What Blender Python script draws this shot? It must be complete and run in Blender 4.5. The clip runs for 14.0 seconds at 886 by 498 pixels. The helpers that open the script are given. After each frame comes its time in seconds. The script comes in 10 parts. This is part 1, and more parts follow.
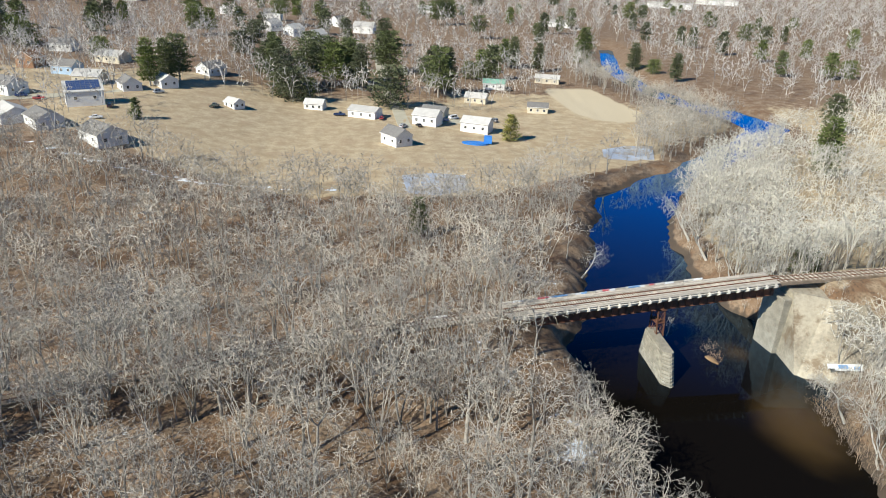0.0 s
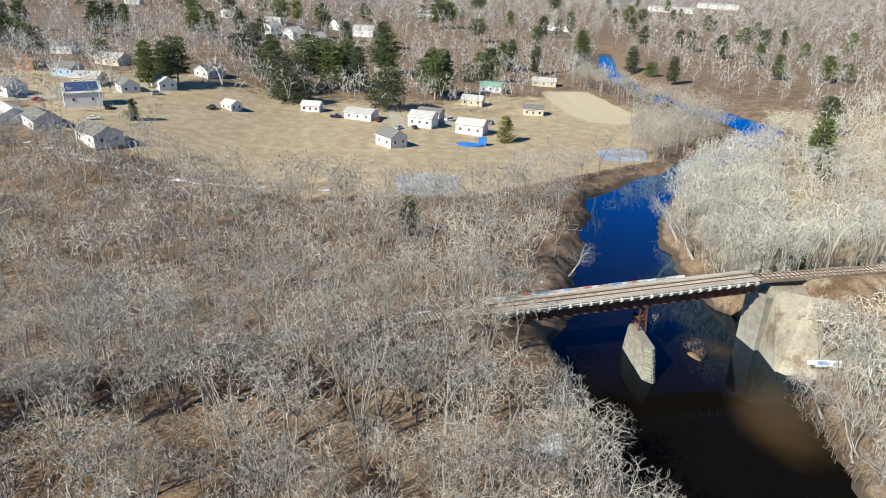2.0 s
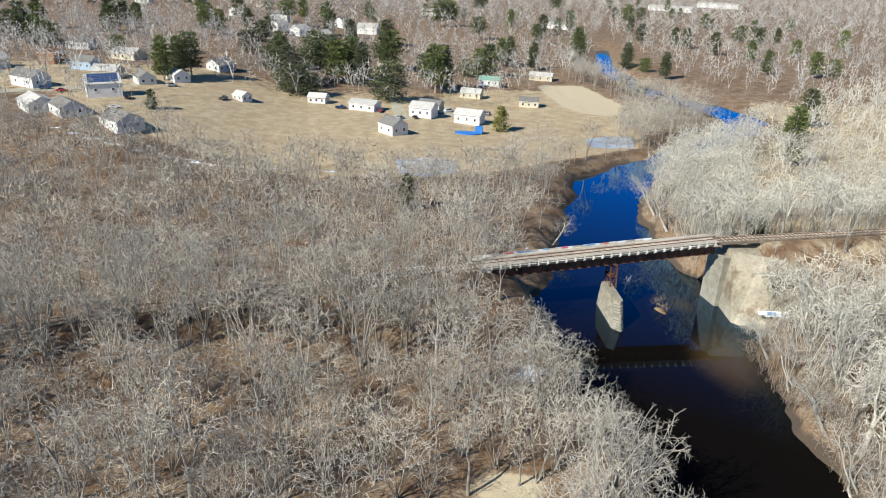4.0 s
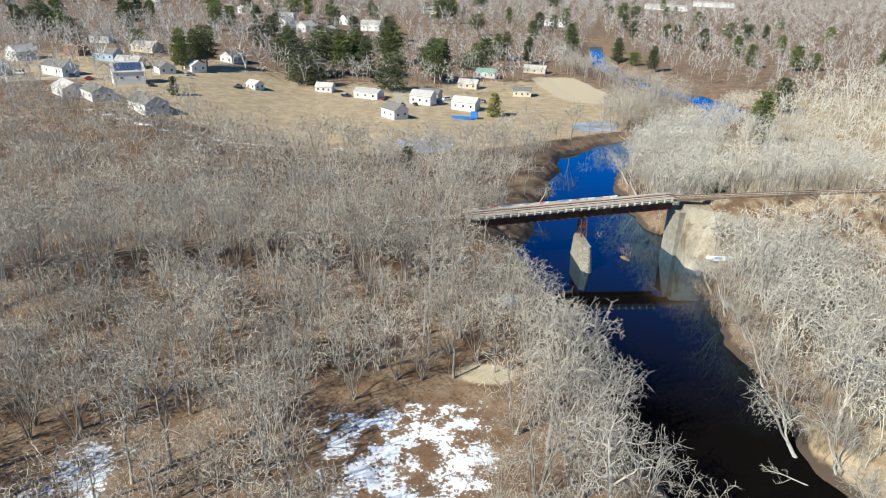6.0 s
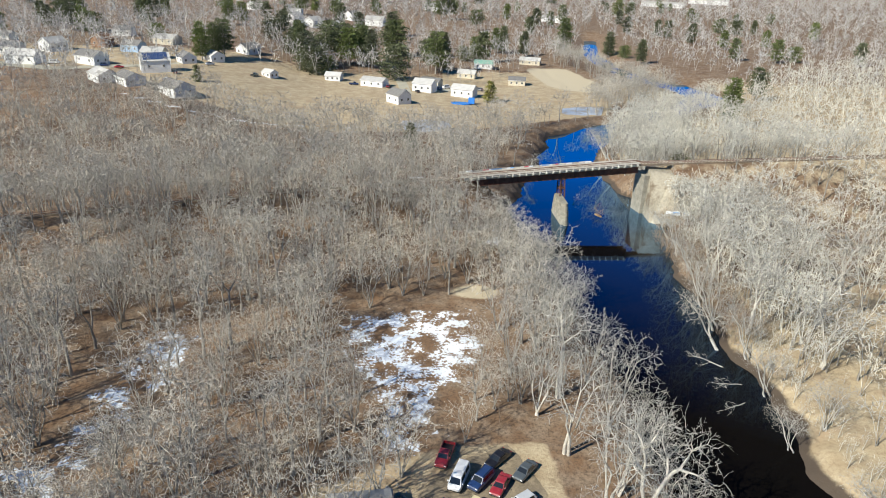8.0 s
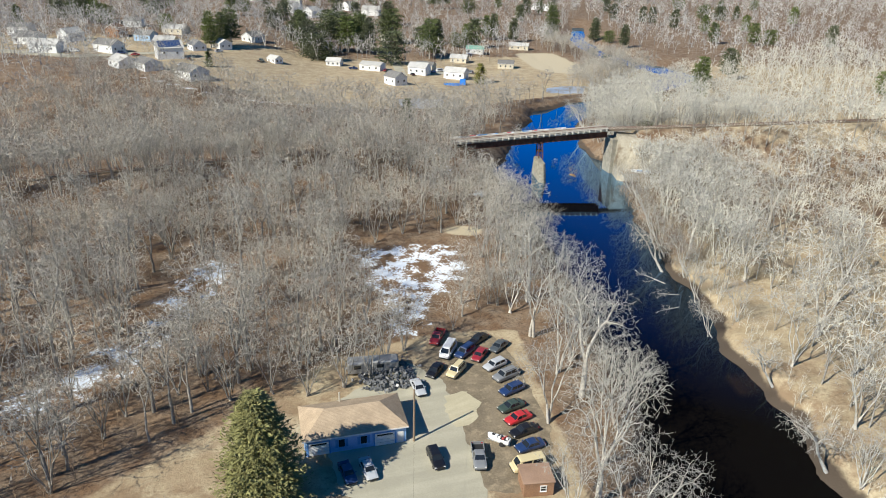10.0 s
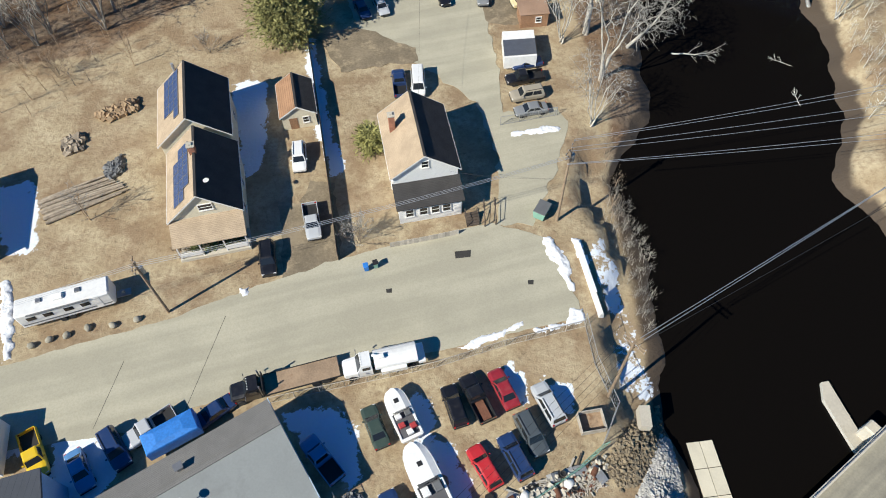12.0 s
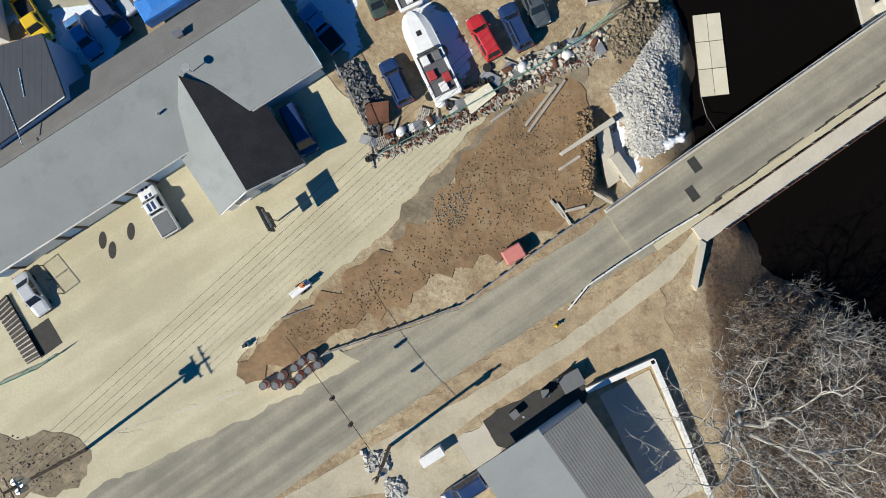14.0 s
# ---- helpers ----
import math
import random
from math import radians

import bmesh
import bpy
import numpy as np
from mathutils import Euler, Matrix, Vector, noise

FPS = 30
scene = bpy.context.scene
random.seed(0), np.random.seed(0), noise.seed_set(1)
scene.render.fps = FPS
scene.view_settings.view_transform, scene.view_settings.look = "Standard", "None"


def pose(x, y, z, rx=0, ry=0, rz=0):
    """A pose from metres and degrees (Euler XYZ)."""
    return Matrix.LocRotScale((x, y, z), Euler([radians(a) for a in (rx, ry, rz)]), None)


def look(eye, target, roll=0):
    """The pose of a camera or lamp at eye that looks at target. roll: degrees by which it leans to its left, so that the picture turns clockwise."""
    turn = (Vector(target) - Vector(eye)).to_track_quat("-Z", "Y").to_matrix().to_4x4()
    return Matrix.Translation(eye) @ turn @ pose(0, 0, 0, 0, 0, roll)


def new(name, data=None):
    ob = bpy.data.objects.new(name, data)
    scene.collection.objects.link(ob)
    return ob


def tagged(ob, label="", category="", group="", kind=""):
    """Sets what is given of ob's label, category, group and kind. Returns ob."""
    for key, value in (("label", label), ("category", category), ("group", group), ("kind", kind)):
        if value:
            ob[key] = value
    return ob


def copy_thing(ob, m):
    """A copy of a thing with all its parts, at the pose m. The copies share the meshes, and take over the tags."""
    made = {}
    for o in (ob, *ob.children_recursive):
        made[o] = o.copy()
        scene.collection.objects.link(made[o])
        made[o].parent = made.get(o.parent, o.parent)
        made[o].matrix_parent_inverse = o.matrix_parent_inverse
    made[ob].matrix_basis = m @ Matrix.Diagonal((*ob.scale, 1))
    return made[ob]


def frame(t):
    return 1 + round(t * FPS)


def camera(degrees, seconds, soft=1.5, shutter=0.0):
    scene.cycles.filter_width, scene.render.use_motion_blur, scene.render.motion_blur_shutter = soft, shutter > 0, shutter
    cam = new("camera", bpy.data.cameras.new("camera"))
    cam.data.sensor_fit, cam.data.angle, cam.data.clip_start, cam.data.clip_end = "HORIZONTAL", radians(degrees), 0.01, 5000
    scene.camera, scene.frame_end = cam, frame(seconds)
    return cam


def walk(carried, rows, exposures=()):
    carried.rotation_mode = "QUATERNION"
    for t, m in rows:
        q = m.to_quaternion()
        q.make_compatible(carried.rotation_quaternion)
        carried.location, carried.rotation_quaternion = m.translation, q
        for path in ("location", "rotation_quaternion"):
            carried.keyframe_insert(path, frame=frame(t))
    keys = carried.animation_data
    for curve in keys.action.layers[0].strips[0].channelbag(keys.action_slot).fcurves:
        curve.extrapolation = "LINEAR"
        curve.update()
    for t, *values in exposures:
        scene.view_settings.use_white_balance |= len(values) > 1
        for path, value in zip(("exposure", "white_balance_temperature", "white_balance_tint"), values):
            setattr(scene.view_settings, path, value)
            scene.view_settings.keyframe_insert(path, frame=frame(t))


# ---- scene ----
cam = camera(66.0, 14.0, soft=1.0)
PATH = [
    (0, (-1.604, 1.717, 70.577), (-1.492, 3.55, 69.786), 2.2),
    (0.5, (-0.947, 1.713, 70.587), (-0.837, 3.547, 69.796), 2.1),
    (1, (0.484, 1.647, 70.589), (0.597, 3.481, 69.799), 2.5),
    (1.5, (1.263, 1.186, 70.438), (1.368, 3.024, 69.656), 2.2),
    (2, (1.901, -0.693, 70.211), (2.004, 1.145, 69.43), 2.2),
    (2.5, (2.423, -3.973, 70.057), (2.524, -2.135, 69.277), 2.1),
    (3, (2.803, -8.314, 69.864), (2.903, -6.475, 69.083), 2.2),
    (3.2, (2.986, -10.508, 69.851), (3.081, -8.67, 69.07), 2.2),
    (5.5, (4.456, -40.218, 68.967), (4.544, -38.378, 68.188), 2.1),
    (6, (4.664, -47.786, 68.673), (4.749, -45.946, 67.894), 2.1),
    (6.5, (4.607, -55.667, 68.704), (4.691, -53.827, 67.924), 2.2),
    (7, (4.473, -63.92, 68.809), (4.557, -62.081, 68.028), 2.2),
    (7.5, (4.279, -72.173, 68.908), (4.364, -70.334, 68.126), 2.2),
    (8, (4.457, -80.368, 68.911), (4.538, -78.529, 68.127), 2.1),
    (8.2, (4.518, -83.563, 68.933), (4.598, -81.725, 68.147), 1.9),
    (10.3, (4.755, -116.989, 69.196), (4.842, -115.161, 68.391), 1.4),
    (10.5, (5.085, -119.87, 69.194), (5.158, -118.047, 68.376), 1.8),
    (10.7, (5.766, -122.345, 69.138), (5.836, -120.562, 68.234), 1.8),
    (11, (6.962, -125.194, 69.0), (7.005, -123.53, 67.892), 0.4),
    (11.1, (7.209, -125.786, 68.981), (7.247, -124.166, 67.809), 0.0),
    (11.5, (7.776, -127.163, 68.831), (7.8, -125.748, 67.419), -0.1),
    (12, (8.476, -127.454, 68.509), (8.46, -126.336, 66.851), -1.7),
    (12.5, (9.416, -128.531, 68.108), (9.368, -127.763, 66.262), -3.8),
    (12.7, (9.68, -128.569, 68.063), (9.62, -127.956, 66.16), -5.6),
    (13, (9.745, -128.397, 68.053), (9.685, -128.039, 66.086), -9.4),
    (13.5, (9.774, -128.394, 67.948), (9.712, -128.4, 65.949), -94.9),
    (14, (9.773, -128.399, 68.022), (9.711, -128.404, 66.023), -94.4),
]
walk(cam, [(t, look(eye, target, roll)) for t, eye, target, roll in PATH], exposures=((0, 0.46), (8.2, 0.43), (10.3, 0.38), (12, 0.35), (13, 0.25), (14, 0.16)))

# ---- light ----
SUN_AZ = Vector((-0.80, -0.60))
SUN_EL = radians(38)
to_sun = Vector((SUN_AZ.x * math.cos(SUN_EL), SUN_AZ.y * math.cos(SUN_EL), math.sin(SUN_EL)))
world = bpy.data.worlds.new("clear_winter_sky")
scene.world = world
world.use_nodes = True
wn = world.node_tree
sky = wn.nodes.new("ShaderNodeTexSky")
sky.sky_type = "NISHITA"
sky.sun_disc = False
sky.sun_elevation = SUN_EL
sky.sun_rotation = math.atan2(to_sun.x, to_sun.y)
sky.air_density = 1.0
sky.dust_density = 0.0
sky.ozone_density = 10.0
deep = wn.nodes.new("ShaderNodeHueSaturation")
deep.inputs["Saturation"].default_value = 1.35
wn.links.new(sky.outputs[0], deep.inputs["Color"])
wn.links.new(deep.outputs[0], wn.nodes["Background"].inputs[0])
wn.nodes["Background"].inputs[1].default_value = 0.065
sun = new("sun", bpy.data.lights.new("sun", "SUN"))
sun.data.energy = 5.0
sun.data.angle = radians(0.53)
sun.data.color = (1.0, 0.962, 0.845)
sun.matrix_world = look(to_sun * 300, (0, 0, 0))


# ---- materials ----
def mix_colour(nt, fac, a, b):
    n = nt.nodes.new("ShaderNodeMix")
    n.data_type = "RGBA"
    for socket, value in ((n.inputs[0], fac), (n.inputs[6], a), (n.inputs[7], b)):
        if isinstance(value, bpy.types.NodeSocket):
            nt.links.new(value, socket)
        else:
            socket.default_value = value if isinstance(value, (int, float)) else (*value, 1)
    return n.outputs[2]


def noise_node(nt, vector, scale, detail=4.0, rough=0.6):
    n = nt.nodes.new("ShaderNodeTexNoise")
    n.inputs["Scale"].default_value = scale
    n.inputs["Detail"].default_value = detail
    n.inputs["Roughness"].default_value = rough
    nt.links.new(vector, n.inputs["Vector"])
    return n.outputs["Fac"]


def ramp(nt, fac, lo, hi):
    n = nt.nodes.new("ShaderNodeMapRange")
    n.interpolation_type = "SMOOTHSTEP"
    n.inputs[1].default_value, n.inputs[2].default_value = lo, hi
    nt.links.new(fac, n.inputs[0])
    return n.outputs[0]


def arith(nt, op, a, b):
    n = nt.nodes.new("ShaderNodeMath")
    n.operation = op
    for socket, value in ((n.inputs[0], a), (n.inputs[1], b)):
        if isinstance(value, bpy.types.NodeSocket):
            nt.links.new(value, socket)
        else:
            socket.default_value = value
    return n.outputs[0]


def start_material(name, rough, metal=0.0):
    m = bpy.data.materials.new(name)
    m.use_nodes = True
    nt = m.node_tree
    p = nt.nodes["Principled BSDF"]
    p.inputs["Roughness"].default_value = rough
    p.inputs["Metallic"].default_value = metal
    return m, nt, p


def add_bump(nt, p, height, strength, distance):
    b = nt.nodes.new("ShaderNodeBump")
    b.inputs["Strength"].default_value = strength
    b.inputs["Distance"].default_value = distance
    nt.links.new(height, b.inputs["Height"])
    nt.links.new(b.outputs[0], p.inputs["Normal"])


def surface(name, base, rough=0.85, metal=0.0, vary=0.2, coarse=0.35, fine=6.0, bump=0.3, depth=0.02, stain=None, stain_at=(0.55, 0.75), each=0.12, island=False):
    """Two scales of variation, an optional stain colour, relief, and a shift from object to object."""
    m, nt, p = start_material(name, rough, metal)
    tc = nt.nodes.new("ShaderNodeTexCoord")
    info = nt.nodes.new("ShaderNodeObjectInfo")
    off = nt.nodes.new("ShaderNodeVectorMath")
    off.operation = "ADD"
    nt.links.new(tc.outputs["Object"], off.inputs[0])
    scaled = arith(nt, "MULTIPLY", info.outputs["Random"], 90.0)
    nt.links.new(scaled, off.inputs[1])
    v = off.outputs[0]
    a, b = noise_node(nt, v, coarse), noise_node(nt, v, fine)
    f = arith(nt, "ADD", arith(nt, "MULTIPLY", a, 0.6), arith(nt, "MULTIPLY", b, 0.4))
    f = ramp(nt, f, 0.32, 0.68)
    c = mix_colour(nt, f, [x * (1 - vary) for x in base], [min(1, x * (1 + vary)) for x in base])
    if stain:
        s = noise_node(nt, v, coarse * 1.7, 6, 0.7)
        c = mix_colour(nt, ramp(nt, s, *stain_at), c, stain)
    if each or island:
        hs = nt.nodes.new("ShaderNodeHueSaturation")
        src = info.outputs["Random"]
        if island:
            tone = nt.nodes.new("ShaderNodeAttribute")
            tone.attribute_name = "tone"
            own = arith(nt, "FRACT", arith(nt, "ADD", tone.outputs["Fac"], src), 0)
            twig = nt.nodes.new("ShaderNodeNewGeometry").outputs["Random Per Island"]
            src = arith(nt, "ADD", arith(nt, "MULTIPLY", own, 0.65), arith(nt, "MULTIPLY", twig, 0.35))
            nt.links.new(arith(nt, "ADD", arith(nt, "MULTIPLY", own, 0.5), 0.75), hs.inputs["Saturation"])
        val = arith(nt, "ADD", arith(nt, "MULTIPLY", src, 2 * each), 1 - each)
        nt.links.new(val, hs.inputs["Value"])
        nt.links.new(c, hs.inputs["Color"])
        c = hs.outputs[0]
    nt.links.new(c, p.inputs["Base Color"])
    add_bump(nt, p, b, bump, depth)
    return m


def paint(name, base, rough=0.3, dirt=0.22):
    """Car paint with a clear coat and road dust."""
    m, nt, p = start_material(name, rough)
    tc = nt.nodes.new("ShaderNodeTexCoord")
    n = noise_node(nt, tc.outputs["Object"], 1.4, 6, 0.7)
    d = ramp(nt, n, 0.45, 0.8)
    dirt = dirt if max(base) > 0.2 else dirt * 0.3
    c = mix_colour(nt, arith(nt, "MULTIPLY", d, dirt), base, (0.30, 0.27, 0.22))
    nt.links.new(c, p.inputs["Base Color"])
    nt.links.new(arith(nt, "ADD", arith(nt, "MULTIPLY", d, 0.25), rough), p.inputs["Roughness"])
    p.inputs["Coat Weight"].default_value = 0.6
    p.inputs["Coat Roughness"].default_value = 0.08
    return m


def banded(name, base, dark, spacing, axis=1, rough=0.9, width=0.25, vary=0.2, bump=0.5):
    """Rows of shingles, corrugation or boards as fine lines along one axis of the object."""
    m, nt, p = start_material(name, rough)
    tc = nt.nodes.new("ShaderNodeTexCoord")
    sep = nt.nodes.new("ShaderNodeSeparateXYZ")
    nt.links.new(tc.outputs["Object"], sep.inputs[0])
    n1, n2 = noise_node(nt, tc.outputs["Object"], 0.6), noise_node(nt, tc.outputs["Object"], 9.0)
    ph = arith(nt, "FRACT", arith(nt, "DIVIDE", sep.outputs[axis], spacing), 0)
    line = ramp(nt, ph, 1 - width, 1.0)
    f = ramp(nt, arith(nt, "ADD", arith(nt, "MULTIPLY", n1, 0.5), arith(nt, "MULTIPLY", n2, 0.5)), 0.35, 0.65)
    c = mix_colour(nt, f, [x * (1 - vary) for x in base], [min(1, x * (1 + vary)) for x in base])
    c = mix_colour(nt, line, c, dark)
    nt.links.new(c, p.inputs["Base Color"])
    add_bump(nt, p, arith(nt, "SUBTRACT", ph, arith(nt, "MULTIPLY", n2, 0.3)), bump, 0.03)
    return m


def plain(name, base, rough=0.5, metal=0.0):
    return surface(name, base, rough, metal, vary=0.08, coarse=1.5, fine=20.0, bump=0.05, depth=0.005, each=0.05)


bark_m = surface("grey_bark", (0.32, 0.30, 0.265), 0.95, vary=0.3, coarse=0.8, fine=5, bump=0.6, each=0.22)
pale_bark_m = surface("pale_mottled_bark", (0.50, 0.47, 0.41), 0.9, vary=0.3, coarse=1.0, fine=5, bump=0.5, stain=(0.28, 0.24, 0.19), each=0.12)
twig_m = surface("brown_grey_twigs", (0.392, 0.365, 0.316), 0.95, vary=0.15, coarse=0.3, fine=2, bump=0.0, each=0.42, island=True)
bank_twig_m = surface("soft_grey_twigs", (0.37, 0.355, 0.315), 0.95, vary=0.15, coarse=0.3, fine=2, bump=0.0, each=0.3, island=True)
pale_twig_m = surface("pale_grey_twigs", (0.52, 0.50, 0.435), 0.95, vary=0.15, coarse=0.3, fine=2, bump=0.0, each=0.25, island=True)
# paler and greyer than twig_m, distance haze put into the colour
far_twig_m = surface("haze_grey_far_twigs", (0.45, 0.435, 0.41), 0.95, vary=0.2, coarse=0.05, fine=1, bump=0.0, each=0.42, island=True)
brush_m = surface("red_brown_brush", (0.29, 0.22, 0.155), 0.95, vary=0.2, coarse=0.2, fine=2, bump=0.0, each=0.3, island=True)
needle_m = surface("yellow_green_needles", (0.30, 0.285, 0.045), 0.8, vary=0.3, coarse=0.5, fine=3, bump=0.0, each=0.35, island=True)
pine_m = surface("dark_green_needles", (0.105, 0.125, 0.05), 0.8, vary=0.3, coarse=0.3, fine=3, bump=0.0, each=0.4, island=True)
concrete_m = surface("pale_concrete", (0.50, 0.46, 0.38), 0.9, vary=0.12, coarse=0.25, fine=5, bump=0.2, stain=(0.36, 0.32, 0.26), stain_at=(0.58, 0.8), each=0.06)
dirt_m = surface("wet_brown_dirt", (0.235, 0.15, 0.078), 0.9, vary=0.3, coarse=0.25, fine=2.2, bump=0.7, depth=0.05, stain=(0.29, 0.205, 0.12), stain_at=(0.5, 0.7), each=0)
verge_m = surface("dry_worn_verge_grass", (0.38, 0.29, 0.18), 0.95, vary=0.25, coarse=0.4, fine=4, bump=0.7, depth=0.05, stain=(0.24, 0.165, 0.10), stain_at=(0.5, 0.7), each=0)
patch_m = surface("bare_brown_yard_soil", (0.21, 0.17, 0.115), 0.95, vary=0.3, coarse=0.3, fine=3, bump=0.6, depth=0.05, stain=(0.36, 0.29, 0.19), stain_at=(0.5, 0.7), each=0)
# tar patches, and shade laid down as dark sheets
tar_shade_m = surface("black_tar_and_shade", (0.04, 0.038, 0.035), 0.85, vary=0.2, coarse=1, fine=6, bump=0.2, each=0)
snow_m = surface("old_crusted_snow", (0.80, 0.82, 0.85), 0.75, vary=0.06, coarse=0.8, fine=5, bump=0.6, depth=0.08, stain=(0.60, 0.56, 0.50), stain_at=(0.62, 0.85), each=0.04)
ice_m = surface("grey_ice_and_puddle", (0.40, 0.44, 0.50), 0.3, vary=0.25, coarse=0.12, fine=1.5, bump=0.1, stain=(0.30, 0.25, 0.18), stain_at=(0.5, 0.62), each=0)
stone_m = surface("weathered_block_stone", (0.30, 0.28, 0.225), 0.9, vary=0.25, coarse=0.6, fine=4, bump=0.7, depth=0.05, stain=(0.24, 0.20, 0.15), each=0.2)
riprap_m = surface("white_broken_stone", (0.50, 0.48, 0.44), 0.9, vary=0.2, coarse=1, fine=8, bump=0.5, each=0.22, island=True)
rust_m = surface("rusted_steel", (0.17, 0.075, 0.045), 0.8, 0.3, vary=0.35, coarse=0.6, fine=6, bump=0.4, stain=(0.10, 0.05, 0.03), each=0.1)
timber_m = surface("grey_weathered_timber", (0.44, 0.40, 0.34), 0.9, vary=0.2, coarse=1.0, fine=9, bump=0.4, stain=(0.27, 0.23, 0.18), each=0.2)
dark_timber_m = surface("dark_creosote_timber", (0.085, 0.065, 0.05), 0.9, vary=0.3, coarse=1.0, fine=9, bump=0.4, each=0.2)
pole_m = surface("brown_pole_wood", (0.27, 0.20, 0.135), 0.9, vary=0.25, coarse=1, fine=8, bump=0.4, each=0.1)
white_wall_m = banded("white_clapboard", (0.78, 0.78, 0.76), (0.52, 0.52, 0.52), 0.16, axis=2, rough=0.7, width=0.2, vary=0.05, bump=0.08)
cream_wall_m = banded("cream_clapboard", (0.66, 0.60, 0.46), (0.44, 0.40, 0.30), 0.16, axis=2, rough=0.75, width=0.2, vary=0.06, bump=0.1)
blue_wall_m = banded("pale_blue_siding", (0.40, 0.55, 0.72), (0.26, 0.38, 0.52), 0.2, axis=2, rough=0.7, width=0.2, vary=0.06)
brown_wall_m = banded("brown_wood_siding", (0.33, 0.19, 0.11), (0.17, 0.09, 0.05), 0.2, axis=2, rough=0.85, width=0.25)
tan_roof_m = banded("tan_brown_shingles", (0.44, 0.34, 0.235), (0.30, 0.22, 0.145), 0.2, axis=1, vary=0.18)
# black porch shingles, also laid on slopes turned from the sun as shade
dark_roof_m = banded("black_and_shaded_shingles", (0.050, 0.047, 0.046), (0.024, 0.023, 0.023), 0.2, axis=1, vary=0.25)
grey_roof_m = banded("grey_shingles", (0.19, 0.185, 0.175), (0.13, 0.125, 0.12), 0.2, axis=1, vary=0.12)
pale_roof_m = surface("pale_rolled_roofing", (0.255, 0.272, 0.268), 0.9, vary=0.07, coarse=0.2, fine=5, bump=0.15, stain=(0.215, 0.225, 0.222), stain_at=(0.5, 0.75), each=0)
bright_roof_m = surface("sunlit_pale_shingles", (0.50, 0.49, 0.46), 0.85, vary=0.1, coarse=0.4, fine=5, bump=0.3)
slate_roof_m = banded("slate_blue_metal_roof", (0.055, 0.062, 0.075), (0.03, 0.034, 0.042), 0.6, axis=0, rough=0.55, width=0.08, vary=0.1)
metal_roof_m = banded("grey_ribbed_metal_roof", (0.20, 0.20, 0.195), (0.06, 0.06, 0.06), 0.3, axis=0, rough=0.5, width=0.3, vary=0.1)
trim_m = plain("white_trim_paint", (0.78, 0.77, 0.74), 0.6)
# bluer than the pale siding: blue skylit shade put into the colour
garage_shade_wall_m = banded("shade_blue_siding", (0.30, 0.50, 0.80), (0.20, 0.35, 0.60), 0.2, axis=2, rough=0.7, width=0.2, vary=0.06)
blue_trim_m = plain("bright_blue_trim_paint", (0.12, 0.30, 0.62), 0.6)
brick_m = surface("red_brown_brick", (0.33, 0.15, 0.095), 0.9, vary=0.3, coarse=2, fine=10, bump=0.5, each=0.15)
green_metal_m = plain("green_painted_steel", (0.20, 0.38, 0.30), 0.55)
galv_m = surface("galvanised_steel", (0.46, 0.46, 0.45), 0.5, 0.6, vary=0.15, coarse=1, fine=9, bump=0.1, stain=(0.34, 0.26, 0.19))
black_m = plain("black_plastic", (0.02, 0.02, 0.021), 0.6)
rubber_m = plain("black_rubber", (0.025, 0.025, 0.026), 0.9)
rim_m = plain("dull_alloy", (0.40, 0.40, 0.41), 0.35, 0.8)
steel_m = plain("dull_steel", (0.35, 0.35, 0.35), 0.45, 0.8)
white_m = plain("white_gelcoat", (0.80, 0.80, 0.78), 0.4)
tarp_m = surface("bright_blue_tarp", (0.035, 0.22, 0.66), 0.55, vary=0.15, coarse=1, fine=4, bump=0.5, depth=0.04)
cable_m = plain("black_cable", (0.02, 0.02, 0.02), 0.6)
bright_cable_m = plain("bare_aluminium_wire", (0.62, 0.62, 0.60), 0.35, 0.7)
orange_m = plain("orange_drum_plastic", (0.65, 0.20, 0.05), 0.55)
greylid_m = plain("grey_drum_lid", (0.14, 0.145, 0.15), 0.6)
red_seat_m = plain("red_vinyl", (0.42, 0.05, 0.05), 0.5)
pink_m = plain("faded_red_machine_paint", (0.58, 0.20, 0.17), 0.55)
log_m = surface("cut_log_bark", (0.36, 0.30, 0.23), 0.95, vary=0.35, coarse=1, fine=6, bump=0.6, each=0.2)
graf_blue_m = plain("blue_spray_paint", (0.16, 0.34, 0.62), 0.6)
graf_red_m = plain("red_spray_paint", (0.55, 0.10, 0.12), 0.6)
graf_white_m = plain("white_spray_paint", (0.75, 0.78, 0.80), 0.6)
ballast_m = surface("grey_brown_ballast", (0.225, 0.175, 0.125), 0.95, vary=0.3, coarse=0.8, fine=6, bump=0.8, depth=0.06, each=0)



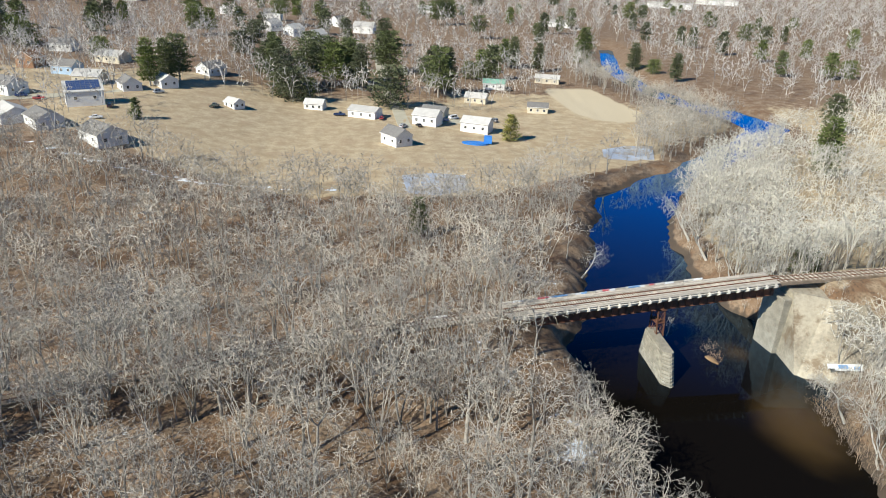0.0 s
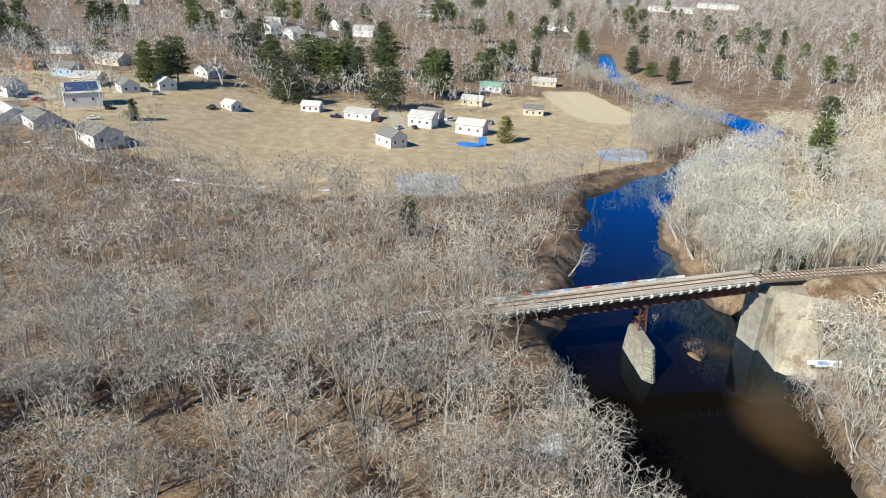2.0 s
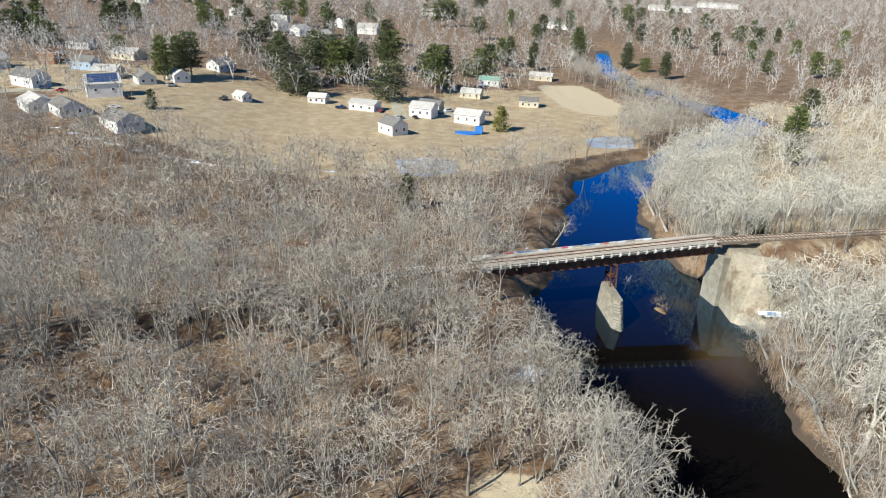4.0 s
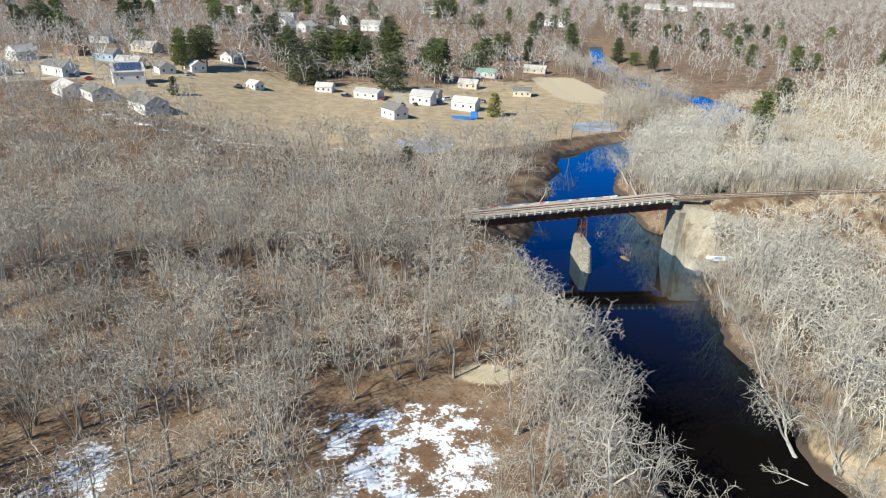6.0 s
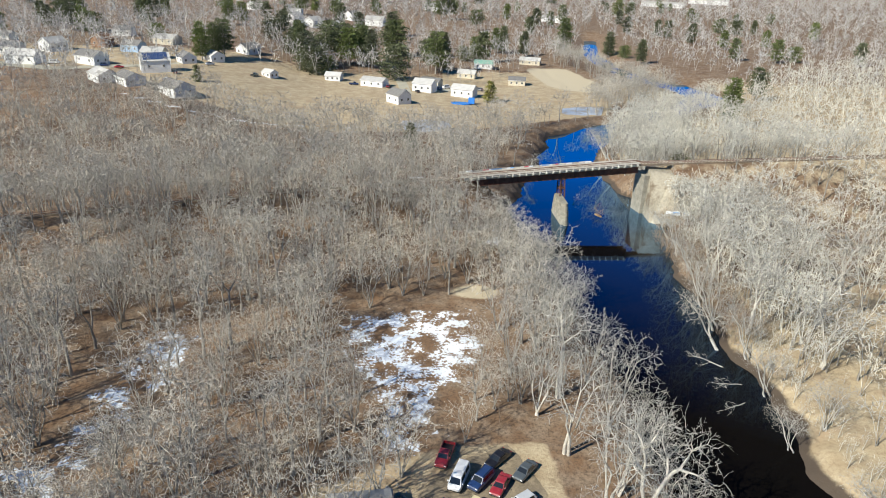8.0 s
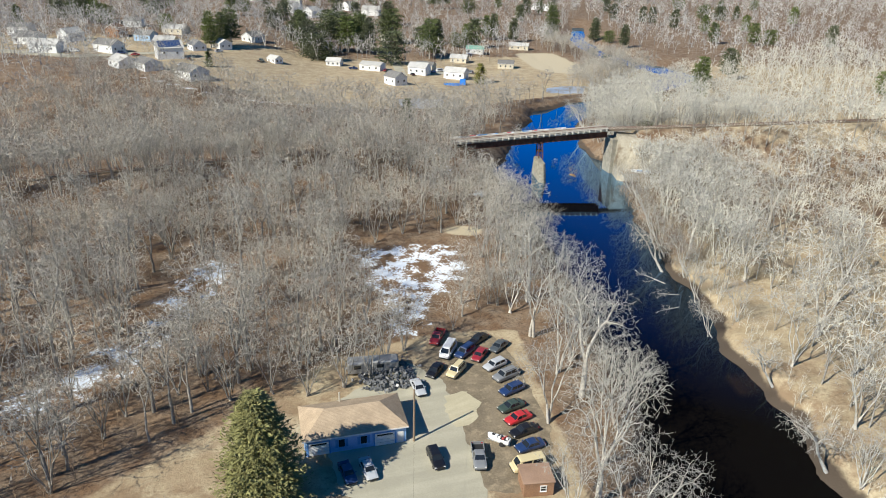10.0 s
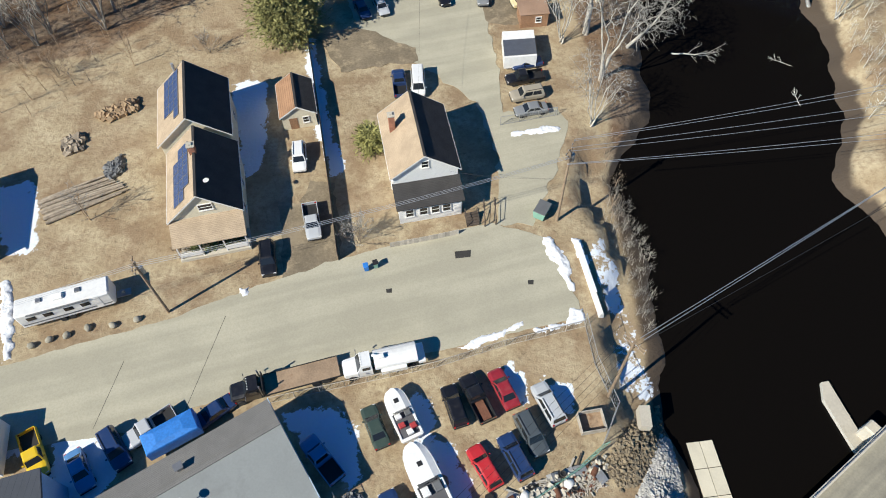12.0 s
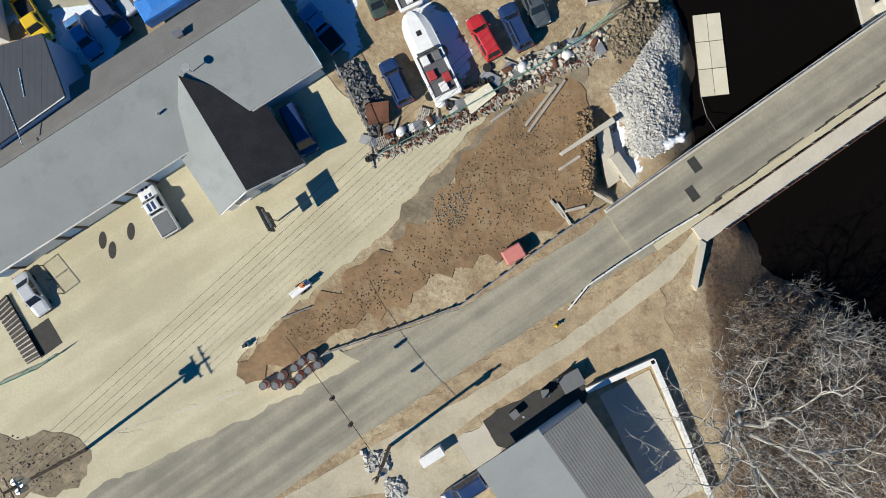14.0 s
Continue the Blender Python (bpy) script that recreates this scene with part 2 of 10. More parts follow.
def streaked(name, base, worn, angle, across=0.55, along=0.025, rough=0.9):
    """Paving with long streaks of wear along the way the traffic runs, and patches of dust."""
    m, nt, p = start_material(name, rough)
    geo = nt.nodes.new("ShaderNodeNewGeometry")
    turn = nt.nodes.new("ShaderNodeMapping")
    turn.inputs["Rotation"].default_value = (0, 0, -radians(angle))
    nt.links.new(geo.outputs["Position"], turn.inputs["Vector"])
    squash = nt.nodes.new("ShaderNodeMapping")
    squash.inputs["Scale"].default_value = (along, across, 1)
    nt.links.new(turn.outputs[0], squash.inputs["Vector"])
    streak = noise_node(nt, squash.outputs[0], 1.0, 3, 0.55)
    cloud = noise_node(nt, geo.outputs["Position"], 0.16, 6, 0.65)
    grain = noise_node(nt, geo.outputs["Position"], 5.0, 3)
    f = arith(nt, "ADD", arith(nt, "MULTIPLY", streak, 0.6), arith(nt, "MULTIPLY", cloud, 0.4))
    c = mix_colour(nt, ramp(nt, f, 0.40, 0.62), base, worn)
    c = mix_colour(nt, arith(nt, "MULTIPLY", ramp(nt, grain, 0.35, 0.7), 0.22), c, [x * 0.6 for x in base])
    nt.links.new(c, p.inputs["Base Color"])
    add_bump(nt, p, grain, 0.3, 0.01)
    return m


road_m = streaked("worn_road_asphalt", (0.225, 0.208, 0.165), (0.375, 0.345, 0.262), 35.4, 0.62, 0.02)
path_m = surface("sandy_worn_concrete", (0.46, 0.405, 0.295), 0.92, vary=0.16, coarse=0.3, fine=4, bump=0.25, depth=0.01, stain=(0.33, 0.27, 0.18), stain_at=(0.5, 0.75), each=0)
lot_m = streaked("sandy_paved_forecourt", (0.47, 0.42, 0.285), (0.585, 0.53, 0.37), 33.0, 0.35, 0.05)
lane_m = streaked("dusty_street_paving", (0.385, 0.36, 0.275), (0.475, 0.445, 0.34), 15.0, 0.4, 0.03)
glass_m, nt_, p_ = start_material("dark_tinted_glass", 0.05)
p_.inputs["Base Color"].default_value = (0.018, 0.022, 0.026, 1)
p_.inputs["Specular IOR Level"].default_value = 0.7
solar_m, nt_, p_ = start_material("blue_solar_cells", 0.18)
tc_ = nt_.nodes.new("ShaderNodeTexCoord")
c_ = mix_colour(nt_, ramp(nt_, noise_node(nt_, tc_.outputs["Object"], 2.0), 0.3, 0.7), (0.035, 0.065, 0.16), (0.06, 0.10, 0.22))
nt_.links.new(c_, p_.inputs["Base Color"])
head_m, nt_, p_ = start_material("clear_lamp_lens", 0.1)
p_.inputs["Base Color"].default_value = (0.7, 0.7, 0.68, 1)
tail_m, nt_, p_ = start_material("red_lamp_lens", 0.15)
p_.inputs["Base Color"].default_value = (0.45, 0.02, 0.02, 1)

water_m, nt_, p_ = start_material("dark_river_water", 0.035)
g_ = nt_.nodes.new("ShaderNodeNewGeometry")
n_ = noise_node(nt_, g_.outputs["Position"], 0.05, 3, 0.5)
at_ = nt_.nodes.new("ShaderNodeAttribute")
at_.attribute_name = "shoal"
sh_ = ramp(nt_, arith(nt_, "ADD", at_.outputs["Fac"], arith(nt_, "MULTIPLY", arith(nt_, "SUBTRACT", n_, 0.5), 0.9)), 0.35, 0.95)
c_ = mix_colour(nt_, sh_, (0.005, 0.0042, 0.0034), (0.06, 0.038, 0.015))
nt_.links.new(c_, p_.inputs["Base Color"])
n2_ = noise_node(nt_, g_.outputs["Position"], 0.8, 3, 0.55)
bump_ = nt_.nodes.new("ShaderNodeBump")
bump_.inputs["Strength"].default_value, bump_.inputs["Distance"].default_value = 0.025, 0.04
nt_.links.new(n2_, bump_.inputs["Height"])
p_.inputs["Specular IOR Level"].default_value = 0.0
gloss_ = nt_.nodes.new("ShaderNodeBsdfGlossy")
gloss_.inputs["Color"].default_value = (0.35, 0.58, 0.89, 1)
gloss_.inputs["Roughness"].default_value = 0.04
fres_ = nt_.nodes.new("ShaderNodeFresnel")
fres_.inputs["IOR"].default_value = 1.33
for socket in (p_.inputs["Normal"], gloss_.inputs["Normal"], fres_.inputs["Normal"]):
    nt_.links.new(bump_.outputs[0], socket)
blend_ = nt_.nodes.new("ShaderNodeMixShader")
gain_ = arith(nt_, "MINIMUM", arith(nt_, "MAXIMUM", arith(nt_, "SUBTRACT", arith(nt_, "MULTIPLY", fres_.outputs[0], 6.0), 0.27), 0.006), 1.0)
nt_.links.new(gain_, blend_.inputs[0])
nt_.links.new(p_.outputs[0], blend_.inputs[1])
nt_.links.new(gloss_.outputs[0], blend_.inputs[2])
nt_.links.new(blend_.outputs[0], nt_.nodes["Material Output"].inputs["Surface"])

ground_m, nt_, p_ = start_material("winter_ground", 0.95)
g_ = nt_.nodes.new("ShaderNodeNewGeometry")
pos_ = g_.outputs["Position"]
at_ = nt_.nodes.new("ShaderNodeAttribute")
at_.attribute_name = "cover"
sep_ = nt_.nodes.new("ShaderNodeSeparateColor")
nt_.links.new(at_.outputs["Color"], sep_.inputs[0])
mid_, small_ = noise_node(nt_, pos_, 0.22, 5), noise_node(nt_, pos_, 1.7, 5, 0.7)
litter_ = mix_colour(nt_, ramp(nt_, mid_, 0.35, 0.65), (0.19, 0.112, 0.06), (0.29, 0.215, 0.145))
litter_ = mix_colour(nt_, ramp(nt_, small_, 0.4, 0.75), litter_, (0.075, 0.052, 0.034))
grass_ = mix_colour(nt_, ramp(nt_, mid_, 0.3, 0.7), (0.36, 0.28, 0.17), (0.51, 0.425, 0.28))
grass_ = mix_colour(nt_, arith(nt_, "MULTIPLY", ramp(nt_, small_, 0.42, 0.72), 0.7), grass_, (0.24, 0.165, 0.095))
grass_ = mix_colour(nt_, arith(nt_, "MULTIPLY", ramp(nt_, noise_node(nt_, pos_, 0.09, 6, 0.7), 0.48, 0.68), 0.6), grass_, (0.345, 0.25, 0.155))
xyz_ = nt_.nodes.new("ShaderNodeSeparateXYZ")
nt_.links.new(pos_, xyz_.inputs[0])
lived_ = ramp(nt_, arith(nt_, "MULTIPLY", xyz_.outputs[1], -1.0), -5, 12)
worn_ = arith(nt_, "MULTIPLY", ramp(nt_, noise_node(nt_, pos_, 0.16, 8, 0.72), 0.44, 0.62), lived_)
grass_ = mix_colour(nt_, arith(nt_, "MULTIPLY", worn_, 0.75), grass_, (0.235, 0.155, 0.09))
spot_ = arith(nt_, "MULTIPLY", ramp(nt_, noise_node(nt_, pos_, 0.9, 6, 0.75), 0.56, 0.7), lived_)
grass_ = mix_colour(nt_, arith(nt_, "MULTIPLY", spot_, 0.6), grass_, (0.13, 0.095, 0.06))
edge_ = arith(nt_, "ADD", sep_.outputs[0], arith(nt_, "MULTIPLY", arith(nt_, "SUBTRACT", mid_, 0.5), 0.7))
c_ = mix_colour(nt_, ramp(nt_, edge_, 0.35, 0.65), litter_, grass_)
dry_ = arith(nt_, "ADD", sep_.outputs[2], arith(nt_, "MULTIPLY", arith(nt_, "SUBTRACT", small_, 0.5), 0.6))
c_ = mix_colour(nt_, ramp(nt_, dry_, 0.35, 0.65), c_, (0.50, 0.43, 0.30))
# alpha darkens to mud at the waterline and to shade in the thicket
mud_shade_ = arith(nt_, "ADD", at_.outputs["Alpha"], arith(nt_, "MULTIPLY", arith(nt_, "SUBTRACT", mid_, 0.5), 0.8))
c_ = mix_colour(nt_, ramp(nt_, mud_shade_, 0.35, 0.75), c_, (0.075, 0.055, 0.038))
snowf_ = arith(nt_, "ADD", sep_.outputs[1], arith(nt_, "MULTIPLY", arith(nt_, "SUBTRACT", arith(nt_, "ADD", arith(nt_, "MULTIPLY", mid_, 0.6), arith(nt_, "MULTIPLY", small_, 0.4)), 0.5), 2.4))
c_ = mix_colour(nt_, ramp(nt_, snowf_, 0.50, 0.60), c_, (0.77, 0.83, 0.90))
nt_.links.new(c_, p_.inputs["Base Color"])
add_bump(nt_, p_, small_, 0.8, 0.15)


# ---- building blocks ----
class Geo:
    """Collects vertices and faces for one mesh."""

    def __init__(self):
        self.v, self.f = [], []

    def add(self, verts, faces, m=None):
        k = len(self.v)
        self.v += [tuple(m @ Vector(p)) if m else tuple(p) for p in verts]
        self.f += [tuple(i + k for i in f) for f in faces]
        return self

    def box(self, c, s, rz=0.0, ch=0.0, m=None):
        """A box about c with size s; ch chamfers all its edges."""
        hx, hy, hz = (a / 2 for a in s)
        t = Matrix.Translation(c) @ Matrix.Rotation(rz, 4, "Z")
        t = m @ t if m else t
        if ch <= 0:
            vs = [(x, y, z) for z in (-hz, hz) for y in (-hy, hy) for x in (-hx, hx)]
            return self.add(vs, [(0, 2, 3, 1), (4, 5, 7, 6), (0, 1, 5, 4), (2, 6, 7, 3), (0, 4, 6, 2), (1, 3, 7, 5)], t)
        bm = bmesh.new()
        bmesh.ops.create_cube(bm, size=1)
        for q in bm.verts:
            q.co = Vector((q.co.x * 2 * hx, q.co.y * 2 * hy, q.co.z * 2 * hz))
        bmesh.ops.bevel(bm, geom=bm.edges[:], offset=ch, segments=1, affect="EDGES")
        bm.verts.index_update()
        self.add([q.co.copy() for q in bm.verts], [[q.index for q in f.verts] for f in bm.faces], t)
        bm.free()
        return self

    def tube(self, pts, radii, n=6, caps=True):
        pts = [Vector(p) for p in pts]
        k = len(self.v)
        for i, p in enumerate(pts):
            d = (pts[min(i + 1, len(pts) - 1)] - pts[max(i - 1, 0)]).normalized()
            a = d.orthogonal().normalized() if abs(d.z) > 0.95 else d.cross(Vector((0, 0, 1))).normalized()
            b = d.cross(a)
            r = radii[i] if isinstance(radii, (list, tuple)) else radii
            self.v += [tuple(p + (a * math.cos(6.2832 * j / n) + b * math.sin(6.2832 * j / n)) * r) for j in range(n)]
        for i in range(len(pts) - 1):
            self.f += [(k + i * n + j, k + i * n + (j + 1) % n, k + (i + 1) * n + (j + 1) % n, k + (i + 1) * n + j) for j in range(n)]
        if caps:
            self.f += [tuple(k + j for j in reversed(range(n))), tuple(k + (len(pts) - 1) * n + j for j in range(n))]
        return self

    def prism(self, poly, z0, z1, m=None):
        """An upright prism over a polygon; z0 and z1 may be lists, one height a corner."""
        n = len(poly)
        a = sum(poly[i][0] * poly[(i + 1) % n][1] - poly[(i + 1) % n][0] * poly[i][1] for i in range(n))
        if a < 0:
            poly = poly[::-1]
        lo = [(p[0], p[1], z0) for p in poly]
        hi = [(p[0], p[1], z1) for p in poly]
        fs = [tuple(reversed(range(n))), tuple(range(n, 2 * n))] + [(i, (i + 1) % n, n + (i + 1) % n, n + i) for i in range(n)]
        return self.add(lo + hi, fs, m)

    def loft(self, rings, close=True):
        """Skins rings of equal length, one after another, with end caps."""
        k, n = len(self.v), len(rings[0])
        for r in rings:
            self.v += [tuple(p) for p in r]
        for i in range(len(rings) - 1):
            self.f += [(k + i * n + j, k + i * n + (j + 1) % n, k + (i + 1) * n + (j + 1) % n, k + (i + 1) * n + j) for j in range(n)]
        if close:
            self.f += [tuple(k + j for j in reversed(range(n))), tuple(k + (len(rings) - 1) * n + j for j in range(n))]
        return self

    def mesh(self, name, smooth=False):
        me = bpy.data.meshes.new(name)
        me.from_pydata(self.v, [], self.f)
        me.validate()
        bm = bmesh.new()
        bm.from_mesh(me)
        bmesh.ops.recalc_face_normals(bm, faces=bm.faces[:])
        bm.to_mesh(me)
        bm.free()
        if smooth:
            me.shade_smooth()
        return me


def thing(name, x, y, z=0.0, turn=0.0, label="", category="", group="", kind=""):
    """An empty at the base of a thing; turn in degrees about z."""
    ob = new(name)
    ob.empty_display_size = 0.3
    ob.matrix_basis = pose(x, y, z, 0, 0, turn)
    return tagged(ob, label, category, group, kind)


def part(name, geo, material, parent=None, label="", at=None, smooth=False):
    """One mesh object, under its parent, from a Geo or a mesh."""
    me = geo.mesh(name, smooth) if isinstance(geo, Geo) else geo
    if material and not me.materials:
        me.materials.append(material)
    ob = new(name, me)
    if parent:
        ob.parent = parent
    if at is not None:
        ob.matrix_basis = at if isinstance(at, Matrix) else Matrix.Translation(at)
    if material and me.materials[0] != material:
        ob.material_slots[0].link = "OBJECT"
        ob.material_slots[0].material = material
    return tagged(ob, label)


def structure(name, geo, material, label, category):
    return tagged(part(name, geo, material), label, category, kind="structure")


def heading(front, rear):
    """Centre, and turn in degrees, of a thing whose nose and tail are given."""
    dx, dy = front[0] - rear[0], front[1] - rear[1]
    return (front[0] + rear[0]) / 2, (front[1] + rear[1]) / 2, math.degrees(math.atan2(dy, dx))


def smooth(x, a, b):
    t = np.clip((np.asarray(x, float) - a) / (b - a), 0, 1)
    return t * t * (3 - 2 * t)


def poly_distance(poly, X, Y):
    """Distance to a polygon's edge, negative inside."""
    X, Y = np.asarray(X, float), np.asarray(Y, float)
    best, inside = np.full(X.shape, 1e9), np.zeros(X.shape, bool)
    n = len(poly)
    for i in range(n):
        (x0, y0), (x1, y1) = poly[i], poly[(i + 1) % n]
        dx, dy = x1 - x0, y1 - y0
        t = np.clip(((X - x0) * dx + (Y - y0) * dy) / (dx * dx + dy * dy + 1e-9), 0, 1)
        best = np.minimum(best, np.hypot(X - x0 - t * dx, Y - y0 - t * dy))
        if dy:
            inside ^= ((Y < y0) != (Y < y1)) & (X < x0 + (Y - y0) / dy * dx)
    return np.where(inside, -best, best)


def line_distance(line, X, Y):
    """Distance to an open line."""
    X, Y = np.asarray(X, float), np.asarray(Y, float)
    best = np.full(X.shape, 1e9)
    for (x0, y0), (x1, y1) in zip(line, line[1:]):
        dx, dy = x1 - x0, y1 - y0
        t = np.clip(((X - x0) * dx + (Y - y0) * dy) / (dx * dx + dy * dy + 1e-9), 0, 1)
        best = np.minimum(best, np.hypot(X - x0 - t * dx, Y - y0 - t * dy))
    return best


# ---- the lie of the land ----
LEFT_BANK = [(66, -260), (64, -190), (60, -160), (55, -143), (46, -134), (40, -130), (35, -124), (32.2, -114), (32.6, -104), (31.8, -97), (32.0, -90), (33.6, -83), (32.3, -75), (32.3, -67), (35.5, -56), (40, -36), (42, -15), (42.5, 8), (41, 40), (37, 72), (32.5, 95), (31, 120), (40, 146), (50, 178), (62, 220), (82, 238), (104, 256), (136, 289), (160, 316), (168, 334), (164, 352), (150, 378), (142, 410), (138, 450), (142, 520), (170, 640)]
RIGHT_BANK = [(86, -260), (80, -190), (75, -140), (70, -110), (66, -84), (62.5, -68), (66, -55), (69, -43), (69.5, -28), (68.5, -3), (70, 21), (70.5, 42), (72, 70), (76.5, 97), (77.5, 107), (75, 111), (75.5, 128), (75, 160), (75, 176), (83, 198), (106, 240), (140, 272), (172, 304), (188, 330), (186, 356), (172, 384), (162, 414), (158, 450), (162, 520), (190, 640)]
RIVER = LEFT_BANK + RIGHT_BANK[::-1]
WATER_Z = -3.0
RAIL_W = [(17.0, 113.1), (3, 109.6), (-23, 100.5), (-70, 82), (-150, 48)]
RAIL_E = [(72.8, 122.6), (99, 127.2), (140, 134.5), (230, 151)]
RAIL_TOP = 9.2
RAIL_TOP_E = 12.3
DIG = [(22.3, -114.8), (24.1, -114.0), (26.0, -115.9), (26.7, -120.6), (24.7, -123.0), (22.5, -122.7)]
POND_A = [(-3, 228), (8, 231), (19, 229), (19, 212), (8, 207), (-1, 209)]
POND_B = [(80, 276), (92, 283), (104, 284), (97, 260), (86, 256), (77, 262)]


def ground_z(X, Y):
    X, Y = np.asarray(X, float), np.asarray(Y, float)
    z = 10.0 * smooth(-X, 40, 125) * smooth(Y, 170, 245) + 4.0 * smooth(Y, 330, 700)
    z = z + 1.6 * np.sin(X * 0.013 + 1.0) * np.sin(Y * 0.011) * smooth(Y, 20, 90)
    z = z + 14.0 * smooth(Y, 900, 3200) + 16.0 * smooth(np.abs(X - 60), 350, 1400) * smooth(Y, 200, 900)
    z = z - 1.6 * smooth(X, -10, 40) * smooth(Y, 220, 280) * (1 - smooth(Y, 340, 420))
    for line, top in ((RAIL_W, RAIL_TOP), (RAIL_E, RAIL_TOP_E)):
        rail = line_distance(line, X, Y)
        rail = rail + 24 * smooth(119.5 - Y, 0, 3) * (X > 70) * (X < 97) + 24 * smooth(74.5 - X, 0, 2) * (X > 60)
        z = np.maximum(z, np.where(rail < 36, top - np.maximum(0, rail - 2.6) * 0.55, z))
    d = poly_distance(RIVER, X, Y)
    d = d + 0.9 * np.sin(X * 0.11 + Y * 0.163) + 0.6 * np.sin(Y * 0.37 - X * 0.29 + 1.7) + 0.35 * np.sin(Y * 0.91 + X * 0.77)
    d = d - 4.5 * smooth(Y, 101, 108) * (1 - smooth(Y, 132, 140)) * (X > 55)
    z = z - 1.9 * (1 - smooth(poly_distance(THICKET, X, Y), -4.5, 0.4))
    steep = smooth(Y, -106, -101) * (1 - smooth(Y, -72, -58)) * (X < 50)
    dirt_bank = smooth(d, -6.0, 5.0) * (1 - steep) + steep * (0.52 * smooth(d, -3.0, 1.6) + 0.48 * smooth(d, 5.1, 6.3))
    z = np.where(d < 8.0, (WATER_Z - 2.2) + (z - (WATER_Z - 2.2)) * dirt_bank, z)
    z = z - 2.4 * (1 - smooth(poly_distance(DIG, X, Y), -0.9, 0.5))
    for pond in (POND_A, POND_B):
        z = z - 0.9 * (1 - smooth(poly_distance(pond, X, Y), -2, 3))
    return z


def spaced(lo, a, b, hi, step, grow=1.09):
    """Even steps from a to b and growing ones out to lo and hi."""
    mid = list(np.arange(a, b + step / 2, step))
    up, s = [], step
    x = mid[-1]
    while x < hi:
        s *= grow
        x += s
        up.append(x)
    down, s, x = [], step, mid[0]
    while x > lo:
        s *= grow
        x -= s
        down.append(x)
    return np.array(down[::-1] + mid + up)


CLEARING = [(-12, 43), (4, 50), (19, 48), (19, 27), (10, 18), (8, 2), (-1, -1), (-3, 16), (-9, 28)]
SWAMP = [(-52, 34), (-40, 46), (-33, 36), (-36, 22), (-38, 4), (-44, -18), (-60, -30), (-66, -18), (-50, 6)]
FIELD = [(-127, 322), (-75, 316), (-50, 332), (-8, 306), (42, 326), (122, 320), (98, 258), (66, 236), (20, 206), (-30, 203), (-60, 215), (-98, 236), (-118, 246), (-150, 262), (-150, 310)]
SANDS = [(110, 412), (125, 340), (103, 326), (85, 344), (78, 408)]
YARDS = [(-90, -62), (-60, -48), (-44, -46), (-24, -25), (-10, -7), (2, -1), (8, 2), (24, 4), (27, -30), (30, -60), (30, -100), (33, -126), (36, -170), (-140, -200), (-140, -70)]
EAST = [(56, -90), (56, 20), (60, 66), (66, 130), (66, 176), (96, 236), (150, 270), (250, 330), (700, 500), (700, -250), (90, -250)]
THICKET = [(32.6, -127), (33.6, -133), (34.3, -139), (36.5, -150), (40, -172), (80, -172), (80, -127)]
SHADE_SNOW = [[(25.6, -81.2), (27.3, -80.8), (29.1, -86.4), (30.3, -90.9), (30.2, -99.9), (26.8, -99.9), (26.3, -90.1)], [(-9.1, -102.3), (-5.8, -101.0), (-1.9, -102.6), (-0.8, -107.6), (-1.7, -109.1), (-3.8, -106.3), (-6.6, -103.8)], [(4.7, -104.4), (8.0, -105.3), (9.9, -109.4), (9.2, -111.5), (7.1, -107.6)], [(4.1, -99.5), (5.9, -100.8), (6.2, -103.9), (5.1, -104.2)], [(14.2, -96.3), (16.0, -97.7), (16.6, -100.6), (15.4, -99.6)], [(-22.3, -51.7), (-19.9, -51.2), (-17.5, -51.8), (-16.6, -68.0), (-18.0, -69.0), (-19.7, -62.9)], [(-12.9, -37.9), (-10.3, -49.7), (-7.9, -60.6), (-5.4, -68.3), (-6.4, -69.2), (-9.0, -61.1), (-11.6, -48.4)], [(-49.9, -70.6), (-46.1, -69.7), (-42.2, -80.1), (-44.7, -81.3), (-47.2, -78.3)], [(-32.3, -104.3), (-29.3, -103.7), (-24.7, -106.9), (-26.9, -109.9), (-30.5, -109.3)], [(-38.7, -102.1), (-35.3, -101.5), (-34.8, -104.9), (-37.1, -104.9)], [(25.1, -115.7), (26.0, -116.1), (26.8, -120.5), (25.8, -121.5), (25.4, -118.2)], [(18.7, -98.4), (21.0, -99.3), (21.3, -101.5), (20.1, -101.8)]]

xs = spaced(-2600, -74, 92, 2600, 1.25)
ys = spaced(-420, -168, 200, 4300, 1.25)
GX, GY = np.meshgrid(xs, ys)
GZ = ground_z(GX, GY)
nx, ny = len(xs), len(ys)
rough = np.array([noise.noise(Vector((x * 0.21, y * 0.21, 0.0))) for x, y in zip(GX.ravel(), GY.ravel())]).reshape(GX.shape)
town = 1 - smooth(poly_distance(YARDS, GX, GY), -1, 4)
GZ = GZ + rough * (0.35 - 0.33 * town)
cover = np.zeros((ny, nx, 4), np.float32)
cover[..., 0] = np.clip(1.0 - smooth(poly_distance(FIELD, GX, GY), -4, 6) + town * 0.9, 0, 1)
cover[..., 0] = np.maximum(cover[..., 0], (0.85 - 0.42 * smooth(GY, 38, 70) * (1 - smooth(GY, 118, 150))) * (1 - smooth(poly_distance(EAST, GX, GY), -8, 2)))
cover[..., 0] = np.maximum(cover[..., 0], 0.8 * smooth(GY, 245, 330) * (1 - 0.75 * smooth(GY, 335, 400) * (1 - (GX > 20) * (GX < 110) * (GY < 400))))
river_side = 1 - smooth(poly_distance(RIVER, GX, GY), 4, 9)
cover[..., 0] = cover[..., 0] * (1 - river_side * smooth(GY, 38, 52))
clearing = 1 - smooth(poly_distance(CLEARING, GX, GY), -4.5, 4.5)
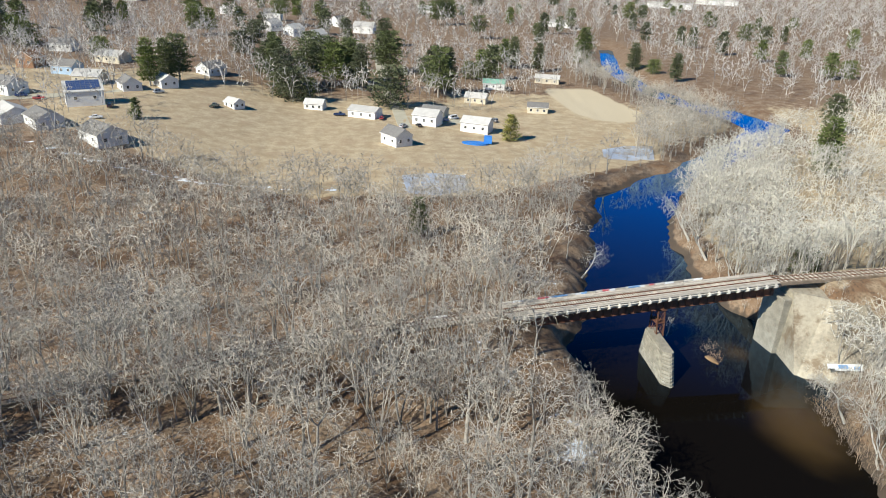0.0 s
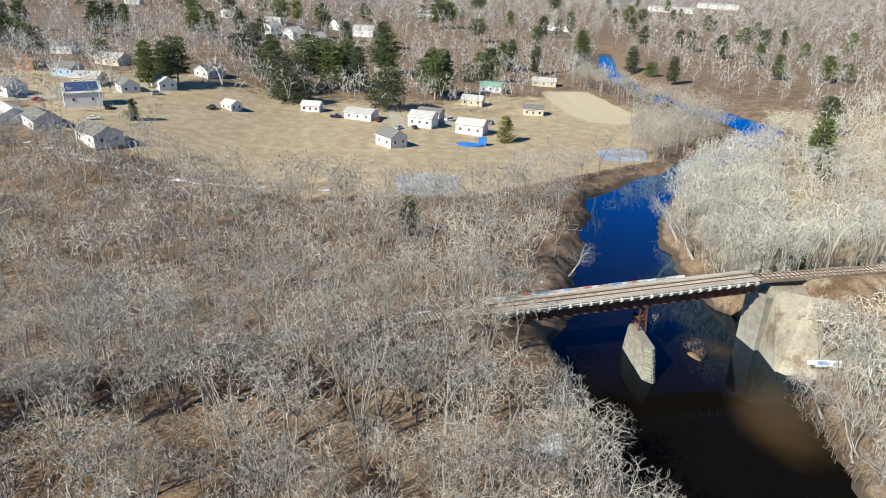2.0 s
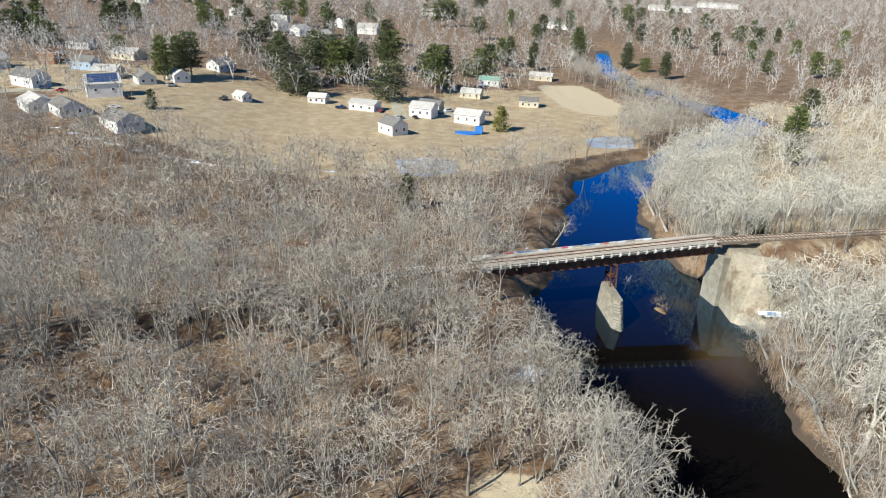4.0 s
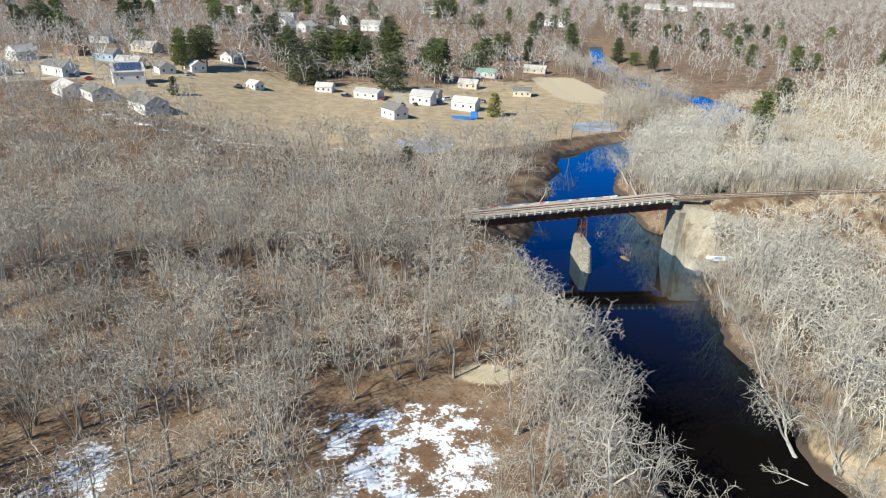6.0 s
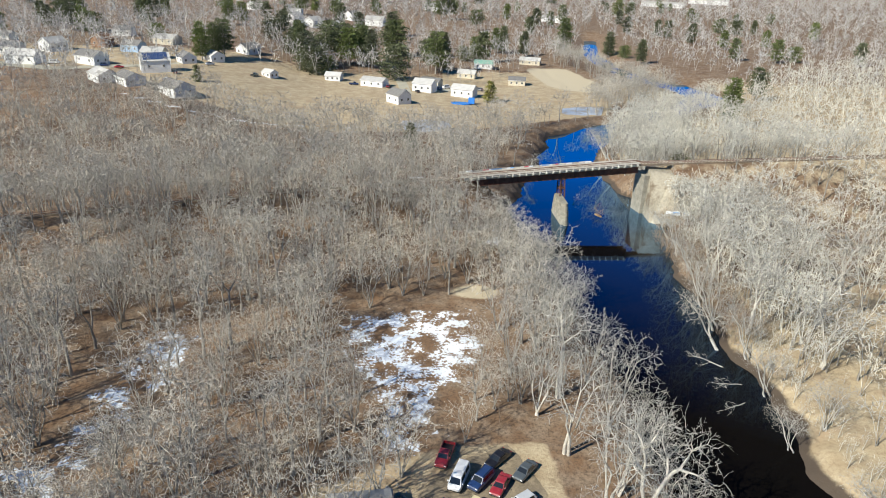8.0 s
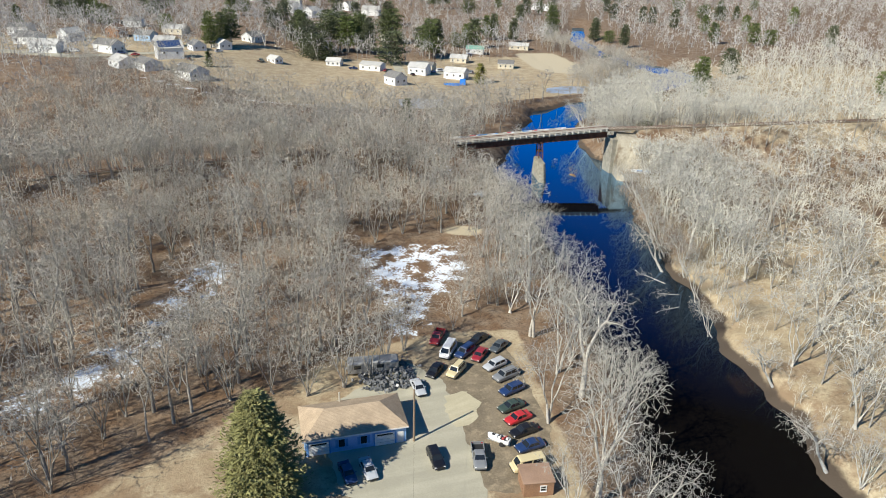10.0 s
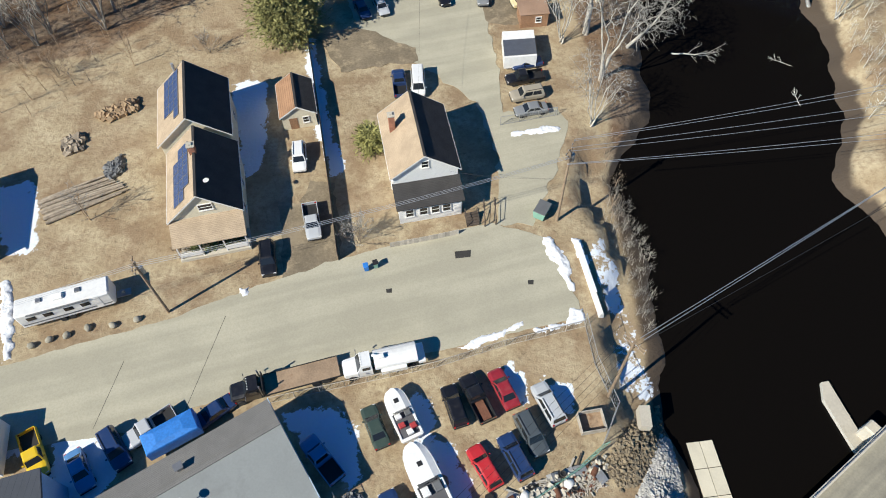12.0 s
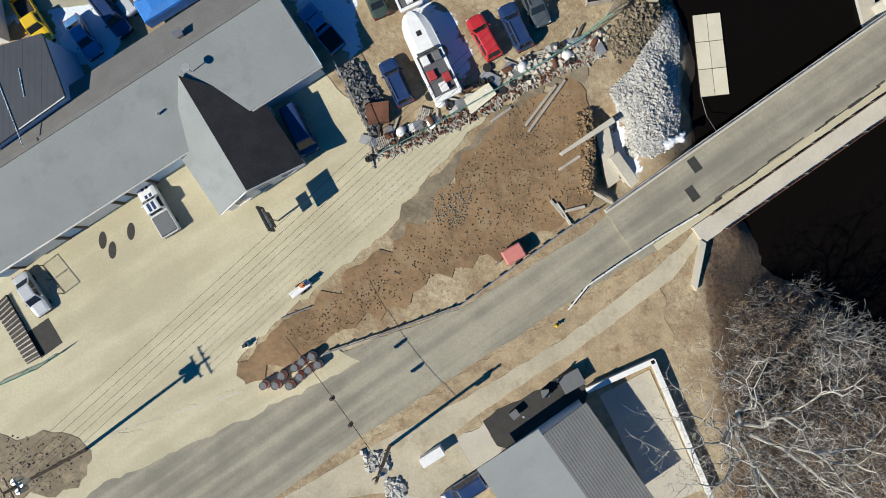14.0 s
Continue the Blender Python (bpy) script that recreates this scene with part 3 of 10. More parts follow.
swamp = 1 - smooth(poly_distance(SWAMP, GX, GY), -7, 4)
woods_snow = 0.20 * (1 - town) * (GX < 34) * smooth(GY, -40, 10) * (1 - smooth(GY, 190, 215))
cover[..., 1] = np.maximum(np.maximum(clearing * 0.55, swamp * 0.54), woods_snow)
road_strip = 1 - smooth(line_distance([(-150, 238), (-118, 227), (-104, 220), (-71, 213), (-48, 211), (-25, 210)], GX, GY), 0.8, 3.2)
cover[..., 1] = np.maximum(cover[..., 1], road_strip * 0.52)
cover[..., 1] = np.maximum(cover[..., 1], 0.44 * (1 - smooth(np.hypot((GX - 25) / 0.6, GY - 88), 4, 14)))
for spot in SHADE_SNOW:
    cover[..., 1] = np.maximum(cover[..., 1], (0.6 if spot is SHADE_SNOW[0] else 0.92) * (1 - smooth(poly_distance(spot, GX, GY), -0.3, 1.5)))
for pond in (POND_A,):
    cover[..., 1] = np.maximum(cover[..., 1], 0.5 * (1 - smooth(poly_distance(pond, GX, GY), -1, 4)))
cover[..., 2] = np.maximum(1 - smooth(poly_distance(SANDS, GX, GY), -6, 4), 0.75 * (1 - smooth(np.hypot((GX - 18), (GY - 56) / 0.6), 3, 9)))
cover[..., 2] = np.maximum(cover[..., 2], 0.8 * (1 - smooth(np.hypot(GX - 14, (GY + 16) / 1.3), 2, 6)))
cover[..., 3] = (1 - smooth(GZ - WATER_Z, 0.5 - 0.4 * town, 2.3 - 1.6 * town)) * (1 - smooth(GY, 230, 260))
# thicket ground darkened through the mud channel, shade put into its colour
thicket_ = 1 - smooth(poly_distance(THICKET, GX, GY), -1.5, 1.0)
cover[..., 0] *= 1 - thicket_
cover[..., 3] = np.maximum(cover[..., 3], 0.55 * thicket_)
me = bpy.data.meshes.new("ground")
me.from_pydata(np.stack([GX, GY, GZ], -1).reshape(-1, 3).tolist(), [], [(j * nx + i, j * nx + i + 1, (j + 1) * nx + i + 1, (j + 1) * nx + i) for j in range(ny - 1) for i in range(nx - 1)])
att = me.color_attributes.new("cover", "FLOAT_COLOR", "POINT")
att.data.foreach_set("color", cover.ravel())
me.shade_smooth()
me.materials.append(ground_m)
tagged(new("ground", me), "leaf litter, dry tan grass and patchy old snow", "ground", kind="structure")

# water: one sheet at river level, under the land elsewhere
wx, wy = np.arange(20, 200, 4.0), np.arange(-260, 640, 4.0)
WX, WY = np.meshgrid(wx, wy)
keep = poly_distance(RIVER, WX + 2, WY + 2) < 9
idx = np.arange(WX.size).reshape(WX.shape)
faces = [(idx[j, i], idx[j, i + 1], idx[j + 1, i + 1], idx[j + 1, i]) for j in range(len(wy) - 1) for i in range(len(wx) - 1) if keep[j, i]]
me = bpy.data.meshes.new("river")
me.from_pydata([(x, y, WATER_Z) for x, y in zip(WX.ravel(), WY.ravel())], [], [tuple(int(k) for k in f) for f in faces])
bm = bmesh.new()
bm.from_mesh(me)
bmesh.ops.delete(bm, geom=[v for v in bm.verts if not v.link_faces], context="VERTS")
bm.to_mesh(me)
bm.free()
co = np.array([v.co for v in me.vertices])
shoal = np.maximum(1.0 - np.hypot((co[:, 0] - 69) / 15, (co[:, 1] - 99) / 24), 0.8 - np.hypot((co[:, 0] - 67) / 11, (co[:, 1] - 120) / 12))
shoal = np.maximum(shoal, 0.7 - np.hypot((co[:, 0] - 66) / 8, (co[:, 1] + 10) / 14))
me.attributes.new("shoal", "FLOAT", "POINT").data.foreach_set("value", np.clip(shoal, 0, 1).astype(np.float32))
me.materials.append(water_m)
tagged(new("river_water", me), "dark still river water reflecting the blue sky", "river", kind="structure")
# POND_B is a puddle; the ice colour replaces its sky reflection
for name, poly, z in (("pond_water", POND_B, float(np.mean(ground_z(*np.array(POND_B).T))) + 0.15), ("pond_water", POND_A, float(np.mean(ground_z(*np.array(POND_A).T))) + 0.15)):
    structure(name, Geo().prism([(x, y) for x, y in poly], z - 0.05, z), ice_m, "shallow flooded hollow in the field, drawn as grey ice", "pond")


# ---- trees ----
def bare_tree(seed, h, spread=0.32, stems=1, limbs=11, subs=7, twigs=13, lean=0.0, low=0.3, fine=True, width=0.0, thick=0.4):
    """Trunk and crown of a leafless tree as two Geo."""
    rng = random.Random(seed)
    trunk, crown = Geo(), Geo()
    twig_w = width or (0.024 if fine else 0.052)

    def sliver(p, d, length, w):
        side = d.cross(Vector((rng.uniform(-1, 1), rng.uniform(-1, 1), rng.uniform(-1, 1)))).normalized() * w
        mid = p + d * length * 0.55 + Vector((rng.uniform(-1, 1), rng.uniform(-1, 1), 0.4)) * length * 0.06
        crown.add([p - side, p + side, mid + side * 0.5, p + d * length + Vector((0, 0, length * 0.08))], [(0, 1, 3)])

    for s in range(stems):
        az = rng.uniform(0, 6.28)
        out = (0.0 if stems == 1 else 0.16) + lean
        base = Vector((math.cos(az) * 0.25, math.sin(az) * 0.25, 0)) if stems > 1 else Vector()
        tilt = Vector((math.cos(az) * out, math.sin(az) * out, 1)) if stems > 1 else Vector((lean, 0.0, 1))
        n = 7 if fine else 4
        top = h * rng.uniform(0.78, 0.95)
        pts, rad = [base + Vector((0, 0, -0.6))], [h * 0.019]
        p = base.copy()
        for i in range(1, n + 1):
            p = p + Vector((tilt.x, tilt.y, 1)) * (top / n) + Vector((rng.uniform(-1, 1), rng.uniform(-1, 1), 0)) * h * 0.012
            tilt = tilt * 0.93 + Vector((rng.uniform(-0.04, 0.04), rng.uniform(-0.04, 0.04), 0.07))
            pts.append(p.copy())
            rad.append(h * (0.0155 if thick < 0.5 else 0.026) * (1 - 0.85 * i / n) / math.sqrt(stems) + 0.012)
        rad[0] /= math.sqrt(stems)
        trunk.tube(pts, rad, 6 if fine else 3, caps=False)
        count = max(3, limbs // stems)
        for k in range(count):
            f = low + (1 - low) * (k + rng.random() * 0.8) / count
            j = min(int(f * n), n - 1)
            q = pts[j].lerp(pts[j + 1], f * n - j)
            a = k * 2.4 + rng.uniform(-0.5, 0.5) + az
            rise = rng.uniform(0.35, 0.95) + 0.5 * f
            d = Vector((math.cos(a), math.sin(a), rise)).normalized()
            length = h * spread * rng.uniform(0.75, 1.2) * (1.15 - 0.55 * f)
            lp, lr = [q], [max(0.028, rad[j] * thick)]
            m = 4 if fine else 2
            for i in range(m):
                q = q + d * (length / m)
                d = (d + Vector((rng.uniform(-0.22, 0.22), rng.uniform(-0.22, 0.22), rng.uniform(0.0, 0.22)))).normalized()
                lp.append(q.copy())
                lr.append(lr[0] * (1 - 0.8 * (i + 1) / m) + 0.008)
            (trunk if fine else crown).tube(lp, lr, 3, caps=False)
            for b in range(subs):
                g = 0.25 + 0.75 * (b + rng.random()) / subs
                i = min(int(g * m), m - 1)
                q2 = lp[i].lerp(lp[i + 1], g * m - i)
                d2 = (d * 0.6 + Vector((rng.uniform(-1, 1), rng.uniform(-1, 1), rng.uniform(-0.1, 0.9)))).normalized()
                l2 = length * rng.uniform(0.3, 0.55)
                if fine:
                    e = q2 + d2 * l2 * 0.5
                    d2b = (d2 + Vector((rng.uniform(-0.3, 0.3), rng.uniform(-0.3, 0.3), 0.15))).normalized()
                    crown.tube([q2, e, e + d2b * l2 * 0.5], [lr[0] * 0.2 + 0.008, lr[0] * 0.12 + 0.006, 0.005], 3, caps=False)
                else:
                    sliver(q2, d2, l2, twig_w * 1.4)
                for w in range(twigs):
                    u = rng.uniform(0.15, 1.0)
                    d3 = (d2 * 0.8 + Vector((rng.uniform(-1, 1), rng.uniform(-1, 1), rng.uniform(-0.7, 0.8)))).normalized()
                    sliver(q2 + d2 * l2 * u, d3, h * rng.uniform(0.035, 0.09), twig_w * rng.uniform(0.5, 1.0))
    return trunk, crown


def hardwood(seed, h, r, count, fork=0.28, stems=1, lean=0.0, twig=0.03, side=3, lobes=7, stout=0.0098, fine=True):
    """A leafless broadleaf tree: limbs that divide again and again until they reach every part of an uneven crown."""
    g = np.random.default_rng(seed)
    trunk, crown = Geo(), Geo()
    pts = []
    for k in range(lobes):
        a = 6.283 * (k + g.uniform(-0.35, 0.35)) / lobes
        f = g.uniform(0.0, 1.0)
        c = np.array([math.cos(a) * r * g.uniform(0.35, 0.66), math.sin(a) * r * g.uniform(0.35, 0.66), h * (0.56 + 0.24 * f)])
        if k == 0:
            c = np.array([0.0, 0.0, h * 0.78])
        n = int(count / lobes)
        d = g.normal(size=(n, 3))
        d /= np.linalg.norm(d, axis=1)[:, None]
        d *= (g.random(n) ** 0.42)[:, None] * np.array([r * 0.52, r * 0.52, h * 0.21]) * g.uniform(0.8, 1.15)
        pts.append(c + d)
    pts = np.concatenate(pts)
    pts[:, 0] += lean * np.maximum(0, pts[:, 2] - fork * h * 0.5)
    pts[:, 2] -= abs(lean) * 0.22 * (pts[:, 2] - fork * h * 0.5)
    pts = pts[pts[:, 2] > fork * h * 0.8]

    def sliver(p, q, w):
        d = Vector(q - p)
        s_ = d.cross(Vector(g.normal(size=3))).normalized() * w
        crown.add([Vector(p) - s_, Vector(p) + s_, Vector(q)], [(0, 1, 2)])

    def limb(p, q, r0, r1, bend):
        m = (p + q) / 2 + bend
        if r0 > 0.045 * (1 if fine else 1.6):
            trunk.tube([p, m, q], [r0, (r0 + r1) / 2, r1], 5 if r0 > 0.12 and fine else 3, caps=False)
        else:
            d = Vector(q - p)
            s_ = d.cross(Vector(g.normal(size=3))).normalized()
            a0, a1 = s_ * max(r0, twig * 0.9), s_ * max(r1, twig * 0.7)
            crown.add([Vector(p) - a0, Vector(p) + a0, Vector(q) + a1, Vector(q) - a1], [(0, 1, 2, 3)])

    def grow(p, d, own):
        n = len(own)
        if n <= 2:
            for q in own:
                sliver(p, q, twig)
                span = np.linalg.norm(q - p)
                for _ in range(side):
                    u = g.uniform(0.25, 0.85)
                    t = p + (q - p) * u
                    sliver(t, t + ((q - p) / (span + 1e-6) * 0.8 + g.normal(size=3) * 0.5 + np.array([0, 0, 0.15])) * min(1.3, span) * g.uniform(0.4, 0.8), twig * 0.75)
            return
        a = own[g.integers(n)]
        c0 = own[np.argmax(np.linalg.norm(own - a, axis=1))]
        c1 = own[np.argmax(np.linalg.norm(own - c0, axis=1))]
        for _ in range(2):
            near = np.linalg.norm(own - c0, axis=1) < np.linalg.norm(own - c1, axis=1)
            if near.all() or not near.any():
                near = np.arange(n) < n // 2
            c0, c1 = own[near].mean(0), own[~near].mean(0)
        for part_, c in ((own[near], c0), (own[~near], c1)):
            way = c - p
            q = p + way * g.uniform(0.36, 0.52) + d * np.linalg.norm(way) * 0.10 + np.array([0, 0, 0.04]) * np.linalg.norm(way)
            m = len(part_)
            limb(p, q, stout * math.sqrt(m) + 0.004, stout * math.sqrt(m) * 0.88 + 0.003, g.normal(size=3) * np.linalg.norm(q - p) * 0.05)
            e = q - p
            grow(q, e / (np.linalg.norm(e) + 1e-6), part_)

    order_ = np.argsort(np.arctan2(pts[:, 1], pts[:, 0] - pts[:, 0].mean()) + g.uniform(0, 6.28))
    for k, own in enumerate(np.array_split(pts[order_], stems)):
        if not len(own):
            continue
        c = own.mean(0)
        base = np.array([0.35 * math.cos(k * 2.3), 0.35 * math.sin(k * 2.3), -0.6]) * (1 if stems > 1 else 0) + np.array([0, 0, -0.6 if stems == 1 else 0])
        top = np.array([c[0] * (0.16 + 0.5 * abs(lean)), c[1] * 0.16, fork * h])
        root = stout * math.sqrt(len(own)) * 1.25
        trunk.tube([base, base * 0.5 + top * 0.5 + g.normal(size=3) * 0.12, top], [root * 1.3, root * 1.05, root * 0.95], 6 if fine else 4, caps=False)
        e = top - base
        grow(top, e / np.linalg.norm(e), own)
    return trunk, crown


def white_pine(seed, h, r, bare=0.15, cone=0.8, whorls=14, tuft=13, leaf=0.85):
    """Whorls of limbs that carry loose tufts of needles, with gaps between."""
    g = random.Random(seed)
    trunk, crown = Geo(), Geo()
    trunk.tube([(0, 0, -0.5), (g.uniform(-0.3, 0.3), 0, h * 0.5), (0, g.uniform(-0.3, 0.3), h * 0.97)], [h * 0.016, h * 0.01, 0.03], 5, caps=False)
    for i in range(whorls):
        f = bare + (0.98 - bare) * (i + g.uniform(0, 0.5)) / whorls
        shape = (1 - f) ** (0.75 * cone) * min(1.0, 0.6 + 1.2 * (f - bare))
        for k in range(6 if f < 0.8 else 4):
            a = k * 1.047 + i * 0.6 + g.uniform(-0.35, 0.35)
            reach = r * shape * g.uniform(0.55, 1.2) + 0.5
            root = Vector((0, 0, f * h))
            tip = root + Vector((math.cos(a) * reach, math.sin(a) * reach, reach * g.uniform(-0.08, 0.22)))
            trunk.tube([root, root.lerp(tip, 0.5) - Vector((0, 0, reach * 0.06)), tip], [0.05 + 0.004 * h * (1 - f), 0.05, 0.02], 3, caps=False)
            for u in (0.4, 0.68, 0.92):
                if reach < 1.6 and u < 0.6:
                    continue
                c = root.lerp(tip, u)
                for _ in range(tuft):
                    o = Vector((g.gauss(0, 0.5), g.gauss(0, 0.5), g.gauss(0.15, 0.28))) * (0.75 + 0.11 * r)
                    d = (o + Vector((math.cos(a) * 0.5, math.sin(a) * 0.5, 0.35))).normalized() * leaf * g.uniform(0.6, 1.25)
                    s_ = d.cross(Vector((g.uniform(-1, 1), g.uniform(-1, 1), g.uniform(-0.3, 0.3)))).normalized() * leaf * g.uniform(0.2, 0.42)
                    crown.add([c + o - s_, c + o + s_, c + o + d], [(0, 1, 2)])
    return trunk, crown


def conifer(seed, h, r, rows=26, per=15, leaf=0.55, cone=1.0, bare=0.05):
    """Trunk, and a crown of many small drooping sprays."""
    rng = random.Random(seed)
    trunk, crown = Geo(), Geo()
    trunk.tube([(0, 0, -0.5), (0, 0, h * 0.5), (0, 0, h * 0.97)], [h * 0.017, h * 0.011, 0.02], 6, caps=False)
    for i in range(rows):
        f = bare + (1 - bare) * (i + rng.random() * 0.6) / rows
        reach = r * ((1 - f) ** (0.65 * cone)) * (0.55 + 0.45 * min(1.0, f * 6)) * rng.uniform(0.75, 1.15) + 0.15
        for k in range(per):
            a = rng.uniform(0, 6.283)
            d = Vector((math.cos(a), math.sin(a), rng.uniform(-0.25, 0.35)))
            rr = reach * rng.uniform(0.7, 1.1)
            root = Vector((0, 0, f * h + rng.uniform(-0.3, 0.3) * h / rows))
            tip = root + d * rr
            if k % 3 == 0:
                crown.tube([root, tip], [0.03 + 0.004 * h * (1 - f), 0.01], 3, caps=False)
            for u in (0.45, 0.68, 0.88, 1.0):
                for _ in range(2):
                    c = root.lerp(tip, u) + Vector((rng.uniform(-1, 1), rng.uniform(-1, 1), rng.uniform(-0.7, 0.7))) * leaf * 0.8
                    e1 = (d + Vector((rng.uniform(-0.8, 0.8), rng.uniform(-0.8, 0.8), rng.uniform(-0.5, 0.7)))).normalized() * leaf * rng.uniform(0.6, 1.2)
                    e2 = e1.cross(Vector((rng.uniform(-0.5, 0.5), rng.uniform(-0.5, 0.5), 1))).normalized() * leaf * rng.uniform(0.16, 0.34)
                    crown.add([c - e1 * 0.5, c + e2, c + e1, c - e2], [(0, 1, 2), (0, 2, 3)])
    return trunk, crown


def as_arrays(geo):
    """Vertices and triangles of a Geo."""
    tri = []
    for f in geo.f:
        tri += [(f[0], f[i], f[i + 1]) for i in range(1, len(f) - 1)]
    return np.array(geo.v, np.float32), np.array(tri, np.int32)


def joined(name, kinds, places, materials, label, category):
    """Many scattered trees in one mesh. kinds: lists of (Geo, slot); places: rows of kind, x, y, z, turn, scale, tall."""
    arrays = [[(*as_arrays(g), slot) for g, slot in kind] for kind in kinds]
    vs, fs, ms, ts, base = [], [], [], [], 0
    tones = np.random.default_rng(len(places)).random(len(places)).astype(np.float32)
    for i, (k, x, y, z, a, s, tall) in enumerate(places):
        c, n = math.cos(a) * s, math.sin(a) * s
        for v, t, slot in arrays[int(k)]:
            w = np.empty_like(v)
            w[:, 0] = v[:, 0] * c - v[:, 1] * n + x
            w[:, 1] = v[:, 0] * n + v[:, 1] * c + y
            w[:, 2] = v[:, 2] * s * tall + z
            vs.append(w)
            fs.append(t + base)
            ts.append(np.full(len(v), tones[i], np.float32))
            ms.append(np.full(len(t), slot, np.int32))
            base += len(v)
    V, F, M = np.concatenate(vs), np.concatenate(fs), np.concatenate(ms)
    me = bpy.data.meshes.new(name)
    me.vertices.add(len(V))
    me.vertices.foreach_set("co", V.ravel())
    me.loops.add(F.size)
    me.loops.foreach_set("vertex_index", F.ravel())
    me.polygons.add(len(F))
    me.polygons.foreach_set("loop_start", np.arange(0, F.size, 3, dtype=np.int32))
    me.polygons.foreach_set("material_index", M)
    me.update(calc_edges=True)
    me.attributes.new("tone", "FLOAT", "POINT").data.foreach_set("value", np.concatenate(ts))
    for m in materials:
        me.materials.append(m)
    return tagged(new(name, me), label, category, kind="stuff")


def scatter(poly, gap, seed, reject=()):
    """Jittered points inside a polygon, out of the polygons (and margins) to be kept free."""
    rng = np.random.default_rng(seed)
    px, py = [p[0] for p in poly], [p[1] for p in poly]
    X, Y = np.meshgrid(np.arange(min(px), max(px), gap), np.arange(min(py), max(py), gap))
    X = (X + rng.uniform(-0.48, 0.48, X.shape) * gap).ravel()
    Y = (Y + rng.uniform(-0.48, 0.48, Y.shape) * gap).ravel()
    ok = poly_distance(poly, X, Y) < 0
    for other, margin in reject:
        ok &= poly_distance(other, X, Y) > margin
    return np.stack([X[ok], Y[ok]], -1)


# single trees that the camera passes nearest
WOOD_KINDS = [hardwood(11, 17, 6.0, 500, fork=0.24, twig=0.038), hardwood(12, 18.5, 5.6, 480, fork=0.28, twig=0.038), hardwood(13, 15, 6.4, 500, fork=0.1, stems=3, twig=0.038), hardwood(14, 18, 7.0, 600, fork=0.16, stems=4, twig=0.038, lobes=9), hardwood(15, 13, 5.4, 420, fork=0.12, stems=2, twig=0.038), hardwood(16, 18, 4.4, 380, fork=0.34, lobes=5, twig=0.038), hardwood(17, 16, 7.2, 600, fork=0.12, stems=4, lobes=9, twig=0.038)]
BANK_KINDS = [hardwood(21, 19, 7.6, 820, fork=0.2, stems=2, lobes=9), hardwood(22, 17, 7.8, 820, fork=0.14, stems=3, lobes=10), hardwood(23, 20, 7.2, 780, fork=0.26, lean=0.12, lobes=8, stout=0.0115), hardwood(24, 16, 6.6, 640, fork=0.12, stems=4, lobes=8)]
LEAN_KIND = [hardwood(31, 14, 5.6, 560, fork=0.2, lean=0.62, lobes=7), hardwood(33, 15.5, 6.2, 600, fork=0.16, stems=2, lean=0.38, lobes=8)]


def tree_meshes(kinds, bark, twig):
    out = []
    for t, c in kinds:
        a, b = t.mesh("trunk", True), c.mesh("crown")
        a.materials.append(bark)
        b.materials.append(twig)
        out.append((a, b))
    return out


wood_meshes = tree_meshes(WOOD_KINDS, bark_m, twig_m)
bank_meshes = tree_meshes(BANK_KINDS, pale_bark_m, bank_twig_m)
lean_meshes = tree_meshes(LEAN_KIND, pale_bark_m, bank_twig_m)


def plant(meshes, k, x, y, turn, size, tall, label, group):
    z = float(ground_z(x, y)) - 0.1
    ob = new("tree")
    ob.matrix_basis = pose(x, y, z, 0, 0, turn) @ Matrix.Diagonal((size, size, size * tall, 1))
    tagged(ob, label, "tree", group)
    part("trunk", meshes[k][0], None, ob)
    part("crown", meshes[k][1], None, ob)
    return ob


rng = random.Random(5)
BANK_TREES = [(33, -34, 1, 1.15), (26.5, -24, 0, 0.9), (33.5, -17, 2, 1.2), (28, 2, 0, 1.05), (26, -44, 3, 0.8), (28, 33, 1, 1.15), (29.6, 17, 2, 1.15), (34, -6, 3, 1.1), (29, 47, 0, 1.05), (31, -52, 0, 1.0), (28.5, -61, 3, 0.8), (25.5, 60, 3, 0.85), (24, 80, 3, 0.8), (37, -25, 3, 1.0), (35.5, 22, 3, 1.0), (36, 8, 1, 0.95), (35, 38, 3, 0.95), (25, 12, 1, 0.85), (31, -10, 0, 1.0), (30, -42, 2, 1.0), (38.5, -14, 3, 0.8), (38, 0, 3, 0.8), (32, 56, 1, 0.85), (29, 26, 3, 0.95)]
for x, y, k, s in BANK_TREES:
    plant(bank_meshes, k, x, y, rng.uniform(0, 360), s, rng.uniform(0.95, 1.1), "large leafless tree with pale spreading limbs on the river bank", "river bank trees")
EAST_TREES = [(73.2, 40.2, 2, 1.0), (81.7, 27.2, 0, 1.05), (79.7, 52.4, 1, 1.05), (75, -8, 1, 1.0), (85.8, 2.7, 0, 1.1), (72, 9, 3, 0.75), (90, 44, 2, 1.05), (75, 64, 2, 0.95), (92, 82, 0, 1.1), (80, 80, 1, 1.0), (90, 62, 1, 1.05), (97, 16, 2, 1.0), (76, -26, 1, 1.0), (88, -20, 2, 0.95), (100, -12, 0, 0.9), (104, 32, 1, 1.05), (102, 58, 2, 1.0), (70, -38, 3, 0.75), (86, 98, 1, 0.9), (80, 150, 0, 1.0), (84, 168, 2, 1.0), (82, 186, 1, 0.95), (96, 100, 0, 0.9), (79, 138, 3, 0.7), (90, 111, 3, 0.5), (100, 112, 3, 0.6), (80, 96, 3, 0.7), (79.5, 104.6, 3, 0.45), (84, 102.5, 3, 0.5), (88.5, 104, 3, 0.5), (77, 107.5, 3, 0.35), (94, 103, 1, 0.6)]
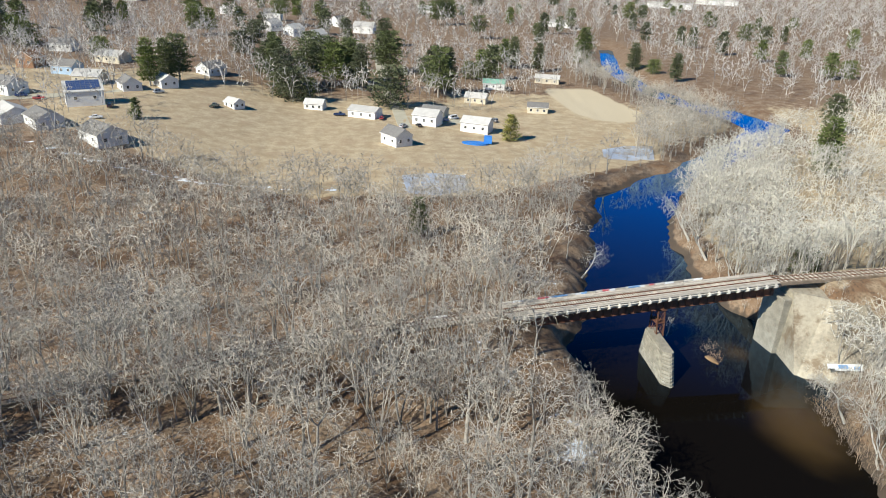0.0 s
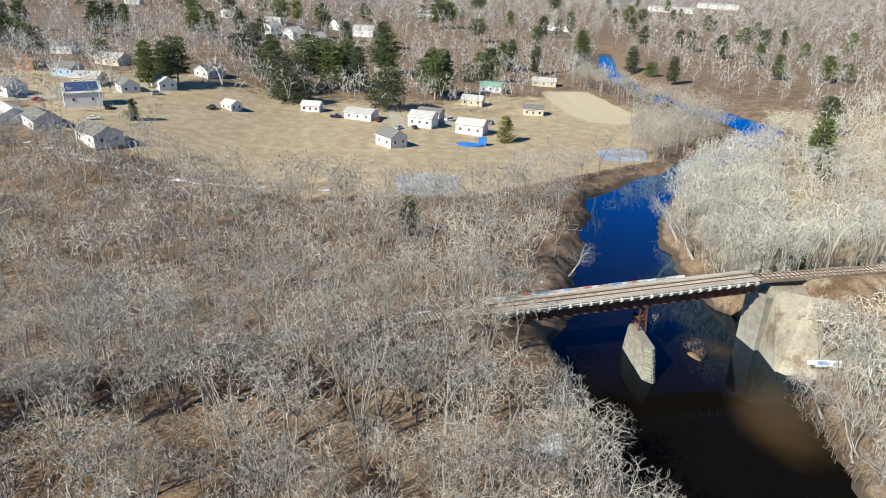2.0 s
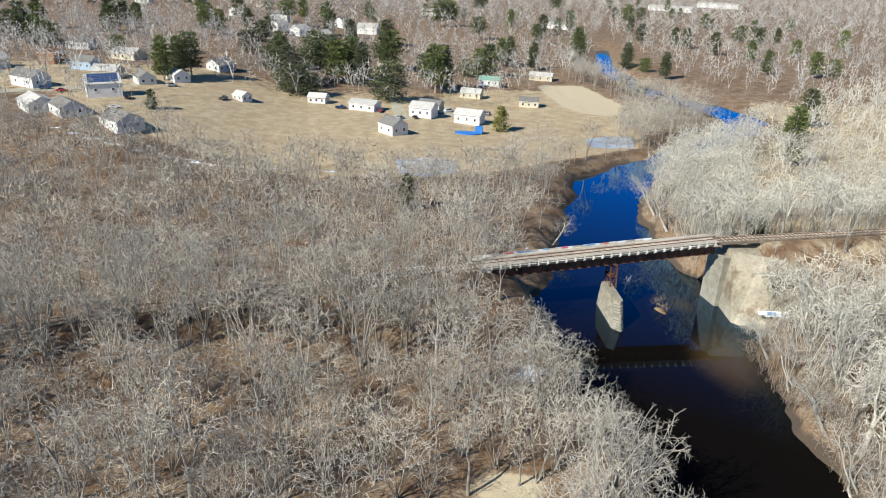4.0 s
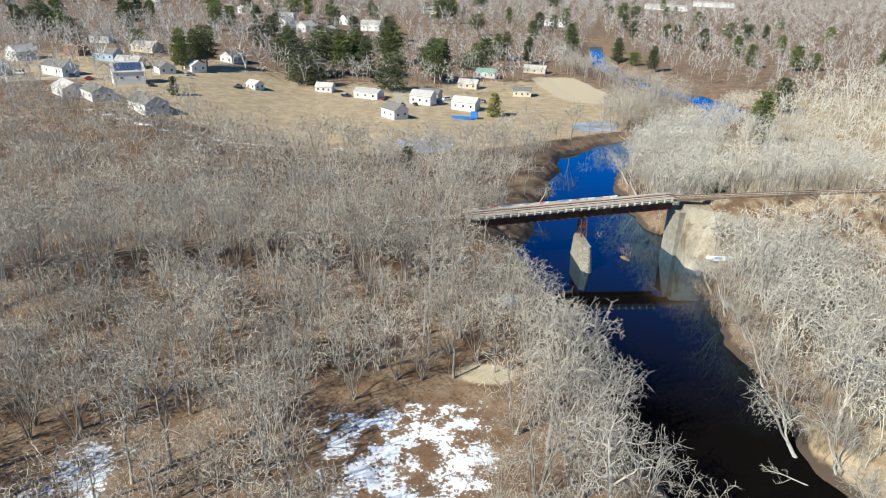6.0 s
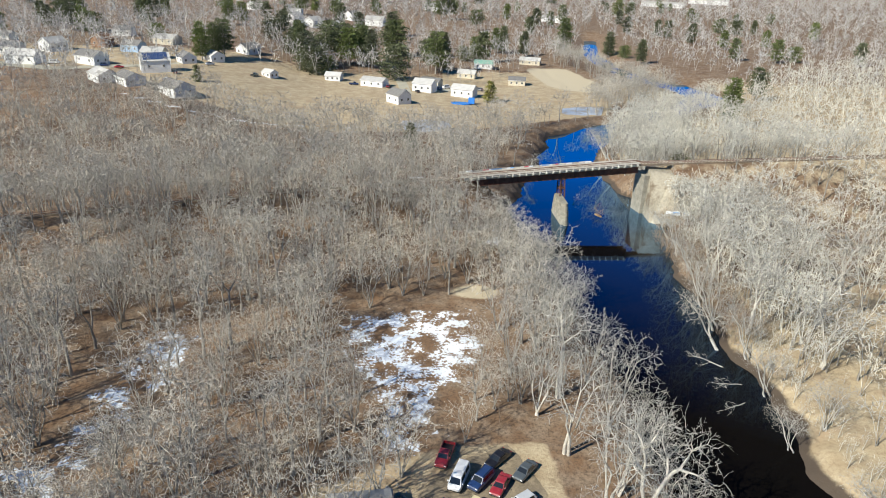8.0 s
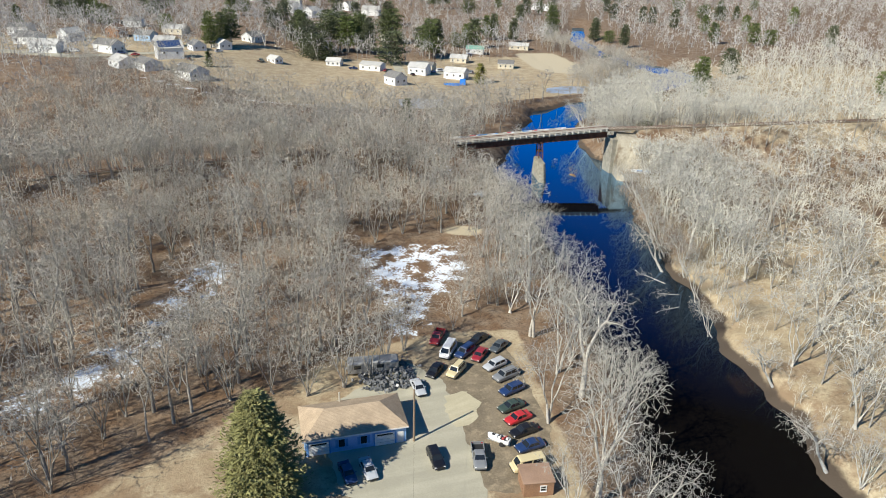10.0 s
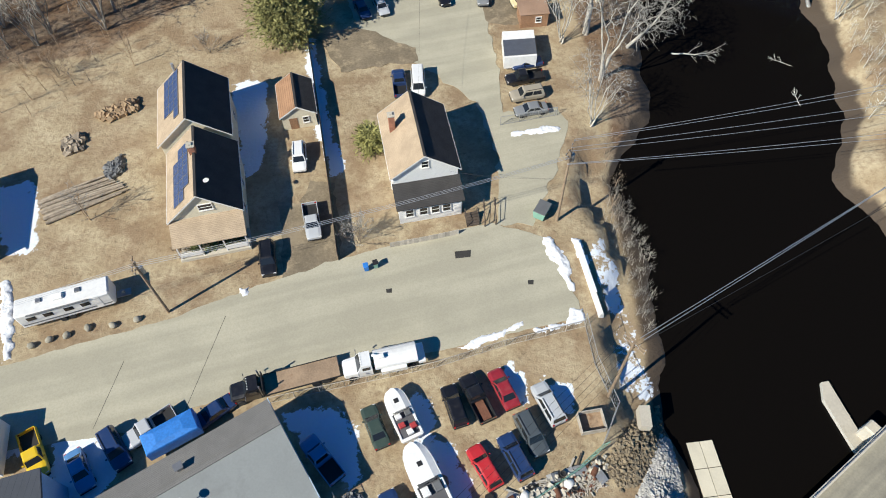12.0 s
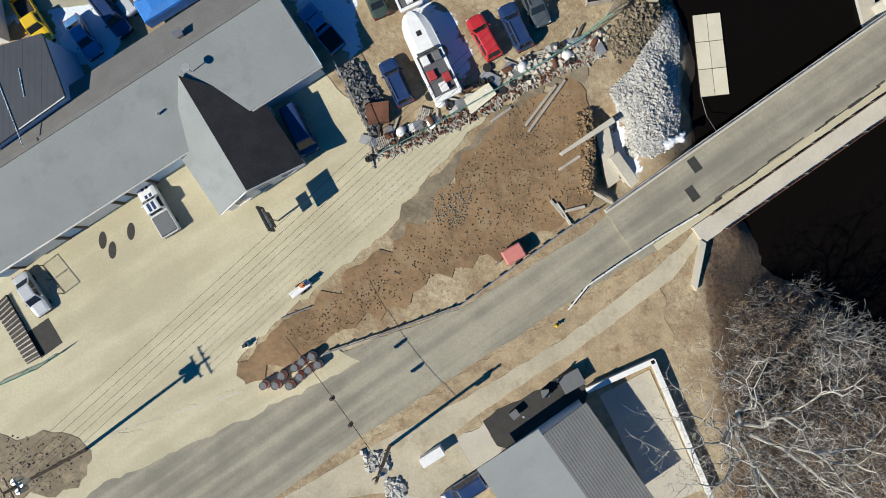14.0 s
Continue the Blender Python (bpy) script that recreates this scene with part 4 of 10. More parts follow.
for x, y, k, s in EAST_TREES:
    plant(bank_meshes, k, x, y, rng.uniform(0, 360), s, rng.uniform(0.9, 1.05), "large leafless pale-limbed tree on the tan bank", "far bank trees")
for k, x, y, turn, s in ((0, 67.5, 38.2, 165, 1.15), (1, 69.5, 46, 175, 1.1), (0, 68.1, -33.2, 190, 0.95), (1, 66.5, 7.1, 180, 0.7), (1, 69.5, 22, 185, 0.9), (0, 70, -12, 175, 0.8), (1, 70.5, 33, 170, 0.9), (1, 71, 58, 180, 1.0), (0, 73, 70, 185, 1.0), (1, 74.5, 84, 170, 0.95), (0, 76, 96, 190, 0.85), (0, 77, 160, 175, 1.15), (0, 78, 174, 170, 1.1), (1, 78, 148, 185, 0.95), (0, 42, 152, 10, 0.7), (0, 36, -44, -10, 0.85), (1, 39, -20, 5, 0.8), (1, 33, 52, 5, 0.75), (1, 32, 66, 0, 0.7), (0, 31, 82, 15, 0.65)):
    plant(lean_meshes, k, x, y, turn, s, 1.0, "leafless tree leaning out over the dark water", "leaning bank trees")
road_tree = tree_meshes([hardwood(29, 17, 9.4, 5200, fork=0.14, stems=4, twig=0.014, side=2, lobes=15, stout=0.0062)], pale_bark_m, twig_m)
plant(road_tree, 0, *(36.3, -146.0), 40, 1.3, 0.8, "big leafless tree with thick pale limbs beside the road bridge", "")
for x, y in [(-25.4, -17.8), (-18.9, -15.9), (-12.7, -16.7), (-6.9, -14.3), (-2.5, -11.9), (-34.3, -16.2), (-24.5, -8.4), (-17.5, -6.2), (-10.1, -3.9), (-0.1, -6.3), (-32.4, -10.5), (-6.1, 0.6), (3.1, -2.6)]:
    plant(wood_meshes, rng.randrange(7), x, y, rng.uniform(0, 360), rng.uniform(0.75, 1.0), 1.0, "tall leafless tree behind the blue garage", "garage trees")
plant(bank_meshes, 1, 45, -137, 120, 0.6, 0.8, "leafless tree at the water below the road bridge", "")

WEST_WOOD = [(-160, 215), (-100, 205), (-60, 198), (-20, 196), (25, 198), (52, 205), (46, 178), (36, 146), (27, 118), (27, 96), (31, 70), (34, 40), (30, 12), (22, 4), (6, 4), (-10, -4), (-24, -22), (-44, -43), (-62, -50), (-110, -58), (-170, -20)]
RAIL_STRIP = [(22, 116), (22, 108), (-24, 94), (-72, 76), (-150, 44), (-150, 52), (-70, 84), (-22, 101)]
NEAR_WOOD = [(-70, 92), (26, 92), (33, 40), (28, 12), (6, 4), (-10, -4), (-24, -22), (-44, -43), (-62, -50), (-85, -40), (-85, 40)]
near = scatter(NEAR_WOOD, 6.1, 3, ((CLEARING, 1.5), (SWAMP, -2.5), (RAIL_STRIP, -2.6), (RIVER, 3)))
rng2 = random.Random(8)
order = sorted(range(len(near)), key=lambda i: abs(near[i][0] + 8) + 0.8 * abs(near[i][1] - 15))
for i in order[:290]:
    x, y = near[i]
    plant(wood_meshes, rng2.randrange(7), float(x), float(y), rng2.uniform(0, 360), rng2.uniform(0.62, 1.16), rng2.uniform(0.85, 1.15), "tall leafless grey-brown woodland tree over leaf litter", "woodland trees")
rest = near[order[290:]]

# the rest of the woods, each kind in one mesh
MID = [hardwood(41 + i, 16.5 - i % 3, 6.0 + 0.5 * (i % 3), 140, fork=0.12 + 0.05 * i, stems=1 + 2 * (i % 2), twig=0.072, side=3, lobes=6, stout=0.0125, fine=False) for i in range(5)]


def puff_tree(seed, h, r, count, w):
    """A far leafless tree: a thin trunk and a loose crown of broad twig sprays."""
    g = random.Random(seed)
    trunk, crown = Geo(), Geo()
    trunk.tube([(0, 0, -0.5), (g.uniform(-0.4, 0.4), g.uniform(-0.4, 0.4), h * 0.7)], [h * 0.014, 0.04], 3, caps=False)
    for _ in range(count):
        a, f = g.uniform(0, 6.283), g.uniform(0.25, 0.8)
        d = Vector((math.cos(a), math.sin(a), g.uniform(0.5, 1.8))).normalized()
        p = Vector((0, 0, h * f)) + d * r * g.uniform(0.0, 0.75)
        side = d.cross(Vector((g.uniform(-1, 1), g.uniform(-1, 1), g.uniform(-1, 1)))).normalized() * w * g.uniform(0.5, 1.1)
        crown.add([p - side, p + side, p + d * h * g.uniform(0.12, 0.24)], [(0, 1, 2)])
    return trunk, crown


FAR = [hardwood(51 + i, 16.5, 6.2, 24, fork=0.2 + 0.06 * i, twig=0.14, side=3, lobes=5, stout=0.012, fine=False) for i in range(4)]
west = scatter(WEST_WOOD, 6.5, 4, ((NEAR_WOOD, 0), (RAIL_STRIP, -2.8), (SWAMP, -2), (CLEARING, 1), (RIVER, 3)))
rail_side = scatter([(14, 109), (3, 105.5), (-23, 96.5), (-70, 78), (-110, 61), (-110, 55), (-70, 71), (-23, 89), (14, 101)], 4.6, 37)
west = np.concatenate([west, rest, rail_side])


def rows(points, kinds, seed, lo, hi):
    r = np.random.default_rng(seed)
    z = ground_z(points[:, 0], points[:, 1]) - 0.2
    n = len(points)
    return np.stack([r.integers(0, kinds, n), points[:, 0], points[:, 1], z, r.uniform(0, 6.28, n), r.uniform(lo, hi, n), r.uniform(0.9, 1.15, n)], -1).tolist()


edge_w = scatter([(-160, 258), (-100, 232), (-60, 212), (0, 205), (34, 208), (66, 232), (98, 262), (150, 310), (140, 290), (100, 240), (66, 205), (30, 196), (-160, 214)], 6.5, 21, ((RIVER, 1.5), (POND_A, 1)))
bank_far = scatter([(100, 256), (128, 286), (160, 322), (150, 350), (128, 400), (120, 470), (128, 520), (120, 520), (104, 430), (118, 350), (100, 300), (90, 262)], 6.0, 22, ((RIVER, 1.5), (SANDS, 0)))
west = np.concatenate([west, edge_w, bank_far])
west = west[np.min(np.hypot(west[:, None, 0] - np.array([-105, -131, -146]), west[:, None, 1] + 6 - np.array([236, 250, 257])), 1) > 12]
FINE_MID = [hardwood(141 + i, 16.5 - i % 3, 5.8 + 0.5 * (i % 3), 250, fork=0.14 + 0.04 * i, stems=1 + 2 * (i % 2), twig=0.046, side=3, lobes=7, stout=0.0105) for i in range(5)]
close_w = (west[:, 1] < 130) & (west[:, 0] > -85)
joined("railway_woods", [[(t, 0), (c, 1)] for t, c in FINE_MID], rows(west[close_w], 5, 19, 0.58, 1.15), (bark_m, twig_m), "leafless grey-brown woods beside the railway", "woods")
west = west[~close_w]
joined("leafless_woods", [[(t, 0), (c, 1)] for t, c in MID], rows(west, 5, 1, 0.58, 1.15), (bark_m, twig_m), "dense leafless grey-brown woods on leaf litter", "woods")
EAST_WOOD = [(76, -60), (76, 60), (82, 120), (82, 180), (112, 232), (150, 264), (190, 300), (210, 340), (330, 420), (330, -60)]
CLEAR_EAST = [(72, -90), (72, -30), (84, -34), (96, 0), (112, 10), (112, -90)]
east = scatter(EAST_WOOD, 7.6, 6, ((CLEAR_EAST, 0), ([(74, 126), (74, 119), (99, 123), (140, 130), (235, 147), (235, 155), (140, 138)], 1)))
close_e = (east[:, 0] < 175) & (east[:, 1] < 260)
# far bank woods get paler twigs: front sun and haze in the colour
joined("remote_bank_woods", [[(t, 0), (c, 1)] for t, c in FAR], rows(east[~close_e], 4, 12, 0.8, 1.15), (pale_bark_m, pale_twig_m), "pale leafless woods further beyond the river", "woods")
margin = [(x, y) for x, y in RIGHT_BANK if 20 < y < 310]
margin = margin + [(x + 12, y + 2) for x, y in margin[::-1]]
east = np.concatenate([east[close_e], scatter(margin, 6.0, 24, ((RIVER, 1.0), ([(72, 133), (72, 105), (100, 105), (100, 140)], 0))), scatter([(74, 60), (78, 98), (84, 104), (100, 110), (112, 100), (86, 30), (73, 30)], 6.5, 16, ((RIVER, 2),)), scatter([(77, 127), (110, 133), (140, 138), (140, 160), (78, 150)], 5.2, 18), scatter([(76, 136), (76, 180), (104, 236), (130, 262), (150, 264), (110, 190), (100, 142)], 6.0, 17, ((RIVER, 2),))])
joined("far_bank_woods", [[(t, 0), (c, 1)] for t, c in MID], rows(east, 5, 2, 0.58, 1.1), (bark_m, pale_twig_m), "pale leafless woods beyond the river", "woods")
NORTH = [(-900, 1500), (1300, 1500), (1300, 330), (330, 300), (212, 340), (190, 390), (175, 420), (180, 520), (130, 520), (128, 430), (70, 440), (30, 405), (-60, 345), (-110, 350), (-170, 420), (-300, 380), (-420, 300), (-900, 300)]
HOMES = [(-260, 300), (-120, 250), (-110, 350), (-170, 410), (-330, 420)]
VILLAGE = [(-330, 300), (-210, 300), (-200, 330), (-120, 345), (-60, 336), (-20, 340), (40, 345), (80, 400), (120, 420), (120, 520), (-330, 520)]
LANE = [(-18, 330), (-2, 330), (-10, 620), (-30, 620)]
north = scatter(NORTH, 12.5, 7, ((HOMES, 2), (LANE, 1), (RIVER, 4)))
HOUSE_SPOTS = np.array([(-132, 286), (-178, 312), (-131, 340), (-160, 388), (-168, 352), (-192, 366), (12, 332), (50, 410), (86, 432), (36, 372), (-200, 420), (-230, 330), (-255, 370), (-122, 318), (-148, 330), (-205, 300), (-212, 345), (-104, 372), (-131, 250), (-146, 257), (-105, 236), (-126, 318), (-114, 330), (-172, 304), (-79, 313)])
vill = scatter(VILLAGE, 9.0, 23, ((LANE, 1), (RIVER, 4), (SANDS, 1)))
far_from = np.min(np.hypot(vill[:, None, 0] - HOUSE_SPOTS[:, 0], vill[:, None, 1] - HOUSE_SPOTS[:, 1]), 1)
homes = scatter(HOMES, 10.5, 33)
homes = homes[np.min(np.hypot(homes[:, None, 0] - HOUSE_SPOTS[:, 0], homes[:, None, 1] - HOUSE_SPOTS[:, 1]), 1) > 9]
north = np.concatenate([homes, north[poly_distance(VILLAGE, north[:, 0], north[:, 1]) > 0], vill[far_from > 11]])
far_west = scatter([(-420, 300), (-190, 296), (-162, 262), (-160, 212), (-172, -20), (-260, 40), (-420, 160)], 9.5, 35, (([(-330, 306), (-230, 306), (-185, 292), (-185, 280), (-230, 294), (-330, 294)], 1),))
near_n = np.concatenate([north[north[:, 1] < 600], far_west])
far_n = north[north[:, 1] >= 600][::2]
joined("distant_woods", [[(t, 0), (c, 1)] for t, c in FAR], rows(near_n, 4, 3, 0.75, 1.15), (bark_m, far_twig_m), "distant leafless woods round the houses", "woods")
beyond = scatter([(-1300, 2600), (1900, 2600), (1900, 1500), (1300, 1500), (1300, 300), (330, -60), (600, -60), (1900, 500), (1900, 2600)], 30.0, 9)
beyond = np.concatenate([beyond, far_n])
SPARSE = [puff_tree(61 + i, 16, 6.5, 20, 0.30) for i in range(4)]
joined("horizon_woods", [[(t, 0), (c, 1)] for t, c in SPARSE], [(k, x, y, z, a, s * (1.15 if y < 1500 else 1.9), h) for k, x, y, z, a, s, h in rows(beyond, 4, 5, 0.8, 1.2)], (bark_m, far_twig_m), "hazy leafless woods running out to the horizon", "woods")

# brush: low many-stemmed bushes
BRUSH = [puff_tree(71 + i, 3.2, 1.5, 60, 0.024) for i in range(3)]
b1 = scatter([(-150, 214), (-60, 210), (25, 206), (60, 220), (98, 250), (60, 190), (20, 160), (-150, 160)], 5.5, 11, ((RIVER, 1),))
b2 = scatter([(26, 90), (36, 40), (35, -10), (28, -60), (30, -84), (35, -66), (40, -35), (43, 0), (41, 45), (33, 95)], 3.4, 12, ((RIVER, 1.0),))
b3 = np.concatenate([scatter(EAST, 9.0, 13, ((RIVER, 1.5),)), scatter(margin, 2.8, 25, ((RIVER, 0.3),)), scatter([(74, 112), (97, 112), (99, 104), (77, 98)], 2.5, 26, ((RIVER, 0.5),))])
b9 = np.concatenate([scatter([(67, -60), (69.5, -40), (70.5, -20), (70, 0), (71.5, 22), (72.5, 44), (74.5, 70), (78, 98), (83, 98), (79, 70), (77, 44), (75, 20), (74, 0), (74.5, -20), (74, -40), (71, -60)], 2.3, 47)])
b3 = np.concatenate([b3, b9])
b6 = scatter([(29.5, -70), (32.6, -70), (33.4, -83), (31.6, -92), (30.2, -92), (29.8, -84), (28.2, -74)], 0.95, 27)
b3 = b3[(b3[:, 1] < 240) & (b3[:, 0] < 200) & (b3[:, 1] > -80)]
joined("bank_edge_brush", [[(t, 0), (c, 0)] for t, c in BRUSH], rows(b6, 3, 16, 0.4, 0.85), (twig_m,), "low tan leafless brush at the water below the street", "brush")
b7 = np.concatenate([scatter([(69, 36), (70, 60), (73, 104), (80, 104), (77, 60), (76, 36)], 1.25, 28), scatter([(40, -132), (58, -142), (60, -160), (34, -160), (36, -134)], 1.2, 29)])
b4 = scatter(NEAR_WOOD, 6.0, 14, ((CLEARING, 2), (RIVER, 2), (SWAMP, 0)))
b5 = scatter([(-74, -50), (-44, -36), (-36, -46), (-52, -60), (-74, -60)], 3.2, 15)
b8 = scatter([(36, -133), (45, -131), (58, -141), (62, -165), (40, -165), (36, -150), (34, -138)], 1.4, 31)
joined("bank_saplings", [[(t, 0), (c, 0)] for t, c in BRUSH], rows(b8, 3, 9, 0.5, 1.3), (bark_m,), "grey leafless saplings on the bank below the bridge", "brush")
joined("thicket_brush", [[(t, 0), (c, 0)] for t, c in BRUSH], rows(np.concatenate([b1, b2, b4, b5, b7]), 3, 6, 0.7, 1.5), (brush_m,), "low red-brown leafless thicket and saplings", "brush")
joined("tan_bank_brush", [[(t, 0), (c, 0)] for t, c in BRUSH], rows(b3, 3, 7, 0.7, 1.4), (pale_twig_m,), "low pale dry brush on the tan bank", "brush")

# evergreens
big = conifer(81, 18.0, 6.4, rows=50, per=36, leaf=0.5, cone=0.85, bare=0.02)
ob = thing("evergreen_tree", -15.2, -41.0, 0, 0, "tall dense yellow-green evergreen beside a blue fence", "tree")
part("trunk", big[0], bark_m, ob)
part("crown", big[1], needle_m, ob)
PINES = [white_pine(82, 24, 6.2, bare=0.2, cone=0.7), white_pine(83, 26, 5.2, bare=0.14, cone=1.0, whorls=17), white_pine(84, 17, 6.6, bare=0.08, cone=0.5, whorls=12), white_pine(87, 22, 6.8, bare=0.3, cone=0.5, whorls=11)]
pine_meshes = tree_meshes(PINES, bark_m, pine_m)
rng3 = random.Random(3)


def pine(k, x, y, s, label="dark green pine standing above leafless woods", group="pines"):
    ob = new("pine_tree")
    ob.matrix_basis = pose(x, y, float(ground_z(x, y)) - 0.1, 0, 0, rng3.uniform(0, 360)) @ Matrix.Diagonal((s * 1.45, s * 1.45, s * rng3.uniform(0.9, 1.05), 1))
    tagged(ob, label, "tree", group)
    part("trunk", pine_meshes[k][0], None, ob)
    part("crown", pine_meshes[k][1], None, ob)


for k, x, y, s in ((1, -71.7, 378, 1.0), (3, -66, 370, 1.0), (0, -78, 384, 0.95), (3, -48.6, 400, 1.2), (0, -42, 392, 1.15), (3, -58, 396, 1.15), (1, -32, 397, 1.05), (0, -36, 406, 1.2), (1, -27, 388, 0.95), (2, -58, 348, 1.0), (2, -63, 353, 0.9), (2, -52, 352, 0.7), (0, -12.7, 448, 1.25), (3, -18, 452, 1.1), (2, -10, 346, 1.2), (0, 15.5, 380, 1.1), (1, 20, 386, 1.0), (3, 11, 390, 0.9), (2, 46, 434, 0.75), (2, 38, 438, 0.7), (1, 121.7, 490, 1.1), (1, 160, 494, 0.85), (2, 166, 470, 0.6), (1, 86, 469, 0.75), (1, 71, 480, 0.8), (1, -120, 327, 0.8), (0, -112, 345, 0.9), (1, -116, 339, 0.85), (0, -151, 510, 0.85), (0, -141, 513, 0.8), (0, 28, 720, 1.3), (3, 38, 730, 1.2), (2, -104, 445, 0.9), (3, -98, 452, 0.9), (2, -168, 393, 0.7), (0, -20, 560, 1.0), (3, -60, 440, 1.05), (1, -80, 420, 0.9), (0, 262, 852, 1.1), (3, 276, 846, 1.0), (3, -110, 620, 1.1), (0, -190, 640, 1.0), (0, -240, 560, 0.9), (3, 60, 620, 1.0), (2, -225, 430, 0.9), (3, -250, 440, 1.0), (0, -242, 436, 0.9)):
    pine(k, x, y, s, "dark green pine among the houses and leafless trees", "village pines")
for k, x, y, s in ((1, 151, 236, 0.85), (0, 200, 312, 0.85), (2, 298, 462, 0.75), (2, 334, 695, 0.95), (2, 345, 678, 0.95), (1, 361, 671, 0.65), (2, 454, 828, 0.75), (2, 97, 150, 0.5), (1, 2, 170, 0.45), (0, 260, 250, 0.9), (1, 170, 440, 0.7), (3, 200, 1000, 1.2), (3, 90, 950, 1.3)):
    pine(k, x, y, s)
FAR_PINES = [white_pine(181 + i, 20, 6.5, bare=0.12, cone=0.7, whorls=8, tuft=5, leaf=1.9) for i in range(3)]
rngf = np.random.default_rng(77)
fx, fy = rngf.uniform(-520, 420, 260), 430 + 900 * rngf.random(260) ** 1.3
keep_p = (np.abs(fx + 15) > 22) & (poly_distance(RIVER, fx, fy) > 12) & ((fx < 60) | (rngf.random(260) < 0.35)) & (np.sin(fx * 0.021 + 1.0) * np.sin(fy * 0.017) > -0.25)
joined("distant_pines", [[(t, 0), (c, 1)] for t, c in FAR_PINES], rows(np.stack([fx[keep_p], fy[keep_p]], -1), 3, 78, 0.6, 1.05), (bark_m, pine_m), "dark green pines scattered through the distant woods", "woods")
ob = thing("conifer_shrub", 43.0, 288, float(ground_z(43.0, 288)), 0, "rounded yellow-green conifer in a dry field", "tree")
sh = conifer(85, 11, 5.0, rows=14, per=14, leaf=0.9, cone=0.8, bare=0.02)
part("trunk", sh[0], bark_m, ob)
part("crown", sh[1], needle_m, ob)
ob = thing("conifer_shrub", -105.5, 268, float(ground_z(-105.5, 268)), 0, "small dark conifer on a dry lawn", "tree")
sh = conifer(86, 8, 2.6, rows=12, per=10, leaf=0.8, cone=0.9, bare=0.02)
part("trunk", sh[0], bark_m, ob)
part("crown", sh[1], pine_m, ob)


# ---- railway bridge ----
pale_board_m = surface("sun_bleached_boards", (0.56, 0.54, 0.49), 0.9, vary=0.15, coarse=1.0, fine=8, bump=0.4, stain=(0.38, 0.34, 0.28), each=0.15)
A, B = Vector((17.0, 113.1)), Vector((72.6, 122.6))
ALONG = (B - A).normalized()
ANG = math.degrees(math.atan2(ALONG.y, ALONG.x))
SPAN = (B - A).length
DECK_Z, DECK_RISE = 10.35, 3.1
PITCH = math.atan2(DECK_RISE, SPAN)
rb = thing("railway_bridge", A.x, A.y, DECK_Z, ANG, "disused rusty girder railway bridge with a grey timber deck", "bridge")
rb.matrix_basis = rb.matrix_basis @ Matrix.Rotation(-PITCH, 4, "Y")
for side in (-1, 1):
    g = Geo()
    g.box((SPAN / 2, side * 1.15, -2.1), (SPAN, 0.05, 3.0))
    g.box((SPAN / 2, side * 1.15, -0.62), (SPAN, 0.42, 0.06))
    g.box((SPAN / 2, side * 1.15, -3.6), (SPAN, 0.42, 0.06))
    part("girder", g, rust_m, rb)
    stiff = Geo().box((0, 0, 0), (0.07, 0.40, 2.9)).mesh("stiffener")
    stiff.materials.append(rust_m)
    for i in range(36):
        part("stiffener", stiff, None, rb, at=((i + 0.5) * SPAN / 36, side * 1.15, -2.1))
g = Geo()
for i in range(18):
    x = (i + 0.3) * SPAN / 18
    s = 1 if i % 2 else -1
    g.tube([(x, -1.1 * s, -3.4), (x + SPAN / 18, 1.1 * s, -3.4)], 0.06, 4)
    g.tube([(x, -1.1, -3.3), (x, 1.1, -0.9)], 0.05, 4)
part("lateral_bracing", g, rust_m, rb)
tie = Geo().box((0, 0, 0), (0.26, 4.0, 0.26), ch=0.02).mesh("tie")
tie.materials.append(timber_m)
bracket = Geo().box((0, -0.55, 0.02), (0.26, 1.3, 0.22), ch=0.02).loft([[(x, -0.15, -0.1), (x, -1.2, -0.1), (x, -1.2, -0.35), (x, -0.15, -1.05)] for x in (-0.13, 0.13)]).mesh("walkway_bracket")
bracket.materials.append(pale_board_m)
board = Geo().loft([[(x, -0.1, -0.16), (x, -0.75, -0.2), (x, -0.68, -0.26), (x, -0.05, -1.0)] for x in (-SPAN / 54 + 0.14, SPAN / 54 - 0.14)]).mesh("fascia_board")
board.materials.append(pale_board_m)
for i in range(110):
    part("tie", tie, None, rb, at=Matrix.Translation(((i + 0.5) * SPAN / 110, random.Random(i).uniform(-0.06, 0.06), -0.44)))
for i in range(27):
    part("walkway_bracket", bracket, None, rb, at=((i + 0.5) * SPAN / 27, -2.05, -0.42))
for i in range(26):
    part("fascia_board", board, None, rb, at=((i + 1) * SPAN / 27, -1.95, -0.42))
plank = Geo().box((0, 0, 0), (SPAN / 9 - 0.03, 0.3, 0.08), ch=0.012).mesh("plank")
plank.materials.append(timber_m)
for j, y in enumerate((-2.45, -2.1, -1.72, 1.75, 2.1, 2.42)):
    for i in range(9):
        part("plank", plank, None, rb, at=((i + 0.5) * SPAN / 9, y + 0.03 * math.sin(i * 2.1 + j), -0.25))
guard = Geo().box((0, 0, 0), (SPAN / 6 - 0.02, 0.22, 0.22), ch=0.02).mesh("guard_timber")
guard.materials.append(timber_m)
for y in (-1.35, 1.35):
    for i in range(6):
        part("guard_timber", guard, None, rb, at=((i + 0.5) * SPAN / 6, y, -0.2))
for y in (-0.72, 0.72):
    g = Geo().box((SPAN / 2, y, -0.22), (SPAN + 2, 0.07, 0.16)).box((SPAN / 2, y, -0.3), (SPAN + 2, 0.14, 0.03))
    part("rail", g, rust_m, rb)
